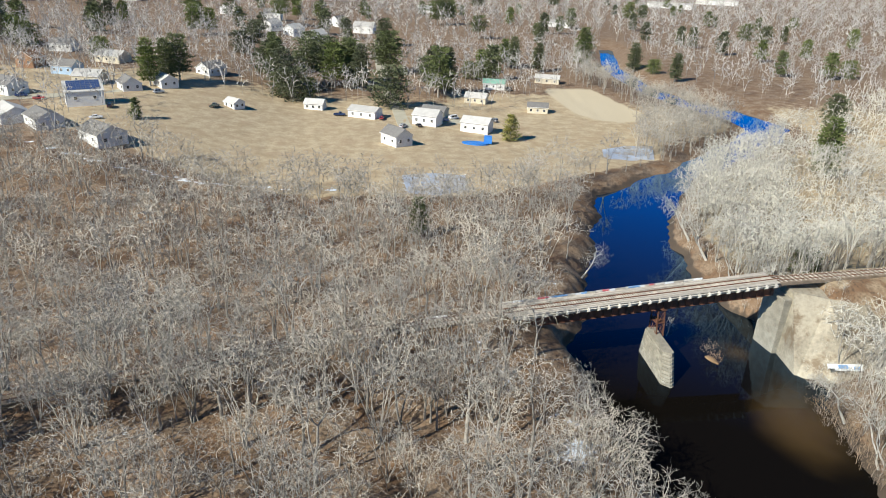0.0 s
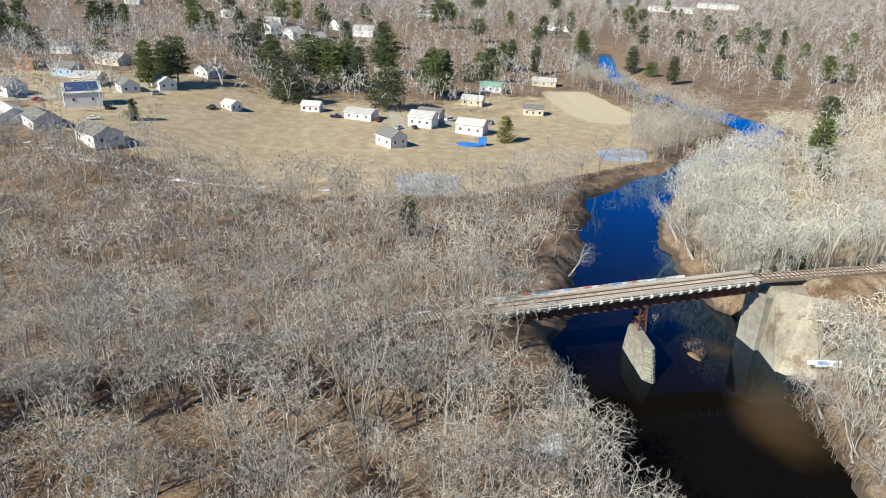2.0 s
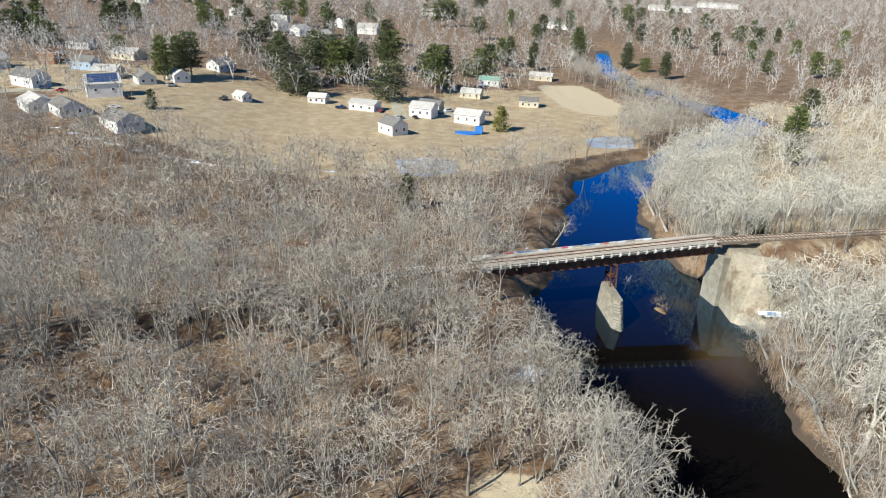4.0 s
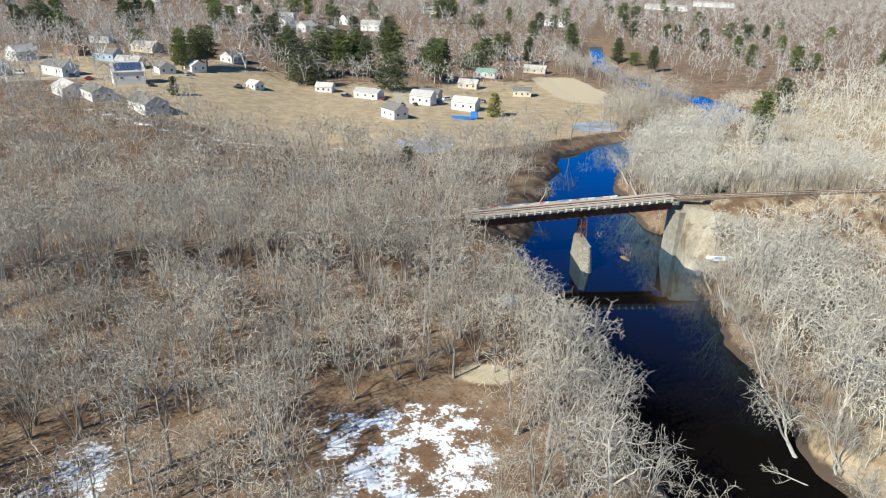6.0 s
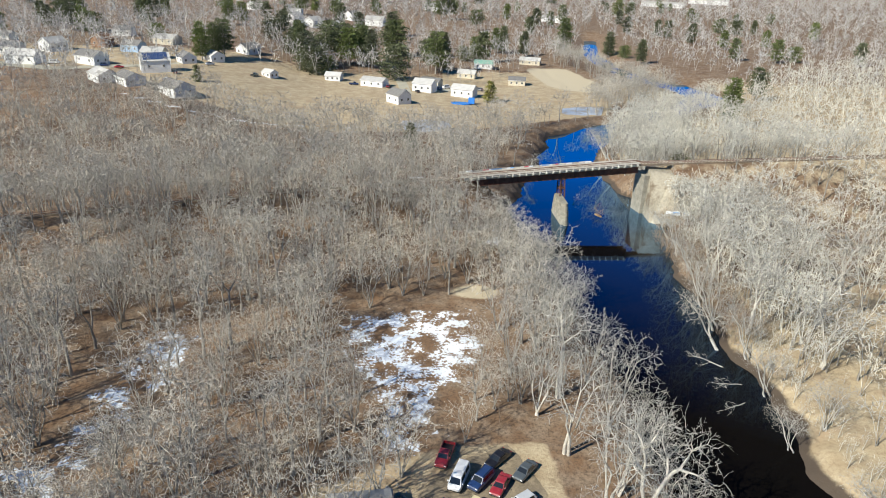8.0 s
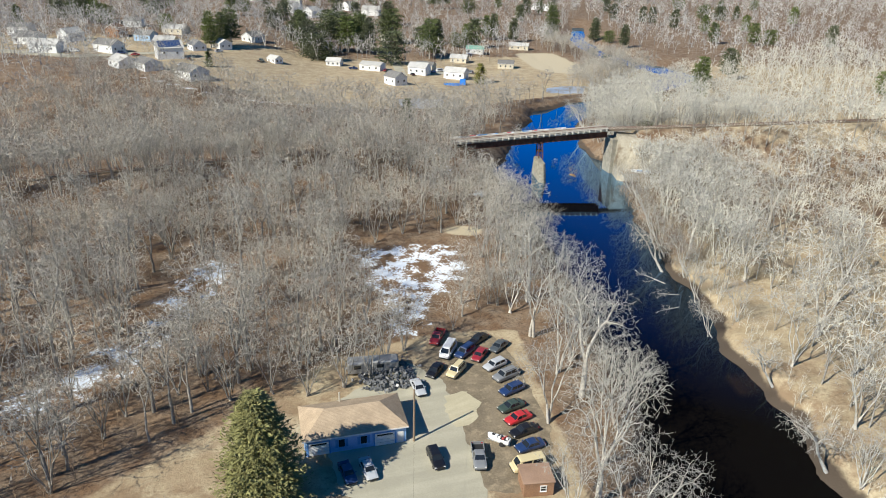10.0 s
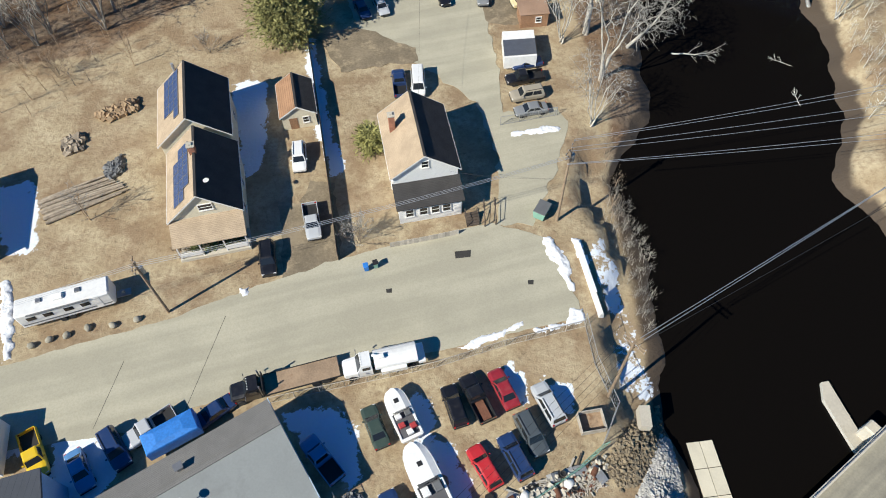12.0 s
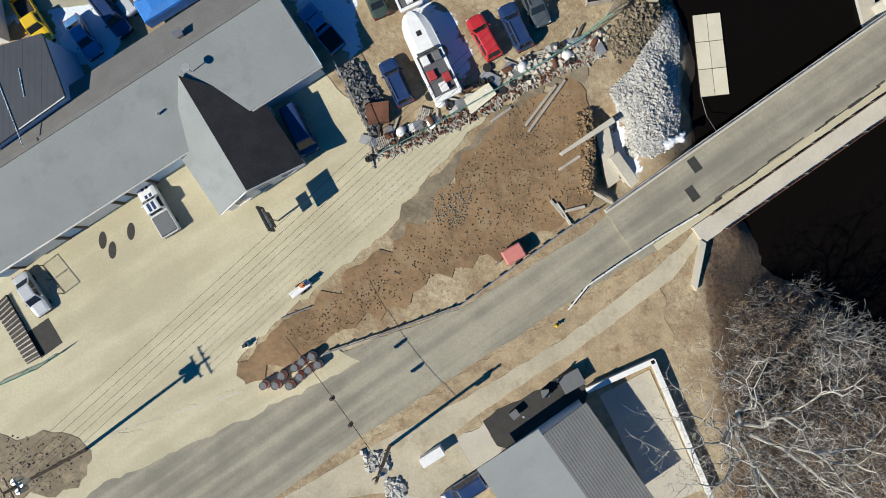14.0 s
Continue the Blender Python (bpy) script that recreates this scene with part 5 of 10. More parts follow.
for i in range(20):
    part("kerb_board", Geo().box((1.5 + i * 2.1, 2.62, 0.02 - 0.03 * (i % 3)), (2.0, 0.08, 0.4)), (pale_board_m, graf_white_m, timber_m)[(i * 7) % 3], rb, "pale painted edge board")
for x, w, m in ((8.6, 2.2, graf_red_m), (12.0, 3.4, graf_blue_m), (17.0, 1.2, graf_blue_m), (21.5, 1.4, graf_red_m), (27.5, 2.4, graf_blue_m), (31.2, 0.9, graf_red_m)):
    part("painted_patch", Geo().box((x, 2.565, 0.02), (w, 0.02, 0.3)).box((x, 2.62, 0.23), (w, 0.1, 0.012)), m, rb)
# trestle bent and masonry pier
mid = 31.9
for x in (-0.75, 0.75):
    for y in (-1.15, 1.15):
        g = Geo().tube([(mid + x, y * 1.25, -9.5), (mid + x * 0.9, y, -3.6)], 0.17, 4)
        part("bent_post", g, rust_m, rb)
for z0, z1 in ((-9.4, -6.6), (-6.6, -3.8)):
    for y in (-1.3, 1.3):
        for e in (-0.75, 0.75):
            part("brace", Geo().tube([(mid - e, y, z0), (mid + e, y, z1)], 0.05, 4), rust_m, rb)
    for x in (-0.75, 0.75):
        for e in (-1.3, 1.3):
            part("brace", Geo().tube([(mid + x, -e, z0), (mid + x, e, z1)], 0.05, 4), rust_m, rb)
    part("bent_cap", Geo().box((mid, 0, z1), (1.9, 2.9, 0.14)), rust_m, rb)

pier = thing("bridge_pier", 48.3, 117.5, WATER_Z - 1.5, 2, "long pointed pier of grey stone blocks standing in the river", "pier")
PIER_H = 7.3
plan_pier = [(-0.95, -6.6), (0.35, -7.6), (1.0, -7.0), (1.0, 2.4), (-0.95, 2.4)]
foot_pier = [(-1.15, -9.0), (0.3, -10.6), (1.2, -9.6), (1.2, 3.4), (-1.15, 3.4)]


def pier_ring(f, grow=1.0):
    return [((x0 + (x1 - x0) * f) * grow, (y0 + (y1 - y0) * f) * grow) for (x0, y0), (x1, y1) in zip(foot_pier, plan_pier)]


part("core", Geo().loft([[(x, y, f * PIER_H) for x, y in pier_ring(f, 0.97)] for f in (0, 1)]), stone_m, pier)
part("cap_stone", Geo().loft([[(x, y, z) for x, y in pier_ring(1, 1.03)] for z in (PIER_H - 0.05, PIER_H + 0.3)]), stone_m, pier)
rngp = random.Random(4)
for row in range(11):
    z = 0.4 + row * 0.62
    ring = pier_ring((z + 0.3) / PIER_H)
    for (x0, y0), (x1, y1) in zip(ring, ring[1:] + ring[:1]):
        long_ = math.hypot(x1 - x0, y1 - y0)
        n = max(1, round(long_ / 1.3))
        for i in range(n):
            u = (i + 0.5) / n
            g = Geo().box((0, 0, 0), (long_ / n - 0.06, 0.24 + rngp.uniform(0, 0.14), 0.56), ch=0.05)
            part("stone_block", g, stone_m, pier, at=Matrix.Translation((x0 + (x1 - x0) * u, y0 + (y1 - y0) * u, z + 0.31)) @ Matrix.Rotation(math.atan2(y1 - y0, x1 - x0), 4, "Z"))

# abutments
ab = thing("bridge_abutment", 0, 0, 0, 0, "broad pale stone wing wall below the railway embankment", "abutment")
wing = Geo()
lo = [(76.0, 125.0, -4.2), (75.2, 111.2, -4.2), (83.0, 105.4, -0.6), (92.0, 107.5, 0.6), (97.0, 126.0, 2.0)]
hi = [(76.2, 125.0, 11.0), (76.6, 120.6, 11.0), (83.2, 119.0, 10.2), (91.0, 119.4, 9.0), (97.0, 126.0, 9.4)]
wing.loft([lo, hi])
part("wing_wall", wing, surface("stained_tan_stonework", (0.33, 0.295, 0.225), 0.92, vary=0.3, coarse=0.14, fine=1.6, bump=0.9, depth=0.12, stain=(0.19, 0.145, 0.095), stain_at=(0.5, 0.66), each=0), ab)
part("bridge_seat", Geo().box((75.6, 123.2, 2.6), (3.0, 6.2, 13.6), rz=radians(ANG), ch=0.08), stone_m, ab)
slope_m = Matrix.Translation((82.6, 107.6, 1.5)) @ Matrix.Rotation(radians(-2), 4, "Z") @ Matrix.Rotation(radians(-43), 4, "X")
part("painted_patch", Geo().box((0, -0.12, 0.1), (5.4, 0.1, 1.3), m=slope_m).box((-3.4, -0.12, 0.3), (1.3, 0.1, 0.9), m=slope_m), graf_white_m, ab, "pale blue and white spray paint")
part("painted_patch", Geo().box((-1.1, -0.17, 0.2), (1.9, 0.06, 0.7), m=slope_m).box((1.5, -0.17, 0.0), (1.2, 0.06, 0.6), m=slope_m), graf_blue_m, ab)
ab2 = thing("bridge_abutment", 0, 0, 0, 0, "stone abutment half hidden by bank trees", "abutment")
part("bridge_seat", Geo().box((16.6, 113.0, 1.4), (3.0, 6.4, 10.4), rz=radians(ANG), ch=0.08), stone_m, ab2)

# the railway on both sides
for name, line, top in (("railway_bed", RAIL_W, RAIL_TOP), ("railway_bed", RAIL_E, RAIL_TOP_E)):
    g = Geo()
    for (x0, y0), (x1, y1) in zip(line, line[1:]):
        d = Vector((x1 - x0, y1 - y0)).normalized()
        n = Vector((-d.y, d.x))
        q = [(x0 + n.x * w, y0 + n.y * w) for w in (1.7, -1.7)] + [(x1 + n.x * w, y1 + n.y * w) for w in (-1.7, 1.7)]
        g.prism(q, top - 0.2, top + 0.42)
    structure(name, g, ballast_m, "weedy grey-brown ballast of a disused railway", "railway")
    trk = thing("railway_track", 0, 0, 0, 0, "disused railway track with grey wooden ties", "track")
    for side in (-0.72, 0.72):
        g = Geo()
        pts = []
        for i, (x0, y0) in enumerate(line):
            a, b = line[max(i - 1, 0)], line[min(i + 1, len(line) - 1)]
            d = Vector((b[0] - a[0], b[1] - a[1])).normalized()
            pts.append((x0 - d.y * side, y0 + d.x * side, top + 0.6))
        g.tube(pts, 0.07, 4)
        part("rail", g, rust_m, trk)
    (x0, y0), (x1, y1) = line[0], line[2]
    n = 60
    for i in range(n):
        u = i / n
        x, y = x0 + (x1 - x0) * u, y0 + (y1 - y0) * u
        part("tie", tie, None, trk, at=Matrix.Translation((x, y, top + 0.42)) @ Matrix.Rotation(math.atan2(y1 - y0, x1 - x0), 4, "Z") @ Matrix.Diagonal((1, 0.65, 1, 1)))
wb = thing("white_tank", 4.4, 111.2, float(RAIL_TOP) - 0.6, 16, "long white box beside the railway", "box")
part("body", Geo().box((0, 0, 0.6), (4.2, 1.0, 1.2), ch=0.15), white_m, wb)

# islet and snags
isl = thing("river_islet", 61.0, 117.5, WATER_Z - 0.6, 20, "small rusty-brown islet with dry brush in the river", "islet")
g = Geo()
g.loft([[(math.cos(a) * r * 1.0, math.sin(a) * r * 2.1 * (1 + 0.2 * math.sin(3 * a)), z) for a in [i * 6.283 / 14 for i in range(14)]] for r, z in ((1.1, 0), (0.8, 0.68), (0.3, 0.85))])
part("soil", g, dirt_m, isl, smooth=True)
bt = bare_tree(95, 3.4, 0.6, stems=5, limbs=10, subs=4, twigs=6, low=0.1)
part("brush", bt[1], brush_m, isl, at=(0, 0.6, 0.8))
for k_, (x_, y_) in enumerate(((0.5, -1.6), (-0.6, -0.6), (0.2, 2.0))):
    part("brush", bare_tree(195 + k_, 2.0, 0.7, stems=4, limbs=9, subs=4, twigs=6, low=0.05)[1], brush_m, isl, at=(x_, y_, 0.5))
rngs = random.Random(17)


def snag(x, y, turn, length, pitch, label="bleached bare driftwood branch lying in the river"):
    ob = thing("driftwood_snag", x, y, WATER_Z, turn, label, "driftwood", "driftwood in the river")
    t, c = bare_tree(rngs.randrange(999), length, 0.35, limbs=7, subs=3, twigs=5, low=0.35)
    m = Matrix.Rotation(radians(pitch), 4, "Y")
    part("trunk", t, pale_bark_m, ob, at=m)
    part("branches", c, pale_twig_m, ob, at=m)


snag(*(43.8, -43.4), -40, 8, 62, "pale fallen tree reaching out over the water")
snag(*(60.8, -46.5), 150, 3, 86)
snag(*(60.0, -54.9), 100, 2.6, 84)
snag(66, 26, 195, 7, 78)
snag(64, 20, 215, 6, 80)
snag(55, 127, 60, 6, 75)
snag(65, 32, 170, 7, 70)


# ---- road bridge ----
rd = Vector((0.815, 0.579)).normalized()
rn = Vector((-rd.y, rd.x))
RA = math.degrees(math.atan2(rd.y, rd.x))
O = Vector((26.0, -123.0))          # a point on the north rail, near the abutment
DZ = 0.35                            # deck level on the bridge

br = thing("road_bridge", O.x, O.y, DZ, RA, "two-lane concrete road bridge with steel rails and a sidewalk", "bridge")
g = Geo().box((30, -3.1, -0.35), (66, 6.0, 0.6))
part("deck", g, road_m, br, "worn patched asphalt deck")
part("sidewalk", Geo().box((33, -7.25, -0.1), (60, 1.95, 0.55), ch=0.03), concrete_m, br, "pale concrete sidewalk")
part("gutter", Geo().box((31, -5.85, -0.02), (64, 0.75, 0.1)), lot_m, br, "dusty sand-filled gutter")
rngb = random.Random(12)
for i in range(46):
    part("seam_patch", Geo().box((-0.5 + i * 1.38 + rngb.uniform(-0.3, 0.3), -5.4 + rngb.uniform(-0.12, 0.12), 0.028), (rngb.uniform(0.9, 2.3), rngb.uniform(0.08, 0.3), 0.012 + 0.002 * (i % 5))), tar_shade_m, br, "broken dark seam") if rngb.random() < 0.8 else None
part("kerb", Geo().box((30, -0.12, 0.02), (66, 0.45, 0.34), ch=0.03), concrete_m, br)
for y, h in ((-0.05, 0.9), (-6.25, 0.85), (-8.2, 1.1)):
    for z in (0.35, 0.62, h):
        part("rail_bar", Geo().box((30 if y > -1 else 34, y, z + 0.1), (66 if y > -1 else 58, 0.07, 0.09)), galv_m if y > -1 else rust_m, br)
    post = Geo().box((0, 0, h / 2 + 0.05), (0.12, 0.14, h + 0.1), ch=0.015).mesh("rail_post")
    post.materials.append(galv_m)
    for i in range(26):
        part("rail_post", post, None, br, at=((-2.5 if y > -1 else 5.5) + i * 2.3, y, 0))
for y in (-0.5, -3.0, -5.5, -7.8):
    part("beam", Geo().box((32, y, -1.2), (56, 0.35, 1.1)), galv_m, br)
part("bridge_pier", Geo().box((32, -4.5, -3.0), (1.4, 11.5, 4.6), ch=0.15), concrete_m, br)
for s, a, w, l in ((6.8, 1.4, 1.5, 0.9), (5.0, 3.6, 1.5, 0.9)):
    part("tar_patch", Geo().box((s, -a, -0.035), (l, w, 0.012)), tar_shade_m, br, "black tar patch")
ex = thing("bridge_abutment", 0, 0, 0, 0, "exposed broken concrete abutment under repair", "abutment")
part("wall", Geo().box((27.6, -123.4, -2.2), (1.2, 10.5, 4.3), rz=radians(RA + 0), ch=0.1), concrete_m, ex)
part("wing_wall", Geo().prism([(32.1, -132.0), (32.9, -127.6), (33.4, -127.9), (32.5, -132.6)], -3.5, 0.7), concrete_m, ex)
fo = thing("old_pier_footing", 0, 0, WATER_Z - 1.0, 0, "old white concrete footing with a pointed end in the water", "footing")
part("footing", Geo().prism([(49.2, -98.1), (50.0, -98.0), (51.7, -105.0), (50.3, -105.9), (48.8, -100.1)], 0, 1.5), concrete_m, fo)

# floating work platform
rf = [(33.1, -104.5), (35.9, -104.2), (36.9, -112.6), (34.0, -112.9)]
ob = thing("work_raft", 0, 0, WATER_Z - 0.2, 0, "pale plywood work platform floating by the road bridge", "raft")
part("float", Geo().prism([(x * 0.98 + 0.02 * rf[0][0], y) for x, y in rf], 0, 0.3), black_m, ob)
rv = [Vector(p) for p in rf]
for j in range(3):
    for i in range(2):
        def corner(u, v):
            return rv[0].lerp(rv[1], u).lerp(rv[3].lerp(rv[2], u), v)
        e = 0.012
        q = [corner(i / 2 + e, j / 3 + e * 0.4), corner((i + 1) / 2 - e, j / 3 + e * 0.4), corner((i + 1) / 2 - e, (j + 1) / 3 - e * 0.4), corner(i / 2 + e, (j + 1) / 3 - e * 0.4)]
        part("plywood_panel", Geo().prism([tuple(p) for p in q], 0.3, 0.42), surface("pale_plywood", (0.66, 0.61, 0.48), 0.85, vary=0.1, fine=8) if i + j == 0 else bpy.data.materials["pale_plywood"], ob)
part("rope", Geo().tube([(rf[3][0], rf[3][1], 0.5), (rf[3][0] + 0.4, rf[3][1] - 2.0, 0.9), (rf[3][0] + 0.6, rf[3][1] - 4.2, 3.4)], 0.035, 4), bright_cable_m, ob)


# ---- paved ground ----
def sheet(name, poly, z, material, label, category, thick=0.25, ragged=0.35):
    """A thin slab over a polygon, with an uneven worn edge."""
    if ragged:
        out, n = [], len(poly)
        for i in range(n):
            a, b = Vector(poly[i]), Vector(poly[(i + 1) % n])
            steps = max(1, int((b - a).length / 0.8))
            side = Vector((-(b - a).y, (b - a).x)).normalized() if (b - a).length else Vector((0, 0))
            for k in range(steps):
                p = a.lerp(b, k / steps)
                w = noise.noise(Vector((p.x * 0.55, p.y * 0.55, 3.0))) * 1.6 + noise.noise(Vector((p.x * 2.1, p.y * 2.1, 7.0)))
                out.append(tuple(p + side * w * ragged))
        poly = out
    return structure(name, Geo().prism(poly, z - thick, z), material, label, category)


sheet("street", [(-55.3, -99.8), (-41.0, -95.8), (-23.5, -90.2), (-15.6, -86.7), (-4.7, -82.5), (9.0, -78.7), (13.9, -77.5), (20.0, -79.8), (22.8, -87.8), (23.8, -90.8), (16.9, -92.4), (7.4, -94.8), (-3.7, -96.2), (-14.3, -99.2), (-24.8, -103.4), (-37.6, -105.2), (-51.5, -107.9)], 0.06, lane_m, "dusty worn residential street ending at the river", "road", ragged=0.18)
sheet("driveway", [(14.6, -77.8), (18.7, -78.0), (22.8, -69.0), (25.3, -60.4), (24.0, -57.6), (16.4, -58.5), (16.2, -48.0), (14.3, -33.2), (10.1, -12.1), (3.5, -6.4), (-13.0, -23.1), (-7.7, -31.0), (-4.3, -40.9), (1.1, -46.3), (4.9, -48.3), (12.6, -56.2), (15.5, -66.8)], 0.05, lane_m, "pale paved drive past parked cars to a garage", "drive")
sheet("yard_patch", [(-11.3, -41.4), (-4.4, -39.6), (4.0, -44.5), (4.5, -47.6), (0.3, -48.1), (-6.8, -49.5)], 0.085, patch_m, "dark bare soil patch beside the drive", "soil")
sheet("yard_patch", [(4.8, -7.8), (8.7, -1.3), (19.4, 4.7), (23.6, -5.4), (25.0, -15.2), (26.9, -25.4), (25.0, -34.2), (19.5, -39.5), (9.8, -38.3), (11.0, -28.7), (8.8, -24.0)], 0.035, patch_m, "trampled bare soil between parked cars", "soil")
sheet("yard_patch", [(-13.2, -73.5), (-10.6, -74.0), (-9.4, -70.2), (-6.2, -70.6), (-4.6, -80.0), (-5.0, -84.6), (-11.0, -86.6), (-11.8, -80.0)], 0.04, patch_m, "rutted brown dirt driveway", "soil")
sheet("sand_patch", [(11.6, -25.0), (14.6, -24.0), (15.8, -19.0), (13.8, -15.2), (10.6, -17.0), (10.2, -22.0)], 0.062, lot_m, "pale sandy patch trodden in the mud", "soil", ragged=0.6)
sheet("parking_lot", [(-42.2, -135.6), (-41.0, -127.5), (-19.7, -118.9), (-5.1, -109.9), (2.3, -118.9), (11.9, -115.3), (6.3, -121.2), (2.9, -126.3), (-8.5, -135.4), (-13.0, -140.0), (-11.9, -142.8), (-22.8, -148.1), (-33.9, -152.8), (-45.7, -158.8)], 0.06, lot_m, "sandy pale paved forecourt with tyre marks", "parking lot")
sheet("dirt_work_area", [(-13.0, -140.0), (-9.0, -136.6), (-2.8, -132.5), (2.9, -128.0), (5.5, -126.2), (8.0, -121.2), (12.5, -116.7), (19.7, -111.7), (21.9, -112.8), (22.5, -116.7), (22.4, -123.4), (19.8, -125.9), (13.1, -129.3), (8.6, -130.2), (2.9, -134.7), (-0.5, -135.9), (-5.9, -139.2), (-11.9, -142.1)], 0.10, dirt_m, "churned wet brown dirt of a construction site", "dirt", ragged=0.9)
sheet("dirt_edge", [(2.3, -126.3), (5.2, -122.3), (12.5, -115.8), (24.1, -107.2), (25.3, -108.9), (19.7, -112.2), (13.0, -117.3), (8.5, -122.3), (6.3, -126.3), (2.9, -128.5)], 0.085, patch_m, "sandy wet margin of the dirt", "dirt", ragged=0.9)
sheet("road", [(-55.2, -161.8), (-37.4, -153.4), (-25.7, -148.4), (-11.9, -142.7), (-2.7, -139.0), (9.2, -134.6), (22.0, -126.8), (29.2, -120.6), (31.7, -125.9), (29.2, -127.9), (19.8, -134.1), (8.6, -141.4), (-0.4, -147.3), (-9.5, -153.9), (-19.9, -161.2)], 0.075, road_m, "two-lane worn asphalt road", "road", ragged=0.12)
sheet("road_shoulder", [(-55.2, -161.3), (-37.4, -152.9), (-25.7, -147.8), (-11.9, -142.2), (-2.7, -138.6), (-0.5, -139.9), (-11.9, -145.7), (-25.7, -152.1), (-37.4, -158.6), (-55.2, -167.1)], 0.088, lot_m, "pale sandy edge of the road", "road")
sheet("footpath", [(-10.1, -154.7), (-0.4, -148.9), (11.4, -142.6), (20.4, -136.9), (28.7, -130.4), (30.9, -128.4), (32.6, -126.5), (33.4, -127.3), (30.3, -131.5), (22.6, -137.4), (12.6, -144.0), (8.6, -147.1), (11.5, -151.6), (8.7, -154.5), (3.0, -152.8)], 0.065, path_m, "pale sandy concrete footpath beside the road", "footpath", ragged=0.1)
sheet("verge_patch", [(-0.4, -148.4), (8.6, -141.6), (19.8, -134.5), (29.2, -128.2), (30.3, -128.4), (20.4, -136.9), (11.4, -142.6), (0.7, -148.9)], 0.045, verge_m, "dry worn grass verge", "verge")
sheet("verge_patch", [(13.1, -142.6), (20.4, -138.0), (29.2, -131.8), (30.4, -137.9), (27.6, -139.6), (19.8, -143.1), (14.3, -147.0)], 0.045, verge_m, "dry worn grass slope below the path", "verge")
sheet("forecourt", [(3.0, -152.3), (12.0, -145.7), (13.7, -148.2), (8.7, -154.5), (4.1, -155.1)], 0.05, concrete_m, "pale concrete forecourt", "pavement")
for s in ((-23.9, -126.9), (-26.8, -127.8), (-25.8, -128.8)):
    structure("oil_stain", Geo().loft([[(s[0] + math.cos(a) * 0.42, s[1] + math.sin(a) * 0.9, z) for a in [i * 6.283 / 12 for i in range(12)]] for z in (0.05, 0.068)]), tar_shade_m, "dark oil stain on the paving", "stain")
for q in ([(9.2, -81.7), (11.2, -81.5), (11.1, -82.5), (9.3, -82.7)], [(1.1, -86.8), (1.8, -86.7), (1.8, -87.3), (1.2, -87.3)], [(17.7, -85.9), (18.4, -85.9), (18.3, -86.5), (17.7, -86.5)]):
    structure("manhole_patch", Geo().prism(q, 0.0, 0.075), tar_shade_m, "dark patch in the street", "patch")
for a, b in (((-27.4, -95.4), (-28.7, -103.0)), ((-17.1, -90.0), (-19.6, -101.7))):
    d = (Vector(b) - Vector(a)).normalized() * 0.022
    structure("road_crack", Geo().prism([(a[0] - d.y, a[1] + d.x), (a[0] + d.y, a[1] - d.x), (b[0] + d.y, b[1] - d.x), (b[0] - d.y, b[1] + d.x)], 0.0, 0.068), tar_shade_m, "sealed crack across the street", "crack")
for i in range(5):
    w = [(-31.6, -149.3), (-11.9, -142.8)]
    a, b = Vector(w[0]), Vector(w[1])
    p, q = a.lerp(b, i / 5 + 0.02), a.lerp(b, i / 5 + 0.17)
    n = Vector((-(b - a).normalized().y, (b - a).normalized().x)) * 0.06
    structure("edge_line", Geo().prism([tuple(p + n), tuple(p - n), tuple(q - n), tuple(q + n)], 0.05, 0.091), concrete_m, "worn pale edge line", "road marking")


# ---- houses ----
def window(parent, c, w, h, turn, panes=True, frame=None):
    """A framed window on a wall; c its middle, turn the way it faces."""
    m = Matrix.Translation(c) @ Matrix.Rotation(radians(turn), 4, "Z")
    ob = part("window", Geo().box((0, 0, 0), (0.06, w, h)), glass_m, parent, at=m)
    g = Geo()
    for z in (-h / 2, h / 2):
        g.box((0.03, 0, z), (0.1, w + 0.16, 0.09))
    for y in (-w / 2, w / 2):
        g.box((0.03, y, 0), (0.1, 0.09, h))
    if panes:
        g.box((0.035, 0, 0), (0.06, w, 0.05))
    part("frame", g, frame or trim_m, ob)
    part("sill", Geo().box((0.07, 0, -h / 2 - 0.06), (0.16, w + 0.2, 0.05)), frame or trim_m, ob)
    return ob


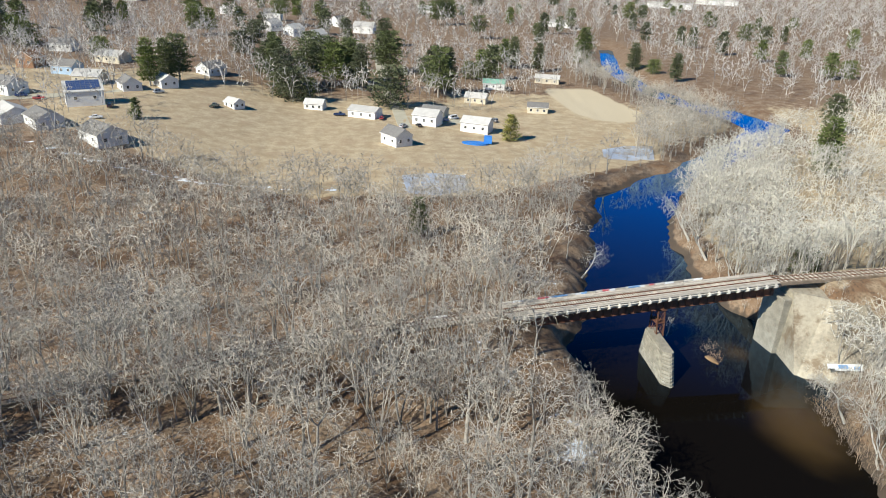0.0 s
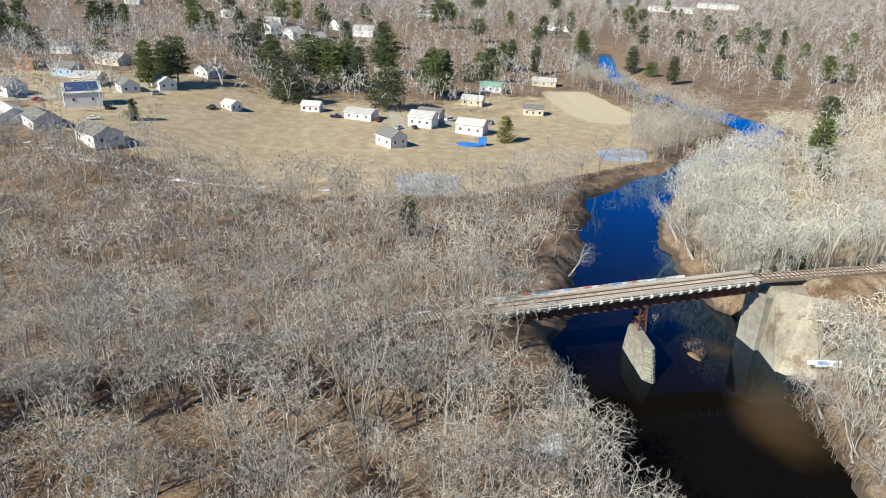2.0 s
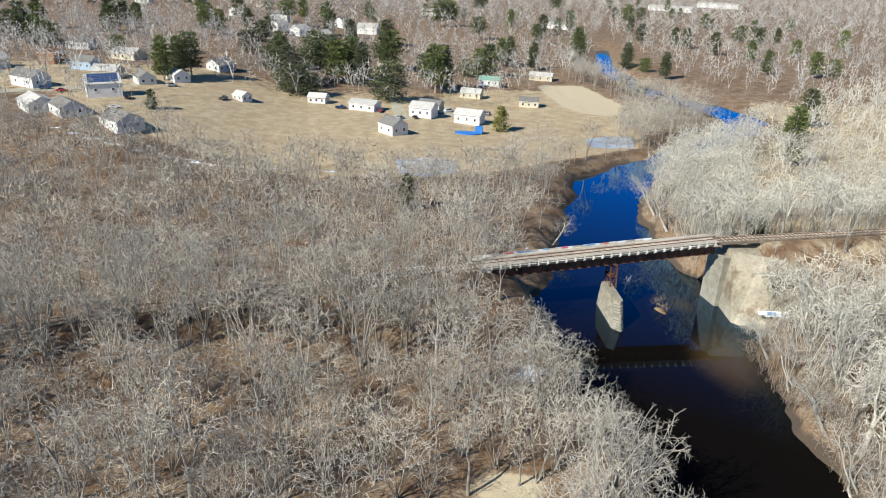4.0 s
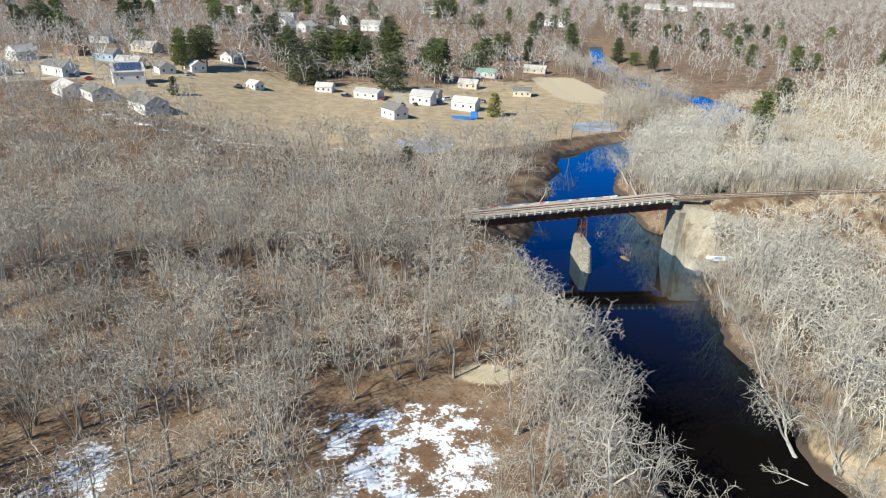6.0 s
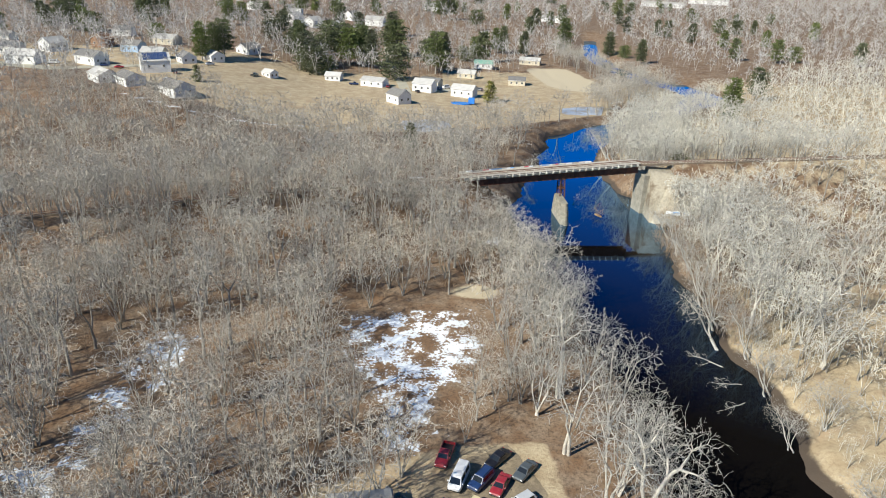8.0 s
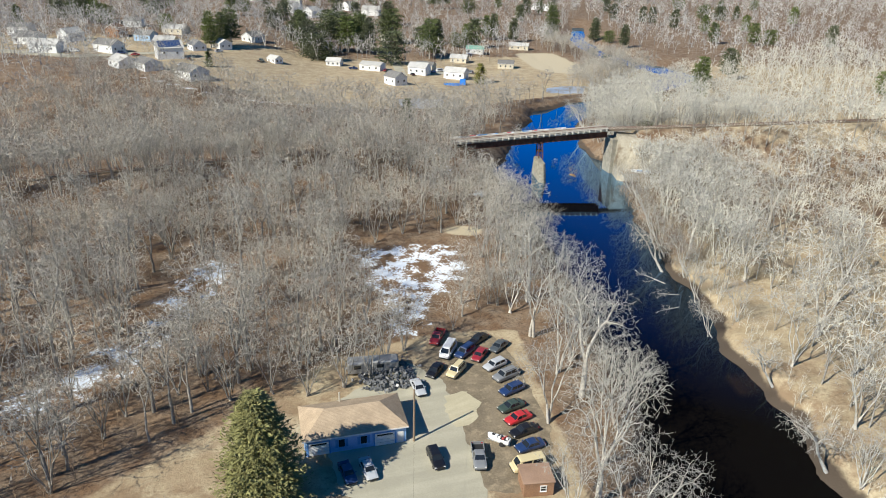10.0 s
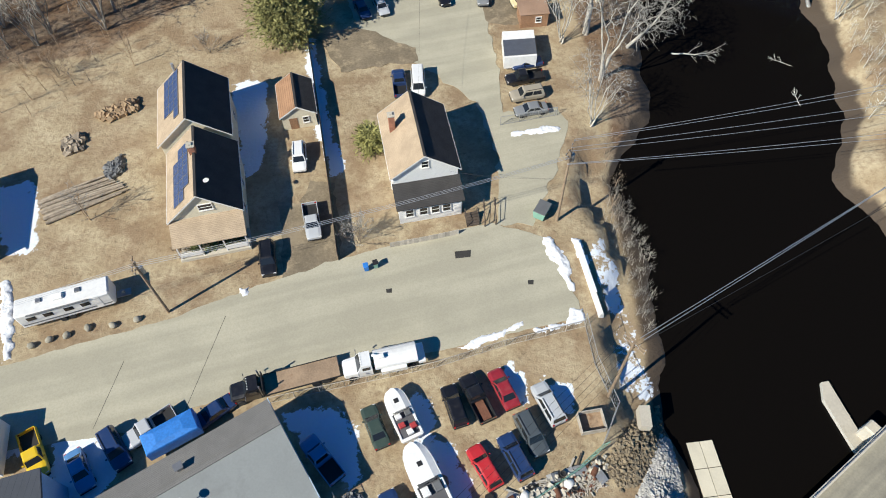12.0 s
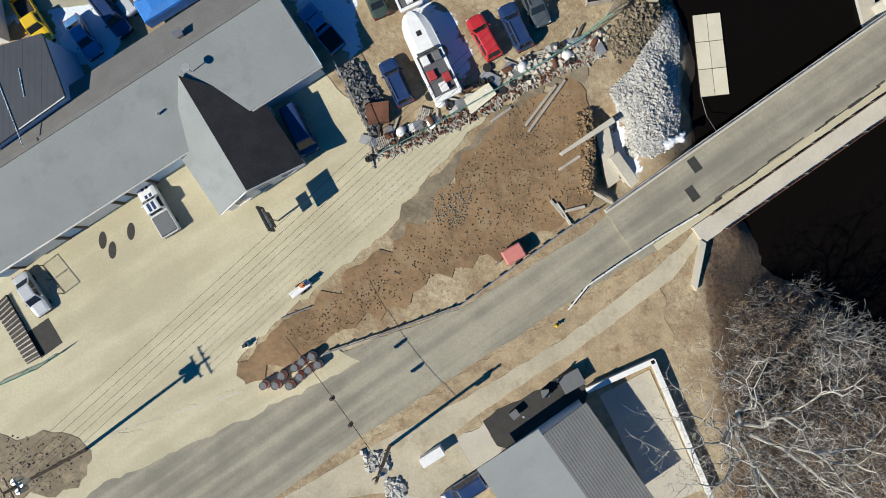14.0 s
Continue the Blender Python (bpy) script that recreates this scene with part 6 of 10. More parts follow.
def gabled(name, origin, turn, w, d, eave, ridge, wall, roof_l, roof_r, label, category="house", over=0.35, windows=(), z=0.0, group=""):
    """A house whose ridge runs along its local y. w across the ridge, d along it."""
    ob = thing(name, origin[0], origin[1], z, turn, label, category, group)
    hw, hd = w / 2, d / 2
    g = Geo()
    g.loft([[(-hw, y, -0.4), (hw, y, -0.4), (hw, y, eave), (0, y, ridge), (-hw, y, eave)] for y in (-hd, hd)])
    part("wall", g, wall, ob)
    t = 0.16
    for s, m in ((-1, roof_l), (1, roof_r)):
        slope = (ridge - eave) / hw
        xo = hw + over
        zo = eave - slope * over
        ring = lambda y: [(0, y, ridge + 0.03), (s * xo, y, zo + 0.03), (s * xo, y, zo + 0.03 + t), (0, y, ridge + 0.03 + t)]
        part("roof_side", Geo().loft([ring(-hd - over), ring(hd + over)]), m, ob)
        part("fascia", Geo().box((s * (xo + 0.02), 0, zo + 0.08), (0.05, d + 2 * over, 0.2)), trim_m, ob)
    part("ridge_cap", Geo().box((0, 0, ridge + 0.2), (0.3, d + 2 * over, 0.06)), roof_r, ob)
    for y in (-hd - over - 0.02, hd + over + 0.02):
        g = Geo()
        for s in (-1, 1):
            slope = (ridge - eave) / hw
            g.add([(0, y, ridge - 0.02), (s * (hw + over), y, eave - slope * over - 0.02), (s * (hw + over), y, eave - slope * over + 0.2), (0, y, ridge + 0.2)], [(0, 1, 2, 3)])
            g.add([(0, y + 0.04, ridge - 0.02), (s * (hw + over), y + 0.04, eave - slope * over - 0.02), (s * (hw + over), y + 0.04, eave - slope * over + 0.2), (0, y + 0.04, ridge + 0.2)], [(3, 2, 1, 0)])
        part("barge_board", g, trim_m, ob)
    for face, u, zz, ww, hh in windows:
        if face == "front":
            window(ob, (u, -hd - 0.02, zz), ww, hh, -90)
        elif face == "back":
            window(ob, (u, hd + 0.02, zz), ww, hh, 90)
        elif face == "left":
            window(ob, (-hw - 0.02, u, zz), ww, hh, 180)
        else:
            window(ob, (hw + 0.02, u, zz), ww, hh, 0)
    return ob


def chimney(parent, x, y, z0, z1, w=0.7):
    c = part("chimney", Geo().box((x, y, (z0 + z1) / 2), (w, w, z1 - z0), ch=0.03), brick_m, parent, "red-brown brick chimney")
    part("chimney_cap", Geo().box((x, y, z1 + 0.06), (w + 0.16, w + 0.16, 0.12)).box((x, y, z1 + 0.2), (w * 0.5, w * 0.5, 0.2)), concrete_m, c)


def between(a, b):
    return ((a[0] + b[0]) / 2, (a[1] + b[1]) / 2)


# white house with a lower front porch
T = -11.5
wc = (4.9, -68.6)
# right slope is black where the sun misses it, shade in its colour
wh = gabled("white_house", wc, T + 20, 8.0, 10.5, 5.6, 8.6, white_wall_m, tan_roof_m, dark_roof_m, "white clapboard house, tan roof with one slope darkened as shade", windows=(("front", 0.0, 7.0, 0.9, 1.1), ("left", -3, 2.0, 1.0, 1.4), ("left", 1, 2.0, 1.0, 1.4), ("right", -2, 2.0, 1.0, 1.4), ("right", 2.4, 4.4, 0.9, 1.3)))
wh.matrix_basis = pose(wc[0], wc[1], 0, 0, 0, 10.5)
chimney(wh, -2.9, 1.6, 5.0, 9.0, 0.75)
g = Geo()
g.loft([[(-3.9, y, -0.3), (3.9, y, -0.3), (3.9, y, z), (-3.9, y, z)] for y, z in ((-5.26, 4.0), (-8.2, 3.1))])
part("porch", g, white_wall_m, wh, "enclosed white front porch")
part("porch_roof", Geo().loft([[(-4.2, y, z), (4.2, y, z), (4.2, y, z + 0.14), (-4.2, y, z + 0.14)] for y, z in ((-5.2, 4.1), (-8.6, 3.02))]), dark_roof_m, wh)
for x in (-2.6, -0.9, 0.6, 2.0):
    window(wh, (x, -8.23, 1.9), 1.0, 1.35, -90)
part("door", Geo().box((3.35, -8.22, 1.1), (0.85, 0.06, 2.0)).box((3.35, -8.26, 1.4), (0.5, 0.03, 0.9)), trim_m, wh, "white panelled door")
part("rear_lean_to", Geo().loft([[(-3.9, y, -0.3), (3.9, y, -0.3), (3.9, y, z), (-3.9, y, z)] for y, z in ((5.26, 3.6), (7.2, 2.7))]), white_wall_m, wh)
part("rear_roof", Geo().loft([[(-4.2, y, z), (4.2, y, z), (4.2, y, z + 0.14), (-4.2, y, z + 0.14)] for y, z in ((5.3, 3.85), (7.6, 2.8))]), slate_roof_m, wh, "grey lean-to roof")
g = Geo()
for i in range(5):
    g.box((4.9, -9.0 - 0.3 * i, 0.8 - 0.17 * i), (1.6, 0.32, 0.17))
part("steps", g, dark_timber_m, wh, "dark wooden front steps")
for x in (4.15, 5.65):
    part("hand_rail", Geo().tube([(x, -8.8, 1.8), (x, -10.4, 1.0)], 0.05, 5).tube([(x, -8.85, 0.2), (x, -8.85, 1.8)], 0.05, 5).tube([(x, -10.35, 0), (x, -10.35, 1.0)], 0.05, 5), dark_timber_m, wh)
st = thing("wooden_stairs", 13.0, -75.0, 0, 12, "dark timber handrail frame beside the porch", "railing")
for x in (0, 1.4):
    part("post", Geo().box((x, 0, 0.8), (0.12, 0.12, 1.6)), dark_timber_m, st)
    part("post", Geo().box((x - 0.6, -3.0, 0.6), (0.12, 0.12, 1.2)), dark_timber_m, st)
    part("rail", Geo().tube([(x, 0, 1.55), (x - 0.6, -3.0, 1.15)], 0.05, 4).tube([(x, 0, 0.9), (x - 0.6, -3.0, 0.6)], 0.05, 4), dark_timber_m, st)

# cream house with solar panels, in two sections
def solar(parent, cx, cy, w, d, eave, ridge, rows_, cols, skip=()):
    """Rows of panels on the left side of a roof."""
    slope = math.atan2(ridge - eave, w / 2)
    m0 = Matrix.Translation((-w / 4 + cx, cy, (eave + ridge) / 2 + 0.30)) @ Matrix.Rotation(-slope, 4, "Y")
    me = Geo().box((0, 0, 0), (1.0, 1.64, 0.05), ch=0.01).mesh("solar_panel")
    me.materials.append(solar_m)
    fr = Geo().box((0.5, 0, 0), (0.04, 1.68, 0.07)).box((-0.5, 0, 0), (0.04, 1.68, 0.07)).box((0, 0.82, 0), (1.0, 0.04, 0.07)).box((0, -0.82, 0), (1.0, 0.04, 0.07)).box((0, 0, 0.027), (1.0, 0.02, 0.01)).mesh("panel_frame")
    fr.materials.append(steel_m)
    for i in range(rows_):
        for j in range(cols):
            if (i, j) in skip:
                continue
            p = part("solar_panel", me, None, parent, at=m0 @ Matrix.Translation(((i - (rows_ - 1) / 2) * 1.05, (j - (cols - 1) / 2) * 1.7, 0)))
            part("panel_frame", fr, None, p)


# tan roofs; their right slopes are blackened to hold the shade
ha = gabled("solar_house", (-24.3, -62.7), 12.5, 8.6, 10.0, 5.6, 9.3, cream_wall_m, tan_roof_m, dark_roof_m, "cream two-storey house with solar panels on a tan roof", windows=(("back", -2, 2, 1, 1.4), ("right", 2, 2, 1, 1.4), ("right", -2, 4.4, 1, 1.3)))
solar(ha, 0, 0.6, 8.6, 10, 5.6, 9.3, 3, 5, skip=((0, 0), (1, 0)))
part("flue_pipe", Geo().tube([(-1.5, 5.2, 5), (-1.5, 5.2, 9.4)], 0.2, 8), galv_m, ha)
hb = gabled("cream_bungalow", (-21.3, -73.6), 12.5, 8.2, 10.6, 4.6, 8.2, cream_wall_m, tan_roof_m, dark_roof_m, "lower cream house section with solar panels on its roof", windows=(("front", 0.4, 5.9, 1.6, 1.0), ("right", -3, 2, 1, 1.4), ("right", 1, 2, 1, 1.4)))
solar(hb, 0, -0.4, 8.2, 10.6, 4.6, 8.2, 3, 5, skip=((2, 0), (0, 4)))
chimney(hb, -0.1, 1.5, 7.5, 9.3, 0.8)
part("porch_roof", Geo().loft([[(-4.3, y, z), (4.3, y, z), (4.3, y, z + 0.15), (-4.3, y, z + 0.15)] for y, z in ((-5.2, 4.3), (-8.4, 3.0))]), tan_roof_m, hb)
part("porch_floor", Geo().box((0, -6.8, 0.25), (8.4, 3.0, 0.5), ch=0.03), concrete_m, hb)
for x in (-4.0, -1.4, 1.4, 4.0):
    part("porch_post", Geo().box((x, -8.1, 1.7), (0.14, 0.14, 2.6)), trim_m, hb)
for x in (-2.7, 2.7):
    part("porch_rail", Geo().box((x, -8.15, 1.15), (2.5, 0.1, 0.7)), trim_m, hb)
part("satellite_dish", Geo().loft([[(1.2 + math.cos(a) * r, -3.2 + math.sin(a) * r, 7.9 + zz) for a in [i * 6.283 / 12 for i in range(12)]] for r, zz in ((0.1, 0.0), (0.3, 0.07), (0.36, 0.12))]), trim_m, hb)

# garden shed
# brown roof, its far slope painted dark for shade
gs = gabled("garden_shed", (-12.2, -57.5), 12, 4.6, 6.4, 2.5, 4.0, cream_wall_m, brown_wall_m, dark_roof_m, "small tan shed with a brown gabled roof", "shed", over=0.25, windows=(("front", 0.9, 1.5, 0.8, 1.0),))
part("door", Geo().box((-0.8, -3.22, 1.0), (1.1, 0.05, 1.95)), brown_wall_m, gs)

# blue garage, its walls' deeper blue standing for skylit shade
gb = [(-11.0, -31.8), (3.8, -28.4)]
GC = ((gb[0][0] + gb[1][0]) / 2, (gb[0][1] + gb[1][1]) / 2)
GT = math.degrees(math.atan2(gb[1][1] - gb[0][1], gb[1][0] - gb[0][0]))
ga = thing("garage", GC[0], GC[1], 0, GT, "pale blue and white garage, shade deepening its blue, tan hipped roof", "garage")
part("wall", Geo().box((0, 4.0, 1.4), (15.2, 8.0, 3.2)), garage_shade_wall_m, ga)
hx, hy, e = 7.95, 4.4, 2.95
part("roof", Geo().add([(-hx, 4 - hy, e), (hx, 4 - hy, e), (hx, 4 + hy, e), (-hx, 4 + hy, e), (-4.2, 4, 5.2), (4.2, 4, 5.2), (-hx, 4 - hy, e + 0.12), (hx, 4 - hy, e + 0.12), (hx, 4 + hy, e + 0.12), (-hx, 4 + hy, e + 0.12)], [(0, 3, 2, 1), (0, 1, 7, 6), (1, 2, 8, 7), (2, 3, 9, 8), (3, 0, 6, 9), (6, 7, 5, 4), (8, 9, 4, 5), (7, 8, 5), (9, 6, 4)]), tan_roof_m, ga)
part("fascia", Geo().box((0, 4 - hy - 0.03, e + 0.02), (2 * hx, 0.05, 0.2)), trim_m, ga)
for x in (-5.6, 4.3):
    dr = part("garage_door", Geo().box((x, -0.06, 1.15), (3.0, 0.08, 2.2), ch=0.01), trim_m, ga, "white panelled garage door")
    for i in range(3):
        part("groove", Geo().box((x, -0.105, 0.6 + i * 0.55), (2.9, 0.01, 0.03)), steel_m, dr)
    part("door_glass", Geo().box((x, -0.105, 1.95), (2.4, 0.012, 0.28)), glass_m, dr)
    part("door_frame", Geo().box((x - 1.6, -0.08, 1.2), (0.18, 0.12, 2.4)).box((x + 1.6, -0.08, 1.2), (0.18, 0.12, 2.4)).box((x, -0.08, 2.36), (3.3, 0.12, 0.16)), blue_trim_m, ga)
for x in (-2.2, 1.1):
    w = part("window", Geo().box((x, -0.04, 1.55), (0.9, 0.06, 1.3)), glass_m, ga)
    for e in (-0.75, 0.75):
        part("shutter", Geo().box((x + e, -0.05, 1.55), (0.42, 0.06, 1.4)), blue_trim_m, w)
part("door", Geo().box((6.7, -0.05, 1.05), (0.95, 0.07, 2.05)).box((6.7, -0.09, 1.4), (0.6, 0.02, 0.8)), trim_m, ga)
part("vent_pipe", Geo().tube([(-1.5, 7.6, 2.9), (-1.5, 7.6, 5.2)], 0.14, 6), concrete_m, ga)

# low brown shed among the cars
bs = thing("brown_shed", *(22.1, -38.4), 0, 5, "small brown wooden shed with a faded flat roof", "shed")
part("wall", Geo().box((0, 0, 1.15), (4.2, 3.6, 2.3)), brown_wall_m, bs)
part("roof", Geo().box((0, 0.1, 2.4), (4.6, 4.0, 0.16), ch=0.03), surface("faded_brown_felt", (0.34, 0.22, 0.15), 0.9, vary=0.2), bs)
window(bs, (0.6, -1.82, 1.4), 0.8, 0.9, -90)

# long workshop
WA = math.degrees(math.atan2(0.535, 0.845))
wk = thing("workshop", -22.25, -116.25, 0, WA, "long low workshop with a pale grey rolled roof", "workshop")
L_, Wd = 41.0, 11.4
E_ = L_ / 2 - 2.2
part("wall", Geo().box((-1.1, 0, 1.8), (L_ - 2.8, Wd - 0.8, 4.0)), blue_wall_m, wk, "pale blue metal wall panels")
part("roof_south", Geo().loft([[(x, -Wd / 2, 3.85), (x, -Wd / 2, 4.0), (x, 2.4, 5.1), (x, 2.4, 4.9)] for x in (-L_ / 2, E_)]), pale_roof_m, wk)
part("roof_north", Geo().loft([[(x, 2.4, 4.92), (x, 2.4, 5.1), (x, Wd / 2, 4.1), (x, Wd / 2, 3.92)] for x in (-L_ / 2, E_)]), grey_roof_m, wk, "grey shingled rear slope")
part("ridge_cap", Geo().box((-1.1, 2.4, 5.14), (L_ - 2.2, 0.5, 0.08)), grey_roof_m, wk)
for x, w in ((-15.5, 5.2), (-8.4, 4.2), (-3.4, 2.2)):
    dr = part("roller_door", Geo().box((x, -Wd / 2 + 0.36, 1.6), (w, 0.08, 3.0)), trim_m, wk, "pale sectional door")
    for s in (-1, 1):
        part("door_jamb", Geo().box((x + s * (w / 2 + 0.15), -Wd / 2 + 0.3, 1.7), (0.25, 0.2, 3.4)), dark_timber_m, dr)
part("gutter", Geo().box((-1.1, -Wd / 2 - 0.08, 3.85), (L_ - 2.2, 0.16, 0.14)), galv_m, wk)
part("roof_vent", Geo().box((8.6, 3.6, 5.0), (0.6, 0.6, 0.8), ch=0.05).box((8.6, 3.6, 5.45), (0.85, 0.75, 0.08)), steel_m, wk)
for x, y in ((2.9, -1.5), (-9.4, 4.6)):
    part("vent_pipe", Geo().tube([(x, y, 4.0), (x, y, 5.2)], 0.12, 6), galv_m, wk)
part("end_board", Geo().box((E_ + 0.03, 0, 4.1), (0.06, Wd, 0.35)), blue_wall_m, wk)

# gabled entrance block
gt = thing("shop_gable", -9.7, -122.65, 0, 31.7, "tall front gable, pale roof with its far slope darkened as shade", "shop")
hw, yb, ev, rg = 4.5, 6.9, 3.4, 6.1
part("wall", Geo().loft([[(-hw + 0.1, y, -0.3), (hw - 0.1, y, -0.3), (hw - 0.1, y, e_), (-0.7, y, top), (-hw + 0.1, y, e_)] for y, top, e_ in ((0.2, rg - 0.2, ev - 0.2), (yb, 5.2, 2.5))]), white_wall_m, gt)
# pale slope towards the sun, black one carries the shade in its colour
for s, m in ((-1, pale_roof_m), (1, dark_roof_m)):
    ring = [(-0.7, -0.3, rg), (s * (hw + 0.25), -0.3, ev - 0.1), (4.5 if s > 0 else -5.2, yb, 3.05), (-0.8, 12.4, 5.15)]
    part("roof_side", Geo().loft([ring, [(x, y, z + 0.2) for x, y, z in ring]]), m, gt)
part("gable_trim", Geo().loft([[(-hw - 0.2, y, ev - 0.15), (-0.7, y, rg - 0.12), (hw + 0.2, y, ev - 0.15), (hw + 0.2, y, ev + 0.1), (-0.7, y, rg + 0.12), (-hw - 0.2, y, ev + 0.1)] for y in (-0.39, -0.31)]), trim_m, gt)
for x in (-2.6, 0.0, 2.6):
    window(gt, (x, 0.17, 1.8), 1.4, 1.6, -90)
part("roof_cowl", Geo().tube([(0.4, 12.2, 4.9), (0.4, 12.2, 6.3)], 0.05, 5).loft([[(0.4 + math.cos(a) * r, 12.2 + math.sin(a) * r, z) for a in [i * 6.283 / 10 for i in range(10)]] for r, z in ((0.1, 6.2), (0.42, 6.3), (0.42, 6.36))]), galv_m, gt, "small round roof cowl")

# dark blue-grey neighbour
nb = [(-38.0, -111.2), (-29.4, -108.7), (-27.2, -114.6), (-35.2, -120.2)]
nbg = thing("slate_shed", 0, 0, 0, 0, "slate-grey metal-roofed building with blue walls", "shed")
part("wall", Geo().prism([tuple(Vector(p).lerp(Vector(between(nb[0], nb[2])), 0.05)) for p in nb], -0.3, 5.7), blue_wall_m, nbg)
part("roof", Geo().prism(nb, 5.7, 6.0), slate_roof_m, nbg)
for a, b in (((-31.5, -117.6), (-27.2, -114.6)), ((-33.9, -112.1), (-31.1, -119.2)), ((-31.5, -112.0), (-31.0, -114.6))):
    part("roof_seam", Geo().tube([(*a, 6.05), (*b, 6.05)], 0.06, 4), trim_m, nbg)

# grey-roofed building by the retaining wall
lb = thing("roadside_shop", 19.5, -150.2, 0, 35.5, "low shop with a pale and ribbed metal roof", "shop")
part("wall", Geo().box((-0.4, -0.6, 1.5), (11.4, 10.4, 3.6)), white_wall_m, lb)
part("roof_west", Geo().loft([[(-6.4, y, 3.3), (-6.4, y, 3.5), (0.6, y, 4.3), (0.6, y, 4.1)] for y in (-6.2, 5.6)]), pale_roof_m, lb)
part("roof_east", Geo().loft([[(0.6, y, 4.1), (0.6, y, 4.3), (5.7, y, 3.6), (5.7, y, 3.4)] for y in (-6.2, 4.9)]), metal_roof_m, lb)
part("flue", Geo().tube([(0.4, 6.6, 2.5), (0.2, 7.6, 5.5)], 0.12, 6), galv_m, lb)
rw = [(21.9, -142.3), (28.2, -139.4), (33.8, -152.5)]
rt = thing("retaining_wall", 0, 0, -1.5, 0, "white-capped concrete retaining wall round the shop yard", "wall")
for a, b in ((rw[0], rw[1]), (rw[1], rw[2])):
    d = Vector(b) - Vector(a)
    c = Vector(a) + d / 2
    part("wall", Geo().box((c.x, c.y, 1.0), (d.length, 0.35, 3.0), rz=math.atan2(d.y, d.x), ch=0.03), concrete_m, rt)
    part("coping", Geo().box((c.x, c.y, 2.56), (d.length + 0.3, 0.55, 0.14), rz=math.atan2(d.y, d.x), ch=0.03), trim_m, rt)
sheet("shop_yard", [(23.2, -143.0), (28.1, -140.4), (33.4, -152.2), (28.8, -154.1)], 0.08, concrete_m, "pale concrete yard behind the shop", "pavement", ragged=0)
# the pad's black also holds the shade lying over it
sheet("tar_yard", [(11.7, -145.7), (20.4, -140.5), (22.1, -142.5), (21.8, -143.9), (14.5, -148.7), (13.1, -148.2)], 0.072, tar_shade_m, "asphalt pad with parked clutter, its black deepened by shade", "pavement")


# ---- the far village ----
SHADE_HOUSE = (-54.5, -79.5)
def cottage(x, y, turn, w, d, eave, ridge, wall, roof, label):
    z = float(ground_z(x, y)) - 0.1
    w, d, eave, ridge = w * 1.15, d * 1.15, eave * 1.1, ridge * 1.1
    return gabled("house", (x, y), turn, w, d, eave, ridge, wall, roof, roof, label, z=z, group="village houses", windows=(("front", -w / 4, eave * 0.55, 1.1, 1.2), ("front", w / 4, eave * 0.55, 1.1, 1.2), ("left", -d / 4, eave * 0.55, 1.1, 1.2), ("left", d / 4, eave * 0.55, 1.1, 1.2), ("right", 0, eave * 0.55, 1.1, 1.2), ("right", d * 0.32, eave * 0.55, 1.1, 1.2), ("right", -d * 0.32, eave * 0.55, 1.1, 1.2)))


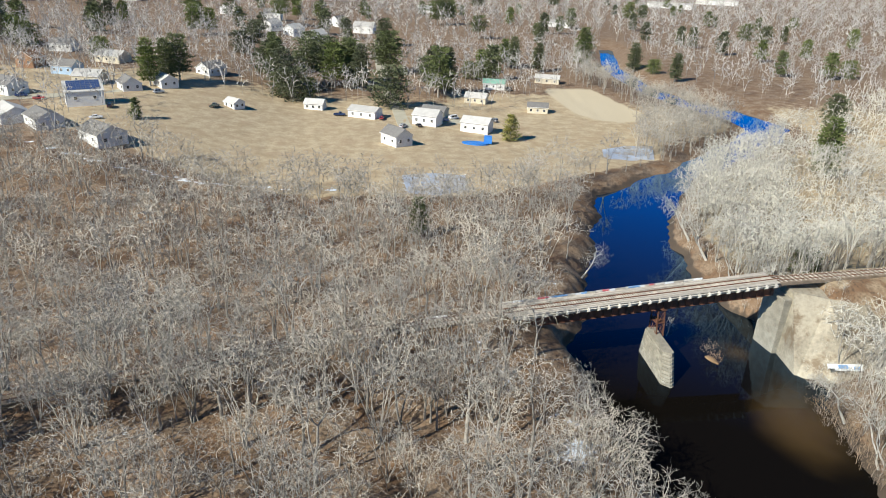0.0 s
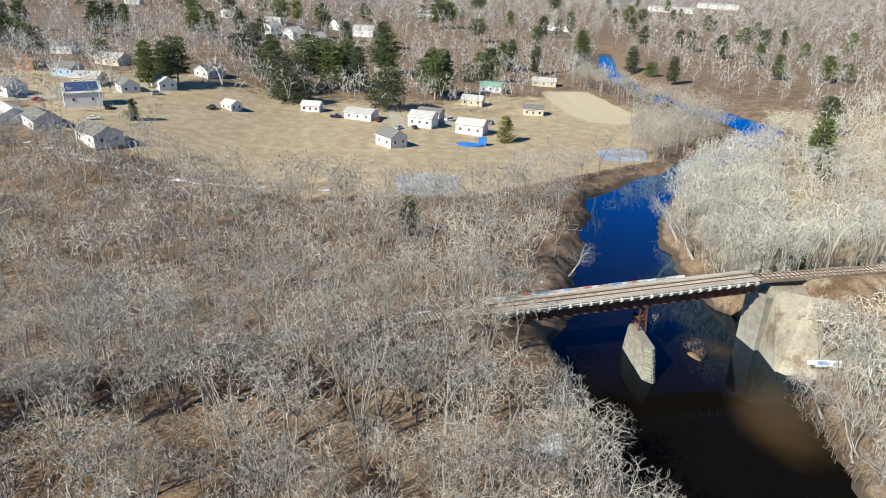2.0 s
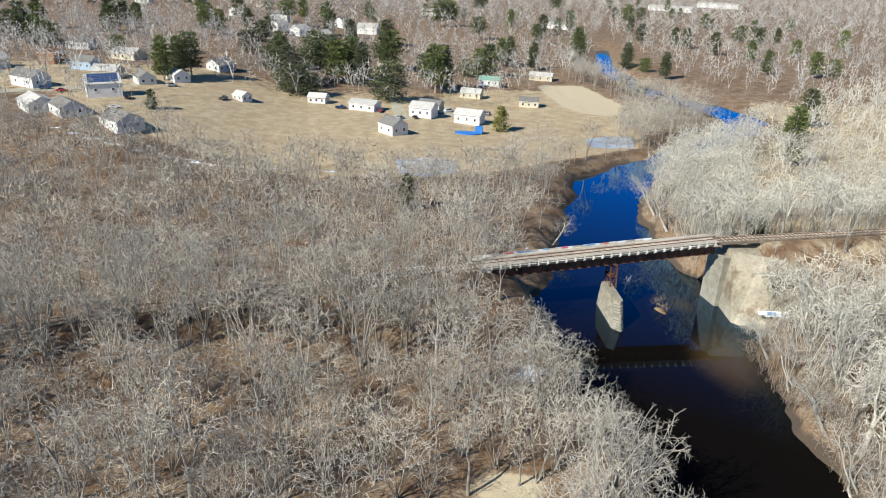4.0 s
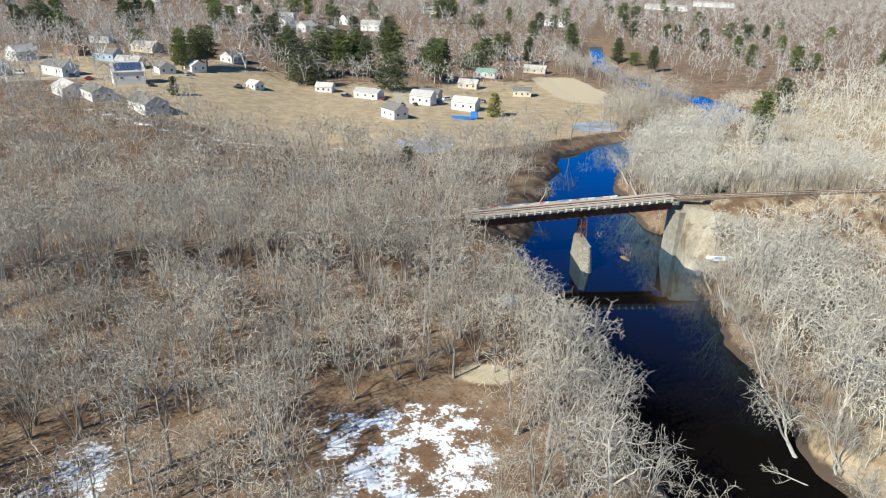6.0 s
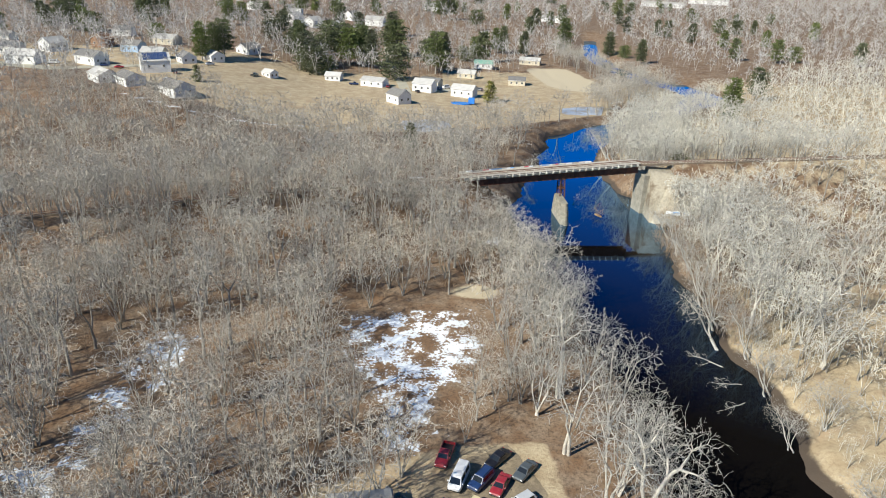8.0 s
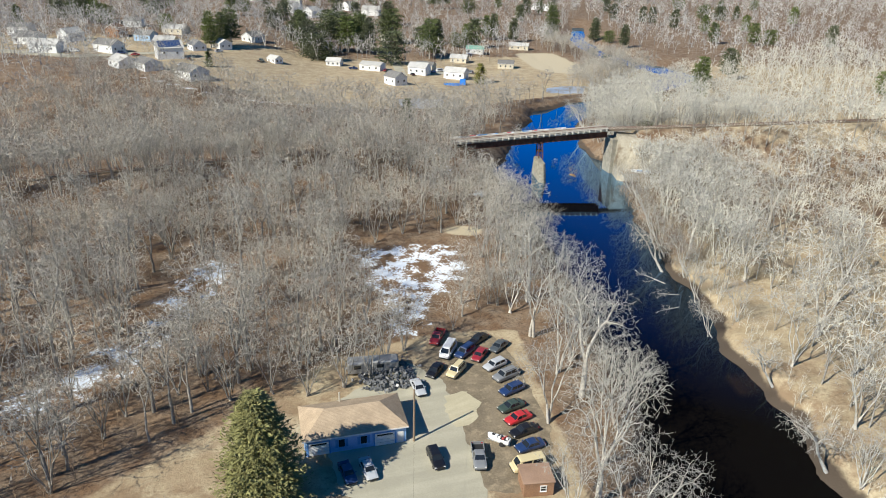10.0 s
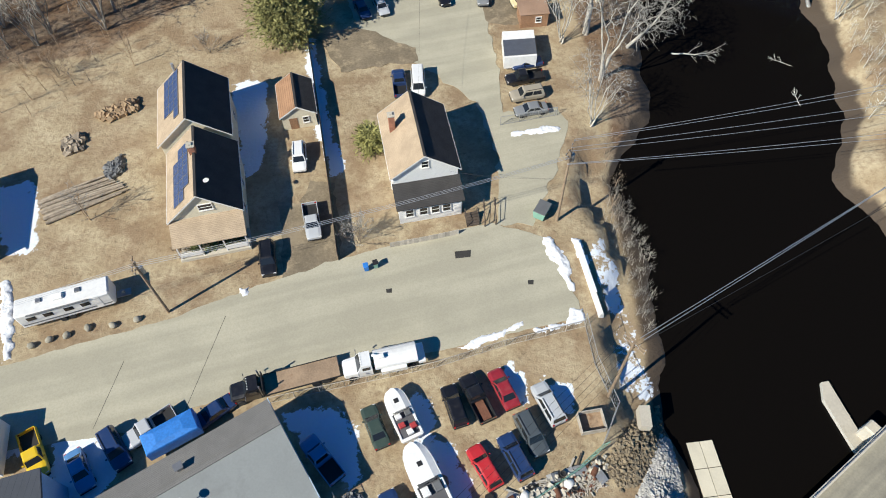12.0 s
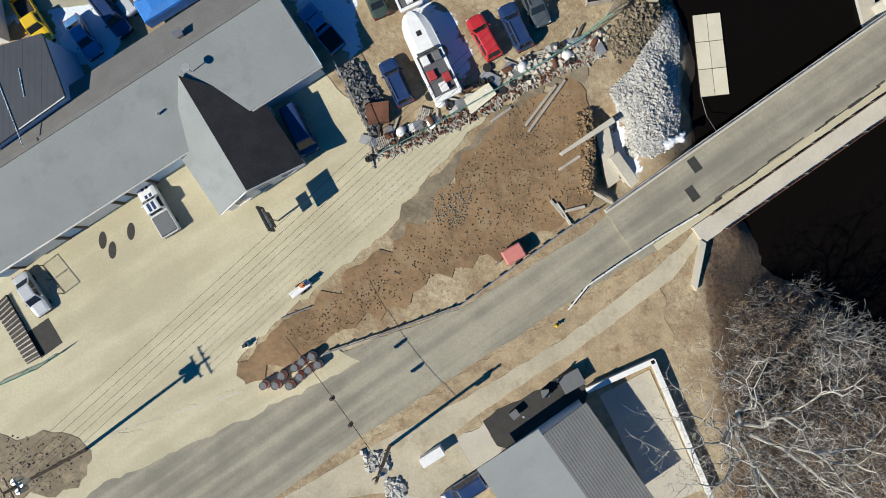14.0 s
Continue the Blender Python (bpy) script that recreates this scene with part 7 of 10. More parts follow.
# out of view; placed so that its shade falls on the garden snow
gabled("neighbour_house", SHADE_HOUSE, 12.5, 9.0, 11.0, 5.4, 8.6, cream_wall_m, tan_roof_m, dark_roof_m, "unseen house beyond the log pile, added for its shade")
sb = cottage(-132, 286, 118, 9, 12, 5.6, 8.6, white_wall_m, bright_roof_m, "white two-storey village house with solar panels")
solar(sb, 0, 0, 9 * 1.15, 12 * 1.15, 5.6 * 1.1, 8.6 * 1.1, 5, 7)
for x, y, tn, w, d, e, r, wl, rf_, lb_ in (
        (-105, 236, 48, 9, 12, 3.6, 6.0, white_wall_m, grey_roof_m, "white single-storey house with a grey roof by the field"),
        (-131, 250, 42, 8, 12, 3.4, 5.4, white_wall_m, grey_roof_m, "white outbuilding with a pale roof"),
        (-146, 257, 42, 9, 13, 3.2, 5.4, white_wall_m, bright_roof_m, "long white outbuilding with a pale roof"),
        (-172, 304, 60, 8, 14, 4.0, 6.6, white_wall_m, grey_roof_m, "white house with a long grey roof"),
        (-126, 318, 35, 7, 9, 3.0, 5.4, white_wall_m, grey_roof_m, "white cottage at the edge of the field"),
        (-160, 388, -107, 9, 13, 3.4, 5.6, cream_wall_m, bright_roof_m, "cream bungalow among leafless trees"),
        (-168, 352, -102, 8, 10, 3.6, 6.0, blue_wall_m, grey_roof_m, "pale blue house among leafless trees"),
        (-192, 366, -10, 8, 9, 4.6, 7.4, brown_wall_m, brown_wall_m, "red-brown barn-like house among trees"),
        (-79, 313, 50, 5, 6.5, 2.4, 3.9, white_wall_m, bright_roof_m, "small white shed at the top of the field"),
        (-21, 322, -112, 7.5, 12, 3.2, 4.6, white_wall_m, bright_roof_m, "white box-like cottage with a pale roof"),
        (8, 312, -112, 8, 10, 4.4, 6.4, white_wall_m, bright_roof_m, "white house on posts near the field"),
        (30, 304, -112, 8, 11, 4.2, 6.0, white_wall_m, bright_roof_m, "white raised cottage with a deck"),
        (-5.5, 271, 38, 7, 9, 4.0, 6.4, white_wall_m, grey_roof_m, "small white house alone in the dry field"),
        (12, 332, -112, 7, 10, 3.0, 4.6, cream_wall_m, grey_roof_m, "pale cottage beside a lane"),
        (50, 410, -102, 7, 11, 3.2, 5.0, white_wall_m, green_metal_m, "cottage with a green metal roof"),
        (86, 432, -107, 7, 13, 3.0, 4.6, cream_wall_m, bright_roof_m, "long pale cottage near the river bend"),
        (36, 372, -107, 7, 10, 3.0, 4.8, cream_wall_m, bright_roof_m, "grey-roofed cottage among trees"),
        (-200, 420, -92, 8, 11, 4.0, 6.2, white_wall_m, grey_roof_m, "white house far off among trees"),
        (-230, 330, -102, 9, 13, 4.0, 6.6, white_wall_m, grey_roof_m, "white house with a wide grey roof"),
        (-255, 370, -92, 9, 12, 4.6, 7.0, white_wall_m, grey_roof_m, "tall white house far off"),
        (-120, 640, -92, 9, 13, 5.6, 8.4, white_wall_m, grey_roof_m, "white house far off in the woods"),
        (-170, 690, -20, 9, 13, 5.6, 8.4, white_wall_m, grey_roof_m, "white house far off in the woods"),
        (-40, 640, -102, 10, 16, 5.6, 8.6, white_wall_m, bright_roof_m, "large white house at the end of the lane"),
        (-66, 670, -30, 9, 12, 5.6, 8.6, white_wall_m, grey_roof_m, "white house at the end of the lane"),
        (160, 760, -112, 12, 20, 4.6, 6.6, white_wall_m, bright_roof_m, "long white building far off in the woods"),
        (420, 1150, -117, 18, 60, 6, 8, white_wall_m, bright_roof_m, "very long white building near the horizon"),
        (540, 1250, -117, 18, 60, 6, 8, white_wall_m, bright_roof_m, "very long white building near the horizon"),
        (-300, 800, -92, 10, 14, 5.6, 8.4, white_wall_m, grey_roof_m, "white house far off on the rise"),
        (20, 900, -92, 10, 16, 5.6, 8.4, white_wall_m, bright_roof_m, "white house far off on the rise"),
        (-114, 330, 40, 7, 9, 3.2, 5.2, white_wall_m, bright_roof_m, "white garage beside the village street"),
        (-148, 330, -95, 8, 11, 3.4, 5.6, cream_wall_m, bright_roof_m, "cream bungalow with a long pale roof"),
        (-205, 300, -95, 9, 14, 4.2, 6.6, white_wall_m, bright_roof_m, "white house with a long pale roof"),
        (-212, 345, -25, 8, 11, 4.4, 7.2, white_wall_m, bright_roof_m, "white gabled house among leafless trees"),
        (-104, 372, -30, 8, 11, 3.4, 6.0, white_wall_m, grey_roof_m, "white house half hidden by pines"),
        (-46, 336, -100, 6, 8, 2.8, 4.4, white_wall_m, bright_roof_m, "small white cottage under the pines"),
        (66, 352, -100, 7, 9, 3.0, 4.6, cream_wall_m, grey_roof_m, "grey-roofed cottage at the sandy clearing"),
        (-90, 560, -30, 9, 12, 5.0, 8.0, white_wall_m, bright_roof_m, "white gabled house far off in the woods"),
        (-72, 556, -30, 9, 12, 5.0, 8.0, white_wall_m, bright_roof_m, "white gabled house far off in the woods"),
        (-108, 566, -30, 9, 12, 5.0, 8.0, white_wall_m, bright_roof_m, "white gabled house far off in the woods")):
    cottage(x, y, tn, w, d, e, r, wl, rf_, lb_)
structure("lane", Geo().loft([[(x - w, y, float(ground_z(x - w, y)) + 0.15), (x + w, y, float(ground_z(x + w, y)) + 0.15), (x + w, y, float(ground_z(x + w, y)) - 0.3), (x - w, y, float(ground_z(x - w, y)) - 0.3)] for x, y, w in ((-2, 300, 3), (-6, 340, 3), (-14, 400, 3), (-20, 480, 3.5), (-26, 600, 4))]), lane_m, "narrow lane running up through the village", "road")
def drape(name, pts, w, mat_, label):
    structure(name, Geo().loft([[(x, y - w, float(ground_z(x, y)) + 0.12), (x, y + w, float(ground_z(x, y)) + 0.12), (x, y + w, float(ground_z(x, y)) - 0.4), (x, y - w, float(ground_z(x, y)) - 0.4)] for x, y in pts]), mat_, label, "road")
drape("village_drive", [(-4, 322), (10, 322), (24, 322), (40, 330)], 4, lane_m, "paved drives between cottages")
drape("village_street", [(-330, 300), (-230, 300), (-185, 286), (-150, 300), (-120, 322)], 5, lane_m, "village street beside white houses")
po = thing("swimming_pool", 27, 279, float(ground_z(27, 279)), -10, "covered blue above-ground pool by a cottage", "pool")
part("wall", Geo().loft([[(math.cos(a) * 5.5, math.sin(a) * 3, z) for a in [i * 6.283 / 20 for i in range(20)]] for z in (0, 0.6)]), tarp_m, po)
part("deck", Geo().box((5.2, 2.4, 1.6), (3.2, 2.4, 3.0)), tarp_m, po, "blue tarpaulin shelter")


# ---- vehicles ----
PAINTS = {k: paint(n, c) for k, n, c in (("black", "black_car_paint", (0.012, 0.012, 0.014)), ("navy", "navy_car_paint", (0.02, 0.045, 0.13)), ("red", "bright_red_car_paint", (0.52, 0.03, 0.035)), ("maroon", "dark_red_car_paint", (0.30, 0.025, 0.035)), ("silver", "silver_car_paint", (0.48, 0.50, 0.52)), ("white", "white_car_paint", (0.78, 0.79, 0.79)), ("slate", "slate_grey_car_paint", (0.075, 0.09, 0.10)), ("grey", "grey_car_paint", (0.22, 0.23, 0.24)), ("green", "dark_green_car_paint", (0.05, 0.075, 0.06)), ("blue", "light_blue_car_paint", (0.10, 0.25, 0.50)), ("yellow", "yellow_truck_paint", (0.75, 0.50, 0.02)), ("cream", "cream_van_paint", (0.66, 0.56, 0.33)), ("tan", "tan_car_paint", (0.36, 0.32, 0.25)), ("primer", "sun_bleached_primer", (0.36, 0.20, 0.15)))}
SHAPES = {
    # length, width, height, belt, hood height, cabin base front/rear, roof front/rear (fractions of length from the nose)
    "sedan": (4.7, 1.80, 1.44, 0.92, 0.86, 0.25, 0.86, 0.41, 0.70),
    "wagon": (4.7, 1.82, 1.52, 0.95, 0.90, 0.26, 0.985, 0.40, 0.90),
    "suv": (4.8, 1.90, 1.78, 1.08, 1.05, 0.24, 0.985, 0.37, 0.93),
    "van": (5.2, 2.00, 2.10, 1.15, 1.05, 0.10, 0.99, 0.22, 0.96),
    "cab": (5.5, 1.95, 1.80, 1.08, 1.05, 0.24, 0.56, 0.33, 0.53),
}
MADE = {}


def body_section(x, w, z0, z1, crown):
    h = w / 2
    return [(x, -h * 0.9, z0), (x, -h, z0 + 0.18), (x, -h, z1 - 0.2), (x, -h * 0.93, z1 - 0.05), (x, -h * 0.6, z1 + crown), (x, h * 0.6, z1 + crown), (x, h * 0.93, z1 - 0.05), (x, h, z1 - 0.2), (x, h, z0 + 0.18), (x, h * 0.9, z0)]


def car_shape(kind):
    if kind in MADE:
        return MADE[kind]
    L, W, H, belt, hood, a, d, b, c = SHAPES[kind]
    nose = L / 2
    X = lambda f: nose - f * L
    body = Geo()
    end = 1.0 if kind != "cab" else d + 0.01
    stations = [(0.0, 0.80, 0.42, hood - 0.22, 0), (0.03, 0.92, 0.3, hood - 0.1, 0.0), (0.10, 0.99, 0.25, hood - 0.03, 0.03), (a, 1.0, 0.25, belt, 0.03), (0.5, 1.0, 0.25, belt, 0.02), (min(d, 0.9), 1.0, 0.25, belt + 0.02, 0.02), (0.97, 0.97, 0.28, belt - 0.02, 0.0), (1.0, 0.88, 0.4, belt - 0.14, 0.0)]
    rings = [body_section(X(f), W * w, z0, z1, cr) for f, w, z0, z1, cr in stations if f <= end]
    if kind == "cab":
        rings.append(body_section(X(end), W, 0.25, belt, 0.02))
    body.loft(rings)
    wb, wr = W * 0.46, W * 0.375
    zb = belt - 0.06
    roof_in = [(X(b), -wr, H - 0.05), (X(b), wr, H - 0.05), (X(c), wr, H - 0.05), (X(c), -wr, H - 0.05)]
    base = [(X(a), -wb, zb), (X(a), wb, zb), (X(d), wb, zb), (X(d), -wb, zb)]
    top = [(X(b) - 0.1, -wr * 0.8, H), (X(b) - 0.1, wr * 0.8, H), (X(c) + 0.1, wr * 0.8, H), (X(c) + 0.1, -wr * 0.8, H)]
    body.add(base + roof_in + top, [(i, (i + 1) % 4, 4 + (i + 1) % 4, 4 + i) for i in range(4)] + [(4 + i, 4 + (i + 1) % 4, 8 + (i + 1) % 4, 8 + i) for i in range(4)] + [(8, 9, 10, 11)])
    for s in (-1, 1):
        body.box((X(a + 0.08), s * (W / 2 + 0.08), belt + 0.08), (0.16, 0.2, 0.13), ch=0.02)

    def pane(i, j, u0, u1, v0=0.12, v1=0.9):
        """A window inset in one side of the cabin."""
        p = [Vector(base[i]), Vector(base[j]), Vector(roof_in[j]), Vector(roof_in[i])]
        q = [p[0].lerp(p[1], u).lerp(p[3].lerp(p[2], u), v) for u, v in ((u0, v0), (u1, v0), (u1, v1), (u0, v1))]
        n = (q[1] - q[0]).cross(q[3] - q[0]).normalized()
        mid = sum(p, Vector()) / 4
        n = n if n.dot(mid - Vector((X((a + d) / 2), 0, zb))) > 0 else -n
        g = Geo()
        g.add([v + n * 0.015 for v in q] + [v - n * 0.02 for v in q], [(0, 1, 2, 3), (7, 6, 5, 4), (0, 4, 5, 1), (1, 5, 6, 2), (2, 6, 7, 3), (3, 7, 4, 0)])
        return g
    glass = [("windshield", pane(0, 1, 0.06, 0.94)), ("rear_window", pane(2, 3, 0.08, 0.92, 0.2 if kind != "van" else 0.45))]
    cuts = ((0.1, 0.47), (0.51, 0.88)) if kind != "cab" else ((0.12, 0.85),)
    for i, j in ((1, 2), (3, 0)):
        for u0, u1 in cuts:
            uu = (u0, u1) if i == 1 else (1 - u1, 1 - u0)
            glass.append(("side_window", pane(i, j, *uu)))
    r = 0.33 if kind in ("sedan", "wagon") else 0.38
    tyre = Geo().loft([[(math.cos(t) * rr, y, math.sin(t) * rr) for t in [i * 6.2832 / 16 for i in range(16)]] for rr, y in ((r * 0.62, -0.11), (r * 0.94, -0.11), (r, -0.08), (r, 0.08), (r * 0.94, 0.11), (r * 0.62, 0.11))])
    rim = Geo().loft([[(math.cos(t) * rr, y, math.sin(t) * rr) for t in [i * 6.2832 / 12 for i in range(12)]] for rr, y in ((r * 0.6, -0.1), (r * 0.62, -0.06), (r * 0.62, 0.06), (r * 0.6, 0.1))])
    extra = []
    if kind == "cab":
        bx0, bx1 = X(d + 0.015), X(1.0)
        g = Geo()
        for s in (-1, 1):
            g.box(((bx0 + bx1) / 2, s * (W / 2 - 0.05), 0.78), (bx0 - bx1, 0.1, 0.62), ch=0.025)
        g.box((bx1 + 0.04, 0, 0.78), (0.08, W - 0.1, 0.6), ch=0.02).box((bx0 - 0.04, 0, 0.82), (0.08, W - 0.2, 0.6), ch=0.02)
        extra.append(("pickup_bed", g, None))
        extra.append(("bed_floor", Geo().box(((bx0 + bx1) / 2, 0, 0.55), (bx0 - bx1 - 0.1, W - 0.15, 0.08)), black_m))
    if kind == "suv":
        for s in (-1, 1):
            extra.append(("roof_rail", Geo().box((X((b + c) / 2), s * wr * 0.82, H + 0.05), ((c - b) * L * 0.85, 0.05, 0.06)), black_m))
    bump = [("front_bumper", Geo().box((X(0.005), 0, 0.45), (0.16, W * 0.9, 0.2), ch=0.04), black_m), ("rear_bumper", Geo().box((X(0.995), 0, 0.45), (0.16, W * 0.9, 0.2), ch=0.04), black_m)]
    lights = []
    for s in (-1, 1):
        lights.append(("headlight", Geo().box((X(0.022), s * W * 0.36, hood - 0.25), (0.16, 0.34, 0.16), ch=0.03), head_m))
        lights.append(("taillight", Geo().box((X(0.992), s * W * 0.39, belt - 0.22), (0.1, 0.22, 0.26), ch=0.02), tail_m))
    MADE[kind] = (body.mesh("body"), [(n, g.mesh(n)) for n, g in glass], (tyre.mesh("tyre", False), rim.mesh("rim")), [(n, g.mesh(n), m) for n, g, m in extra + bump + lights], (X(0.18), X(0.80), W / 2 - 0.12, r))
    return MADE[kind]


def car(front, rear, kind, colour, label, group="parked cars", z=0.04, category="car", snow=False, length=None):
    x, y, turn = heading(front, rear)
    body, glass, (tyre, rim), bits, (fx, rx, hy, r) = car_shape(kind)
    name = {"sedan": "sedan", "wagon": "hatchback", "suv": "suv", "van": "van", "cab": "pickup_truck"}[kind]
    ob = thing(name, x, y, z, turn, label, category, group)
    m = PAINTS[colour]
    part("body", body, m, ob)
    for n, me in glass:
        part(n, me, glass_m, ob)
    for wx in (fx, rx):
        for s in (-1, 1):
            w = part("tyre", tyre, rubber_m, ob, at=(wx, s * hy, r))
            part("rim", rim, rim_m, w)
    for n, me, mm in bits:
        part(n, me, mm or m, ob)
    if snow:
        L, W, H = SHAPES[kind][:3]
        part("snow_cap", Geo().box((L * 0.32, 0, SHAPES[kind][4] + 0.03), (L * 0.2, W * 0.7, 0.07), ch=0.03), snow_m, ob, "patch of old snow")
    return ob


YARD = "scrap yard cars"
car(*[(8.0, -98.8), (9.6, -103.9)], "wagon", "black", "black hatchback parked in a dirt scrap yard", YARD)
cb = car(*[(9.9, -97.8), (12.4, -103.3)], "cab", "black", "stripped black pickup with a rusty open frame", YARD)
part("frame_rail", Geo().box((-1.4, 0, 0.75), (2.4, 0.9, 0.16)), rust_m, cb, "rusty frame")
car(*[(12.9, -97.0), (15.1, -102.1)], "sedan", "maroon", "dark red sedan parked on dry dirt", YARD)
car(*[(17.4, -98.7), (19.7, -103.9)], "suv", "silver", "silver suv with snow lying beside it", YARD)
car(*[(17.6, -106.9), (15.4, -101.9)], "suv", "slate", "slate green suv with roof rails", YARD)
car(*[(13.5, -104.1), (16.0, -109.3)], "suv", "navy", "navy suv with a roof rack", YARD)
car(*[(10.4, -105.4), (12.9, -110.0)], "wagon", "red", "bright red hatchback with dark sunroof", YARD)
car(*[(-0.3, -101.2), (1.6, -105.7)], "sedan", "green", "old dark green sedan standing in shade", YARD)
car(*[(1.8, -109.6), (4.2, -114.6)], "suv", "navy", "dark blue suv beside a white boat", YARD)
car(*[(-6.7, -104.1), (-2.3, -109.3)], "cab", "blue", "stripped light blue pickup in the workshop's shade", YARD)
car(*[(-5.2, -119.5), (-8.0, -114.0)], "van", "navy", "dark blue van parked against the gable", "")
sp_ = car(*[(-22.2, -122.5), (-19.4, -127.1)], "cab", "white", "white pickup with two blue stripes", "forecourt cars")
for s in (-1, 1):
    part("stripe", Geo().loft([[(2.7, s * 0.24 - 0.15, 0.97), (2.7, s * 0.24 + 0.15, 0.97), (2.7, s * 0.24 + 0.15, 0.9), (2.7, s * 0.24 - 0.15, 0.9)], [(1.45, s * 0.24 - 0.15, 1.125), (1.45, s * 0.24 + 0.15, 1.125), (1.45, s * 0.24 + 0.15, 1.0), (1.45, s * 0.24 - 0.15, 1.0)]]), PAINTS["navy"], sp_, "blue stripe")
    part("stripe", Geo().box((0.37, s * 0.24, 1.805), (0.85, 0.3, 0.02)), PAINTS["navy"], sp_, "blue stripe")
part("bed_cover", Geo().box((-1.55, 0, 1.1), (2.1, 1.7, 0.04)), greylid_m, sp_, "grey bed cover")
car(*[(-32.1, -135.6), (-35.3, -130.9)], "sedan", "silver", "silver sedan parked on the forecourt", "forecourt cars")
car(*[(8.1, -153.6), (11.9, -151.1)], "suv", "navy", "dark suv parked outside the roadside shop", "forecourt cars")
car(*[(-32.4, -107.7), (-34.9, -103.8)], "cab", "yellow", "bright yellow pickup behind the workshop", "cars behind the workshop")
car(*[(-24.8, -105.0), (-20.1, -101.4)], "cab", "silver", "silver pickup behind the workshop", "cars behind the workshop")
car(*[(-27.1, -109.5), (-29.9, -105.4)], "sedan", "blue", "light blue sedan in blue shade and snow", "cars behind the workshop")
car(*[(-24.0, -107.3), (-27.2, -103.3)], "suv", "navy", "navy suv behind the workshop", "cars behind the workshop")
car(*[(-18.1, -103.1), (-14.4, -100.2)], "sedan", "navy", "dark sedan half in the workshop's shade", "cars behind the workshop")
car(*[(-10.5, -70.6), (-11.6, -62.8)], "suv", "white", "white suv parked beside a shed", "driveway cars")
car(*[(-7.7, -80.1), (-9.0, -74.3)], "cab", "silver", "pale silver pickup on a dirt driveway", "driveway cars")
car(*[(-12.4, -86.0), (-13.8, -79.3)], "suv", "black", "large black suv at the end of a driveway", "driveway cars")
car(*[(1.5, -49.9), (2.2, -55.8)], "cab", "navy", "dark blue pickup behind the white house", "driveway cars")
car(*[(4.7, -55.9), (4.4, -49.8)], "van", "white", "white van behind the white house", "driveway cars")
car(*[(16.3, -52.8), (23.5, -51.5)], "cab", "black", "black pickup in the row by the river", "driveway cars")
car(*[(17.1, -56.2), (22.8, -55.0)], "suv", "tan", "tan suv in the row by the river", "driveway cars")
car(*[(17.5, -59.1), (23.1, -58.0)], "sedan", "grey", "grey car at the end of the row", "driveway cars")
car(*[(17.6, -49.7), (23.2, -48.4)], "sedan", "navy", "dark sedan beside a white box truck", "driveway cars")
G = "garage yard cars"
car(*[(9.0, -35.7), (7.4, -30.0)], "wagon", "black", "black and grey hatchback outside the garage", G)
car(*[(14.7, -36.8), (14.5, -28.5)], "cab", "grey", "grey pickup on muddy ground", G)
car(*[(18.1, -35.5), (25.1, -33.6)], "van", "cream", "cream and yellow camper van", G)
car(*[(19.6, -31.5), (25.6, -29.0)], "sedan", "navy", "dark blue sedan in a row of cars", G)
car(*[(19.4, -28.1), (25.0, -25.3)], "sedan", "black", "black sedan in a row of cars", G)
car(*[(18.9, -25.2), (24.5, -22.0)], "sedan", "red", "bright red sedan in a row of cars", G)
car(*[(18.1, -22.1), (23.9, -18.9)], "sedan", "green", "dark green sedan in a row of cars", G)
car(*[(18.9, -17.6), (24.5, -14.0)], "wagon", "navy", "navy hatchback in a row of cars", G)
car(*[(18.3, -13.6), (23.9, -9.8)], "suv", "grey", "grey suv in a row of cars", G)
car(*[(16.9, -10.3), (22.3, -6.3)], "wagon", "silver", "silver hatchback in a row of cars", G)
car(*[(8.2, -2.7), (10.7, 5.2)], "cab", "maroon", "dark red pickup at the edge of the wood", G)
car(*[(10.2, -6.5), (12.4, -0.8)], "van", "white", "white van at the edge of the wood", G)
car(*[(12.5, -6.5), (16.4, -1.4)], "suv", "navy", "navy suv at the edge of the wood", G)
car(*[(15.7, -7.7), (18.6, -2.1)], "sedan", "maroon", "dark red sedan at the edge of the wood", G)
car(*[(15.2, -1.7), (19.5, 3.0)], "sedan", "black", "black sedan at the edge of the wood", G)
car(*[(19.3, -4.2), (22.8, 0.3)], "sedan", "slate", "dark grey sedan at the edge of the wood", G)
car(*[(7.4, -12.6), (10.0, -7.4)], "sedan", "black", "black sedan on the muddy yard", G)
car(*[(10.8, -12.9), (14.2, -7.3)], "suv", "cream", "cream suv with a black top on the muddy yard", G)
car(*[(6.6, -18.1), (4.8, -12.3)], "sedan", "silver", "pale silver sedan beside the garage", G)
car(*[(-0.6, -37.6), (-2.5, -32.4)], "sedan", "silver", "pale silver sedan before the garage doors", G)
car(*[(-3.4, -38.4), (-5.5, -33.2)], "sedan", "navy", "dark blue sedan in the evergreen's shade", G)


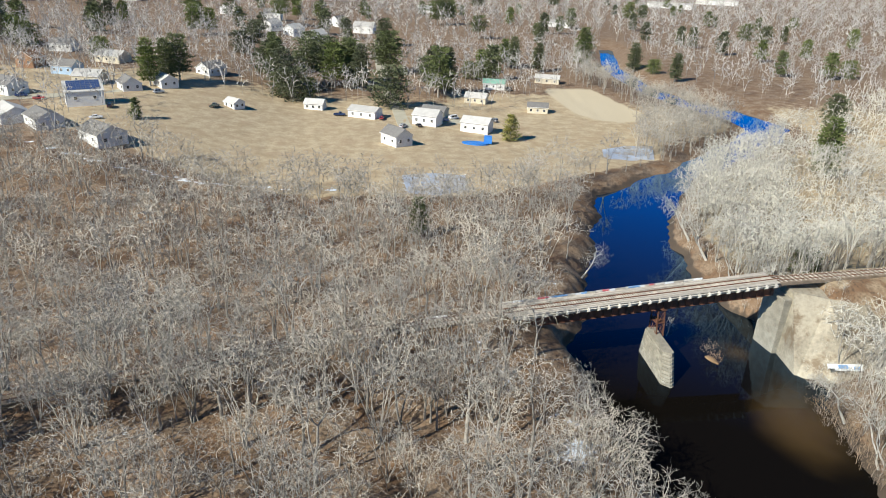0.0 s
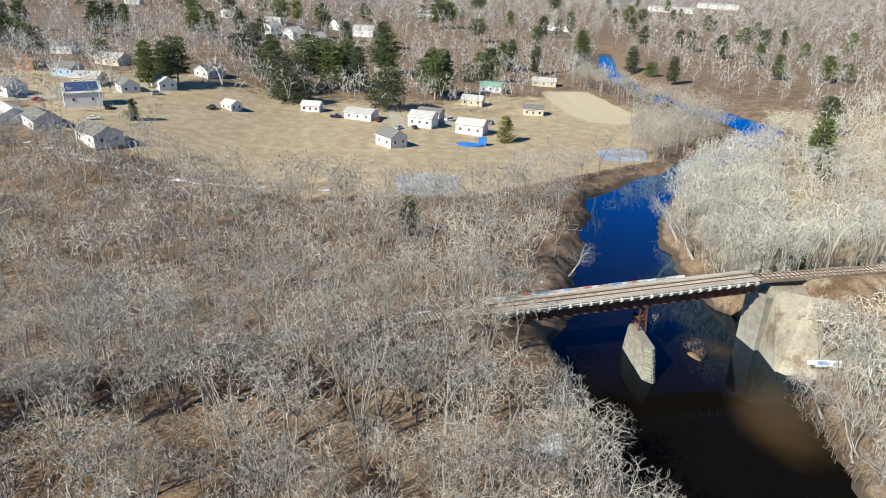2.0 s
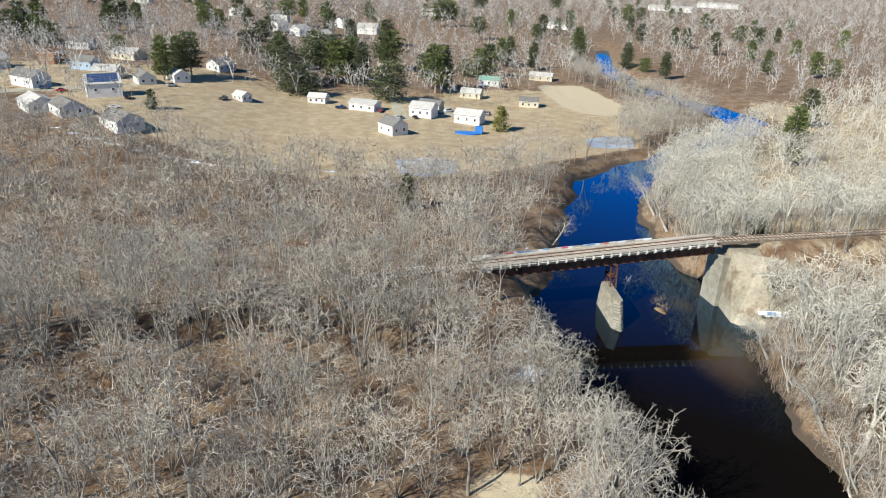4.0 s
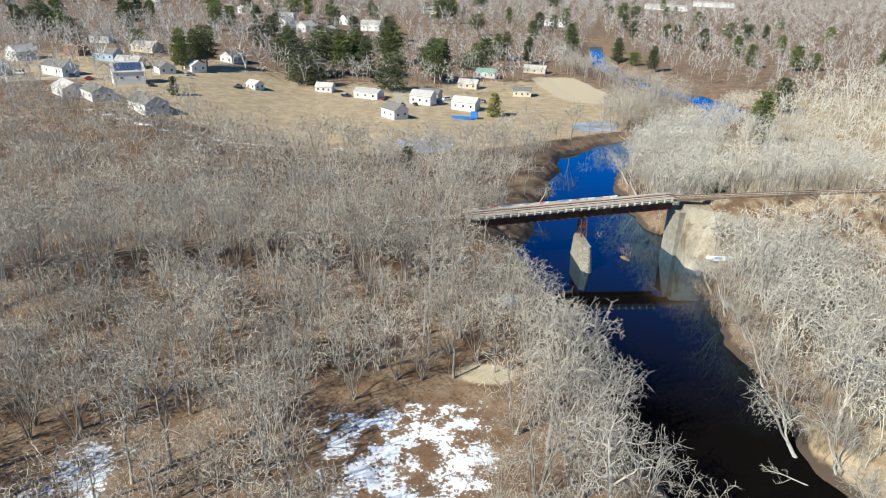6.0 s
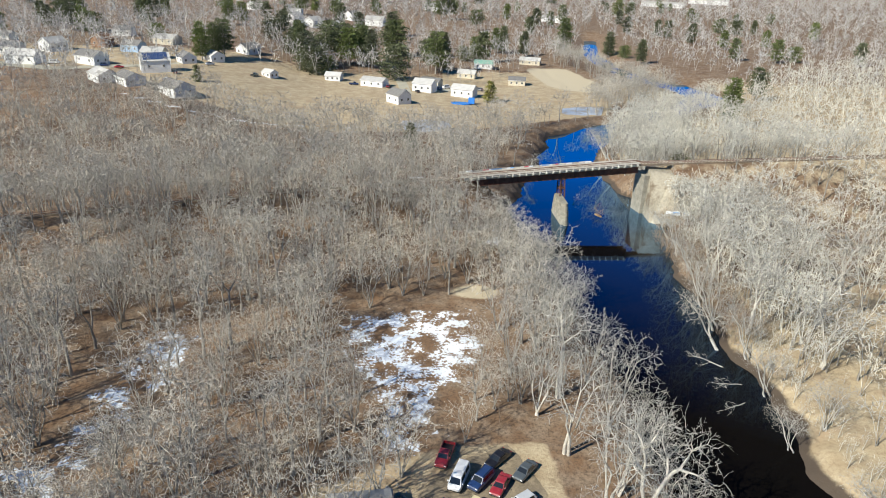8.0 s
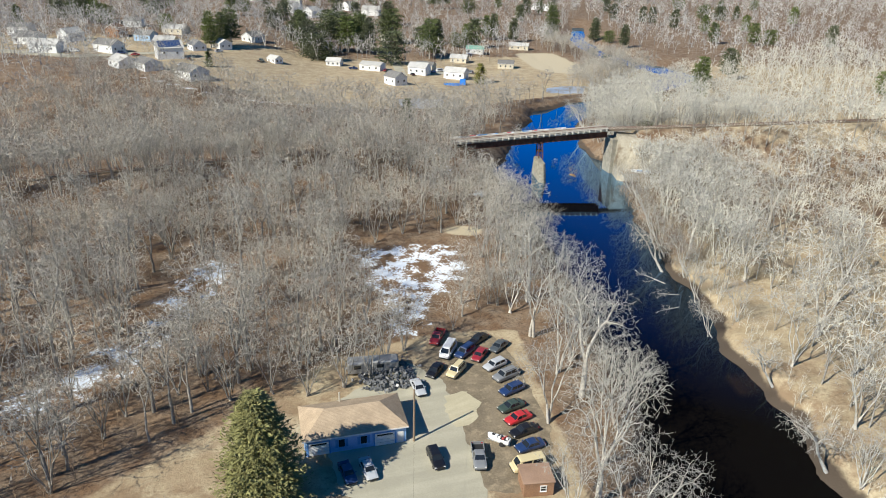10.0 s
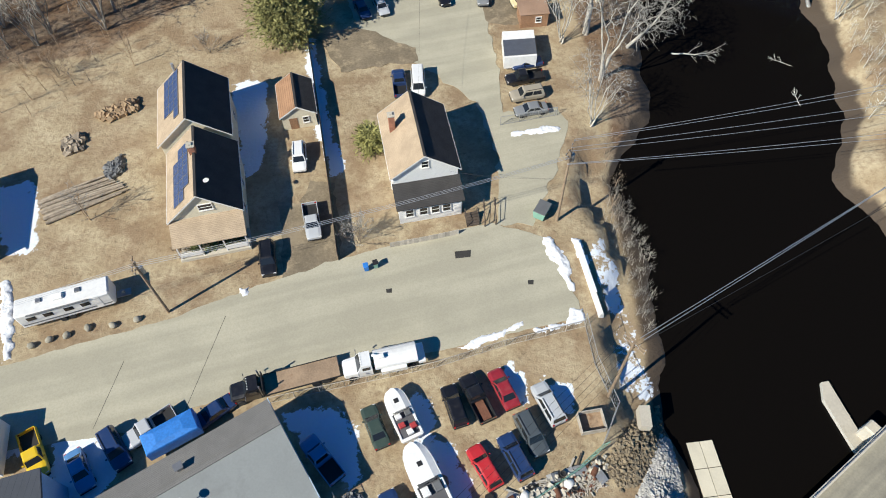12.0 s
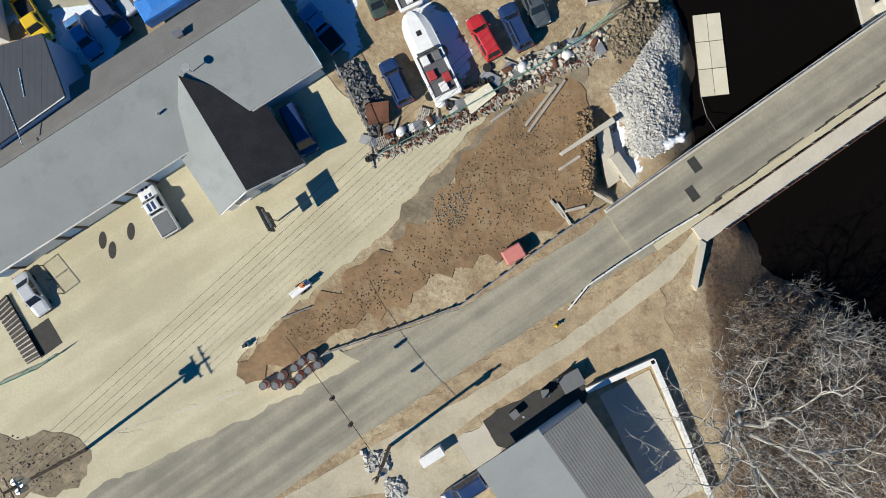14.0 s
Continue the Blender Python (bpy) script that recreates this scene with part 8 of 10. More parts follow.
VILLAGE_CARS = ((-9, 297, 20, "sedan", "white"), (-3, 301, 60, "suv", "silver"), (4, 305, 110, "sedan", "black"), (16, 320, 15, "suv", "navy"), (-13, 317, 80, "sedan", "maroon"), (21, 327, 35, "van", "white"), (-33, 322, 10, "cab", "navy"), (-86, 306, 70, "cab", "green"), (-112, 314, 40, "suv", "silver"), (-118, 262, 25, "sedan", "white"), (-120, 281, 100, "suv", "black"), (-153, 292, 20, "sedan", "red"), (-162, 296, 15, "suv", "navy"), (-24, 410, 85, "sedan", "blue"), (-27, 440, 88, "suv", "white"), (58, 402, 10, "sedan", "black"), (-190, 300, 5, "van", "white"), (-206, 302, 5, "suv", "grey"), (40, 326, 140, "suv", "grey"))
for x, y, turn, kind, tint in VILLAGE_CARS:
    dx, dy = math.cos(radians(turn)) * 2.4, math.sin(radians(turn)) * 2.4
    car((x + dx, y + dy), (x - dx, y - dy), kind, tint, tint + " " + {"cab": "pickup", "suv": "suv", "sedan": "sedan", "van": "van"}[kind] + " parked among the village houses", "village cars", z=float(ground_z(x, y)) + 0.12)


# ---- boats, trailers and trucks ----
def boat(bow, stern, width, label, z=0.9):
    x, y, turn = heading(bow, stern)
    L = math.hypot(bow[0] - stern[0], bow[1] - stern[1])
    ob = thing("motor_boat", x, y, 0.05, turn, label, "boat", "boats")
    prof = ((-0.5, 0.92, 0.16), (-0.2, 1.0, 0.1), (0.1, 1.0, 0.08), (0.27, 0.96, 0.12), (0.38, 0.84, 0.22), (0.45, 0.62, 0.4), (0.485, 0.4, 0.55), (0.5, 0.14, 0.62))
    hull = Geo()
    rings = []
    for f, w, k in prof:
        h = width / 2 * w
        rings.append([(f * L, -h, z + 1.0), (f * L, -h * 0.9, z + 0.5 + k * 0.4), (f * L, 0, z - 0.1 + k), (f * L, h * 0.9, z + 0.5 + k * 0.4), (f * L, h, z + 1.0)])
    hull.loft(rings)
    part("hull", hull, white_m, ob)
    part("foredeck", Geo().loft([[(f * L, -width / 2 * w * 0.97, z + 1.0), (f * L, width / 2 * w * 0.97, z + 1.0), (f * L, width / 2 * w * 0.5, z + 1.25), (f * L, -width / 2 * w * 0.5, z + 1.25)] for f, w in ((0.02, 0.99), (0.27, 0.96), (0.38, 0.84), (0.45, 0.62), (0.485, 0.38), (0.497, 0.1))]), white_m, ob)
    for s in (-1, 1):
        part("gunwale", Geo().box((-0.24 * L, s * width * 0.44, z + 1.05), (0.52 * L, width * 0.1, 0.16), ch=0.04), white_m, ob)
    part("transom", Geo().box((-0.485 * L, 0, z + 1.0), (0.06 * L, width * 0.9, 0.3), ch=0.04), white_m, ob)
    part("cockpit_floor", Geo().box((-0.22 * L, 0, z + 1.004), (0.48 * L, width * 0.78, 0.02)), plain("grey_boat_carpet", (0.10, 0.10, 0.11), 0.9) if "grey_boat_carpet" not in bpy.data.materials else bpy.data.materials["grey_boat_carpet"], ob)
    for fx, fy, c in ((-0.05, 0.2, white_m), (-0.05, -0.22, greylid_m), (-0.22, 0.2, red_seat_m), (-0.3, -0.22, red_seat_m), (-0.38, 0.0, white_m)):
        part("seat", Geo().box((fx * L, fy * width, z + 1.2), (0.09 * L, width * 0.26, 0.36), ch=0.05).box((fx * L - 0.05 * L, fy * width, z + 1.38), (0.025 * L, width * 0.26, 0.4), ch=0.03), c, ob)
    part("windscreen", Geo().loft([[(0.05 * L, y * width, z + 1.2), (0.0, y * width, z + 1.6), (-0.02, y * width, z + 1.6), (0.04 * L, y * width, z + 1.2)] for y in (-0.36, 0.36)]), glass_m, ob)
    part("hatch", Geo().box((0.24 * L, 0, z + 1.26), (0.5, 0.5, 0.05), ch=0.02), black_m, ob)
    part("trailer_frame", Geo().box((0, 0.5, 0.55), (L * 0.95, 0.1, 0.14)).box((0, -0.5, 0.55), (L * 0.95, 0.1, 0.14)).box((-0.2 * L, 0, 0.5), (0.12, width * 0.9, 0.12)), galv_m, ob)
    tyre = car_shape("suv")[2][0]
    for s in (-1, 1):
        part("tyre", tyre, rubber_m, ob, at=(-0.2 * L, s * width * 0.5, 0.38))
    return ob


boat(*[(4.3, -105.6), (8.2, -113.8)], 3.0, "white motor boat with red seats on a trailer")
boat(*[(2.2, -99.8), (4.6, -105.0)], 2.5, "small white open boat on a trailer", 0.55)
boat(*[(16.4, -28.1), (19.5, -29.9)], 1.2, "small white boat lying between cars", 0.1)

rvp = [(-40.2, -90.5), (-29.6, -87.1)]
x, y, turn = heading(rvp[1], rvp[0])
rv_ = thing("camper_trailer", x, y, 0.05, turn, "long white camper trailer with dark windows", "trailer")
part("body", Geo().box((0, 0, 1.85), (10.2, 2.5, 2.5), ch=0.18), white_m, rv_)
for xx in (-3.6, -1.8, 0.4, 2.2):
    part("side_window", Geo().box((xx, -1.26, 2.1), (1.0, 0.04, 0.65), ch=0.015), glass_m, rv_)
part("door", Geo().box((3.5, -1.265, 1.75), (0.7, 0.04, 1.9), ch=0.015), trim_m, rv_)
for xx in (-2.4, 1.8):
    part("roof_vent", Geo().box((xx, 0.2, 3.18), (0.6, 0.6, 0.18), ch=0.04), steel_m, rv_)
part("air_conditioner", Geo().box((-0.3, 0, 3.25), (1.1, 0.8, 0.32), ch=0.08), trim_m, rv_)
part("awning_roll", Geo().tube([(-3.8, -1.34, 2.95), (2.8, -1.34, 2.95)], 0.1, 8), greylid_m, rv_)
part("stripe", Geo().box((0, -1.262, 1.2), (9.6, 0.02, 0.18)), greylid_m, rv_)
part("hitch", Geo().box((5.9, 0, 0.55), (1.6, 0.9, 0.12)).tube([(5.9, 0, 0.6), (5.9, 0, 1.1)], 0.2, 8), steel_m, rv_)
for xx in (-0.9, 0.1):
    for s in (-1, 1):
        part("tyre", car_shape("suv")[2][0], rubber_m, rv_, at=(xx, s * 1.12, 0.38))


def truck(front, rear, cab_paint, label, category="truck"):
    x, y, turn = heading(front, rear)
    L = math.hypot(front[0] - rear[0], front[1] - rear[1])
    ob = thing("flatbed_truck" if cab_paint == "black" else "utility_truck", x, y, 0.05, turn, label, category)
    n = L / 2
    part("hood", Geo().loft([body_section(n - f, 2.1 * w, 0.5, z1, 0.04) for f, w, z1 in ((0.0, 0.8, 1.35), (0.2, 0.92, 1.5), (1.5, 1.0, 1.65))]), PAINTS[cab_paint], ob)
    part("cab", Geo().loft([[(n - f, -1.05, 0.5), (n - f, -1.05, 1.5), (n - f2, -0.85, 2.5), (n - f2, 0.85, 2.5), (n - f, 1.05, 1.5), (n - f, 1.05, 0.5)] for f, f2 in ((1.45, 1.95), (3.1, 3.05))]), PAINTS[cab_paint], ob)
    part("windshield", Geo().add([(n - 1.42, -0.9, 1.6), (n - 1.42, 0.9, 1.6), (n - 1.86, 0.78, 2.42), (n - 1.86, -0.78, 2.42), (n - 1.5, -0.9, 1.58), (n - 1.5, 0.9, 1.58), (n - 1.94, 0.78, 2.4), (n - 1.94, -0.78, 2.4)], [(0, 1, 2, 3), (4, 7, 6, 5), (0, 4, 5, 1), (1, 5, 6, 2), (2, 6, 7, 3), (3, 7, 4, 0)]), glass_m, ob)
    for s in (-1, 1):
        part("side_window", Geo().box((n - 2.45, s * 0.98, 1.95), (0.8, 0.05, 0.6)), glass_m, ob)
        part("mirror", Geo().tube([(n - 1.6, s * 1.05, 1.7), (n - 1.6, s * 1.45, 1.8)], 0.03, 4).box((n - 1.6, s * 1.48, 1.85), (0.08, 0.16, 0.4), ch=0.02), steel_m, ob)
        part("chassis_rail", Geo().box((-0.6, s * 0.45, 0.75), (L - 1.2, 0.12, 0.25)), black_m, ob)
    tyre = car_shape("suv")[2][0]
    for xx in (n - 0.9, -n + 1.6, -n + 2.7):
        for s in (-1, 1):
            part("tyre", tyre, rubber_m, ob, at=Matrix.Translation((xx, s * 0.98, 0.45)) @ Matrix.Diagonal((1.2, 1.2, 1.2, 1)))
    for i in range(5):
        part("marker_light", Geo().box((n - 2.0, -0.6 + 0.3 * i, 2.54), (0.1, 0.1, 0.06)), head_m, ob)
    return ob, L


bed_m = surface("tan_rusted_deck_plate", (0.33, 0.235, 0.155), 0.85, vary=0.25, coarse=0.5, fine=5, bump=0.4, stain=(0.20, 0.11, 0.06), each=0)
fb, L = truck(*[(-14.6, -99.9), (-3.5, -96.9)], "black", "black flatbed truck with a rusty steel bed")
part("bed", Geo().box((-L / 2 + (L - 3.6) / 2, 0, 1.1), (L - 3.6, 2.35, 0.14), ch=0.02), bed_m, fb, "rusty brown steel bed")
part("headboard", Geo().box((L / 2 - 3.5, 0, 1.7), (0.1, 2.3, 1.3)), black_m, fb)
for s in (-1, 1):
    part("bed_edge", Geo().box((-L / 2 + (L - 3.6) / 2, s * 1.2, 1.16), (L - 3.6, 0.08, 0.2)), black_m, fb)
    part("exhaust_pipe", Geo().tube([(L / 2 - 3.25, s * 0.95, 1.0), (L / 2 - 3.25, s * 0.95, 3.1)], 0.09, 8), steel_m, fb)
ut, L = truck(*[(-3.0, -97.3), (5.7, -95.4)], "white", "white utility truck with a rounded tank body")
part("tank_body", Geo().loft([[(x, math.cos(a) * 1.15, 1.75 + math.sin(a) * 0.75) for a in [i * 6.2832 / 16 for i in range(16)]] for x in (L / 2 - 3.4, -L / 2 + 0.9)]), white_m, ut)
part("tool_box", Geo().box((-0.9, 1.25, 1.15), (2.8, 0.4, 0.7), ch=0.04), white_m, ut)
part("boom", Geo().tube([(L / 2 - 3.3, -0.2, 2.6), (0.3, 0.2, 2.75)], 0.16, 8).box((0.2, 0.2, 2.75), (0.6, 0.5, 0.3), ch=0.04), white_m, ut)
part("rear_bumper", Geo().box((-L / 2 + 0.45, 0, 1.1), (0.8, 2.2, 0.5), ch=0.04), white_m, ut)

tp = [(-22.6, -104.7), (-17.9, -101.8), (-16.7, -103.9), (-21.4, -106.7)]
ob = thing("tarped_trailer", 0, 0, 0.05, 0, "bright blue tarpaulin drawn over a trailer", "trailer")
cx_, cy_ = sum(p[0] for p in tp) / 4, sum(p[1] for p in tp) / 4
part("tarp", Geo().loft([[(p[0], p[1], z) for p in [tuple(Vector(q).lerp(Vector((cx_, cy_)), k)) for q in tp]] for k, z in ((0.0, 0.9), (0.0, 2.3), (0.06, 2.55), (0.5, 2.75))]), tarp_m, ob)
part("wheel_base", Geo().box((cx_, cy_, 0.5), (4.0, 1.2, 0.6), rz=radians(30)), black_m, ob)
for q, m, lb_ in (([(-41.2, -103.3), (-37.1, -102.7), (-36.0, -107.9), (-40.5, -108.5)], "white", "white box trailer with red panels behind the workshop"),):
    ob = thing("box_trailer", 0, 0, 0.3, 0, lb_, "trailer")
    part("body", Geo().prism(q, 0.3, 2.4), white_m, ob)
    part("panel", Geo().prism([tuple(Vector(p).lerp(Vector(q[1]), 0.45)) for p in q], 2.4, 2.46), pink_m, ob)
    part("wheel_base", Geo().prism([tuple(Vector(p).lerp(Vector(q[0]).lerp(Vector(q[2]), 0.5), 0.3)) for p in q], -0.25, 0.3), black_m, ob)
q = [(17.0, -44.3), (21.7, -44.0), (21.7, -49.7), (17.0, -50.1)]
ob = thing("box_truck", 0, 0, 0.05, 0, "white box truck with a grey tarpaulin over its roof", "truck")
part("box", Geo().prism(q, 0.5, 2.5), white_m, ob)
part("tarp", Geo().prism([tuple(Vector(q[k]).lerp(Vector(q[j]), f)) for k, j, f in ((0, 3, 0.35), (1, 2, 0.35), (2, 1, 0.05), (3, 0, 0.05))], 2.5, 2.6), steel_m, ob, "grey sheet")
for k in range(4):
    c_ = Vector(q[k]).lerp(Vector(q[0]).lerp(Vector(q[2]), 0.5), 0.2)
    part("tyre", car_shape("suv")[2][0], rubber_m, ob, at=Matrix.Translation((c_.x, c_.y, 0.4)))
q = [(-6.6, -10.5), (-3.3, -6.3), (2.3, -7.9), (2.0, -12.7), (-4.9, -13.9)]
ob = thing("camper_trailer", *(-2.3, -9.6), 0.05, 8, "long silver-white camper behind the garage", "trailer")
part("body", Geo().box((0, 0, 1.6), (9.0, 2.5, 2.3), ch=0.25), galv_m, ob)
part("side_window", Geo().box((-2.8, -1.27, 1.9), (1.2, 0.04, 0.7)), glass_m, ob)
part("side_window", Geo().box((1.2, -1.27, 1.9), (1.2, 0.04, 0.7)), glass_m, ob)
for s in (-1, 1):
    part("tyre", car_shape("suv")[2][0], rubber_m, ob, at=(-0.4, s * 1.1, 0.38))


# ---- poles, lamps and wires ----
def utility_pole(x, y, h, arms=((0.6, 2.4),), turn=0.0, label="brown wooden utility pole with a crossarm", cans=0, z=0.0):
    ob = thing("utility_pole", x, y, z, turn, label, "utility pole", "utility poles")
    part("pole", Geo().tube([(0, 0, -0.4), (0, 0, h * 0.5), (0, 0, h)], [0.19, 0.165, 0.13], 10), pole_m, ob)
    for drop, w in arms:
        part("crossarm", Geo().box((0, 0.16, h - drop), (w, 0.12, 0.14), ch=0.015), pole_m, ob)
        for s in (-0.46, -0.2, 0.2, 0.46):
            part("insulator", Geo().tube([(s * w, 0.16, h - drop + 0.07), (s * w, 0.16, h - drop + 0.3)], [0.05, 0.035], 6), galv_m, ob)
    for i in range(cans):
        cx, cy = ((0.46, -0.12), (-0.46, -0.12), (0.0, -0.52))[i]
        can = part("transformer", Geo().tube([(cx, cy, h - 2.7), (cx, cy, h - 1.6)], 0.28, 12), galv_m, ob)
        part("bushing", Geo().tube([(cx, cy, h - 1.6), (cx, cy, h - 1.3)], [0.07, 0.04], 6), trim_m, can)
    return ob


def wire(a, b, sag, material, label="thin overhead wire between poles", r=0.025):
    a, b = Vector(a), Vector(b)
    pts = [a.lerp(b, i / 14) - Vector((0, 0, sag * 4 * (i / 14) * (1 - i / 14))) for i in range(15)]
    return tagged(part("overhead_wire", Geo().tube(pts, r, 4), material), label, "wire", "overhead wires")


P1, P2 = (-23.8, -89.3), (22.0, -77.3)
utility_pole(*P1, 10.5, ((0.3, 2.0), (1.1, 1.6)), 105, "utility pole with two crossarms beside the street", cans=1)
utility_pole(*P2, 13.5, ((0.4, 2.4), (1.5, 1.8)), 60, "tall utility pole by the river with crossarms", cans=1)
PB = (25.1, -100.2)
utility_pole(*PB, 12.5, ((0.2, 2.6), (0.8, 2.6)), -50, "utility pole with a pale double crossarm on the bank")
PQ = (2.4, -148.3)
utility_pole(*PQ, 10.8, ((1.2, 0.9),), 35, "roadside pole carrying a signal wire", cans=1)
PL = (-28.6, -149.1)
utility_pole(*PL, 12.5, ((0.3, 3.0), (1.2, 2.4)), 118, "utility pole with transformers by the forecourt", cans=3)
PG = (5.0, -28.4)
utility_pole(*PG, 9.5, (), 0, "plain utility pole at the garage corner")
for dx, dz, ye in ((1.1, 0.0, -56.5), (0.8, 0.1, -58.0), (-0.2, 0.1, -62.0), (-0.6, 0.0, -64.5), (-1.0, -1.6, -67.5), (-1.1, -1.6, -69.0)):
    wire((P2[0] + dx * 0.4, P2[1] + dx, 13.4 + dz), (105, ye, 13 + dz), 1.2, bright_cable_m, "bright bare wire crossing the river", 0.032)
for k, dx in enumerate((-0.5, 0.0, 0.5)):
    wire((P1[0], P1[1] + dx, 10.3 - 0.3 * k), (P2[0], P2[1] + dx, 12.2 - 0.4 * k), 0.8, bright_cable_m, "bright bare wire along the street")
    wire((P1[0], P1[1] + dx, 10.3 - 0.3 * k), (P1[0] - 60, P1[1] - 22 + dx, 10.5 - 0.3 * k), 0.8, bright_cable_m, "bright bare wire along the street")
for dx in (-0.12, 0.12):
    wire((PB[0] + 0.8 + dx, PB[1] + 0.4 - dx, 12.3), (112, -47 + dx * 2, 12.5), 1.4, bright_cable_m, "paired wire crossing the river", 0.035)
wire((PB[0], PB[1], 11.0), (110, -53, 11.5), 1.4, cable_m, "dark cable crossing the river", 0.03)
for k in range(5):
    o = (k - 2) * 0.7
    wire((PB[0] + o * 0.5 - 0.5, PB[1] - o * 0.6, 11.8 - 0.25 * (k % 3)), (PL[0] + o * 0.5, PL[1] - o * 0.8, 12.2 - 0.3 * (k % 3)), 1.0, cable_m, "dark overhead cable along the road", 0.013)
sg = (-6.4, -136.5)
wire((PQ[0], PQ[1], 6.6), (sg[0], sg[1], 6.6), 0.5, cable_m, "signal span wire over the road", 0.03)
for q in ((-2.3, -142.3), (-0.6, -144.7)):
    ob = thing("traffic_signal", q[0], q[1], 5.2, 35, "hanging dark traffic signal head over the road", "traffic signal", "traffic signals")
    part("housing", Geo().box((0, 0, 0.5), (0.34, 0.3, 1.0), ch=0.03), black_m, ob)
    for i in range(3):
        part("lens", Geo().tube([(0, -0.16, 0.2 + 0.3 * i), (0, -0.22, 0.2 + 0.3 * i)], 0.1, 8), tail_m if i == 2 else greylid_m, ob)
    part("hanger", Geo().tube([(0, 0, 1.0), (0, 0, 1.25)], 0.03, 5), galv_m, ob)
wire((wc[0] + 4, wc[1] - 5, 5.4), (P2[0], P2[1], 8.2), 0.6, cable_m, "service wire to the white house", 0.011)
wire((PG[0], PG[1], 9.2), (wc[0], wc[1] + 5, 5.6), 0.6, cable_m, "service wire to the garage", 0.011)
# shop sign on a post
sp = (-8.9, -125.8)
ob = thing("shop_sign", sp[0], sp[1], 0, 118, "two dark sign boards on a steel post", "sign")
part("post", Geo().tube([(0, 0, 0), (0, 0, 5.4)], 0.09, 8), steel_m, ob)
part("sign_board", Geo().box((0, 0, 4.4), (2.6, 0.2, 2.0), ch=0.03), black_m, ob)
part("sign_board", Geo().box((0, 0, 2.6), (1.6, 0.18, 0.9), ch=0.03), black_m, ob)
part("lettering_bar", Geo().box((0, -0.11, 4.6), (2.0, 0.02, 0.3)), trim_m, ob)
part("lettering_bar", Geo().box((0, -0.11, 4.1), (1.5, 0.02, 0.2)), trim_m, ob)

# ---- fences and barriers ----
def mesh_fence(pts, h, label, post_m, gap=2.4, rail=True, name="chain_link_fence", lean=0.0):
    ob = thing(name, pts[0][0], pts[0][1], 0, 0, label, "fence")
    o = Vector((pts[0][0], pts[0][1], 0))
    for a, b in zip(pts, pts[1:]):
        a3, b3 = Vector((*a, 0)) - o, Vector((*b, 0)) - o
        n = max(1, round((b3 - a3).length / gap))
        side = (b3 - a3).normalized().cross(Vector((0, 0, 1))) * lean
        for i in range(n + 1):
            p = a3.lerp(b3, i / n)
            part("fence_post", Geo().tube([p, p + Vector((0, 0, h)) + side], 0.045, 6), post_m, ob)
        for z in (0.12, h):
            part("fence_rail", Geo().tube([a3 + Vector((0, 0, z)) + side * (z / h), b3 + Vector((0, 0, z)) + side * (z / h)], 0.035, 5), post_m, ob)
        g = Geo()
        m = int((b3 - a3).length / 0.3)
        for i in range(m):
            for s in (0, 1):
                p, q = a3.lerp(b3, (i + s) / m), a3.lerp(b3, (i + 1 - s) / m)
                g.tube([p + Vector((0, 0, 0.1)), q + Vector((0, 0, h)) + side], 0.009, 3, caps=False)
        part("wire_mesh", g, post_m, ob)
    return ob


mesh_fence([(-3.0, -110.3), (-0.6, -114.9), (1.1, -119.0)], 2.2, "timber and wire yard fence beside the workshop", timber_m)
mesh_fence([(1.1, -119.0), (6.3, -116.3), (11.4, -113.4), (16.1, -110.7), (20.7, -107.9), (23.7, -105.5)], 2.2, "green steel mesh fence sagging along the scrap yard", green_metal_m, lean=0.5)
mesh_fence([(23.7, -105.5), (25.6, -101.8), (24.1, -96.7), (23.6, -91.6)], 2.2, "pale steel fence at the end of the scrap yard", galv_m)
mesh_fence([(-10.6, -100.5), (-2.8, -98.8), (6.7, -96.8), (14.6, -94.3), (23.6, -92.1)], 1.5, "low wire fence along the street", timber_m)
mesh_fence([(-33.0, -130.4), (-30.7, -133.2)], 1.6, "dark wire fence by the parked sedan", black_m)
mesh_fence([(-38.2, -143.0), (-33.5, -140.9), (-30.9, -139.2)], 1.5, "green wire fence at the edge of the forecourt", green_metal_m)
mesh_fence([(15.9, -60.9), (23.8, -59.2)], 1.6, "chain-link gate across the drive", galv_m)


def panel_fence(pts, h, m, label, board=0.9, thick=0.06):
    ob = thing("board_fence", pts[0][0], pts[0][1], 0, 0, label, "fence")
    o = Vector((pts[0][0], pts[0][1], 0))
    me = Geo().box((0, 0, h / 2), (board - 0.02, thick, h), ch=0.012).mesh("panel")
    me.materials.append(m)
    for a, b in zip(pts, pts[1:]):
        a3, b3 = Vector((*a, 0)) - o, Vector((*b, 0)) - o
        n = max(1, round((b3 - a3).length / board))
        ang = math.atan2((b3 - a3).y, (b3 - a3).x)
        for i in range(n):
            part("panel", me, None, ob, at=Matrix.Translation(a3.lerp(b3, (i + 0.5) / n)) @ Matrix.Rotation(ang, 4, "Z"))
    return ob


panel_fence([(-13.4, -37.6), (-10.7, -50.9), (-8.6, -61.6), (-6.6, -72.1), (-4.7, -82.7)], 1.9, dark_timber_m, "tall dark board fence between two gardens")
panel_fence([(1.4, -80.9), (5.5, -80.1), (9.8, -79.1)], 1.0, timber_m, "low grey picket fence before the white house", 0.3)

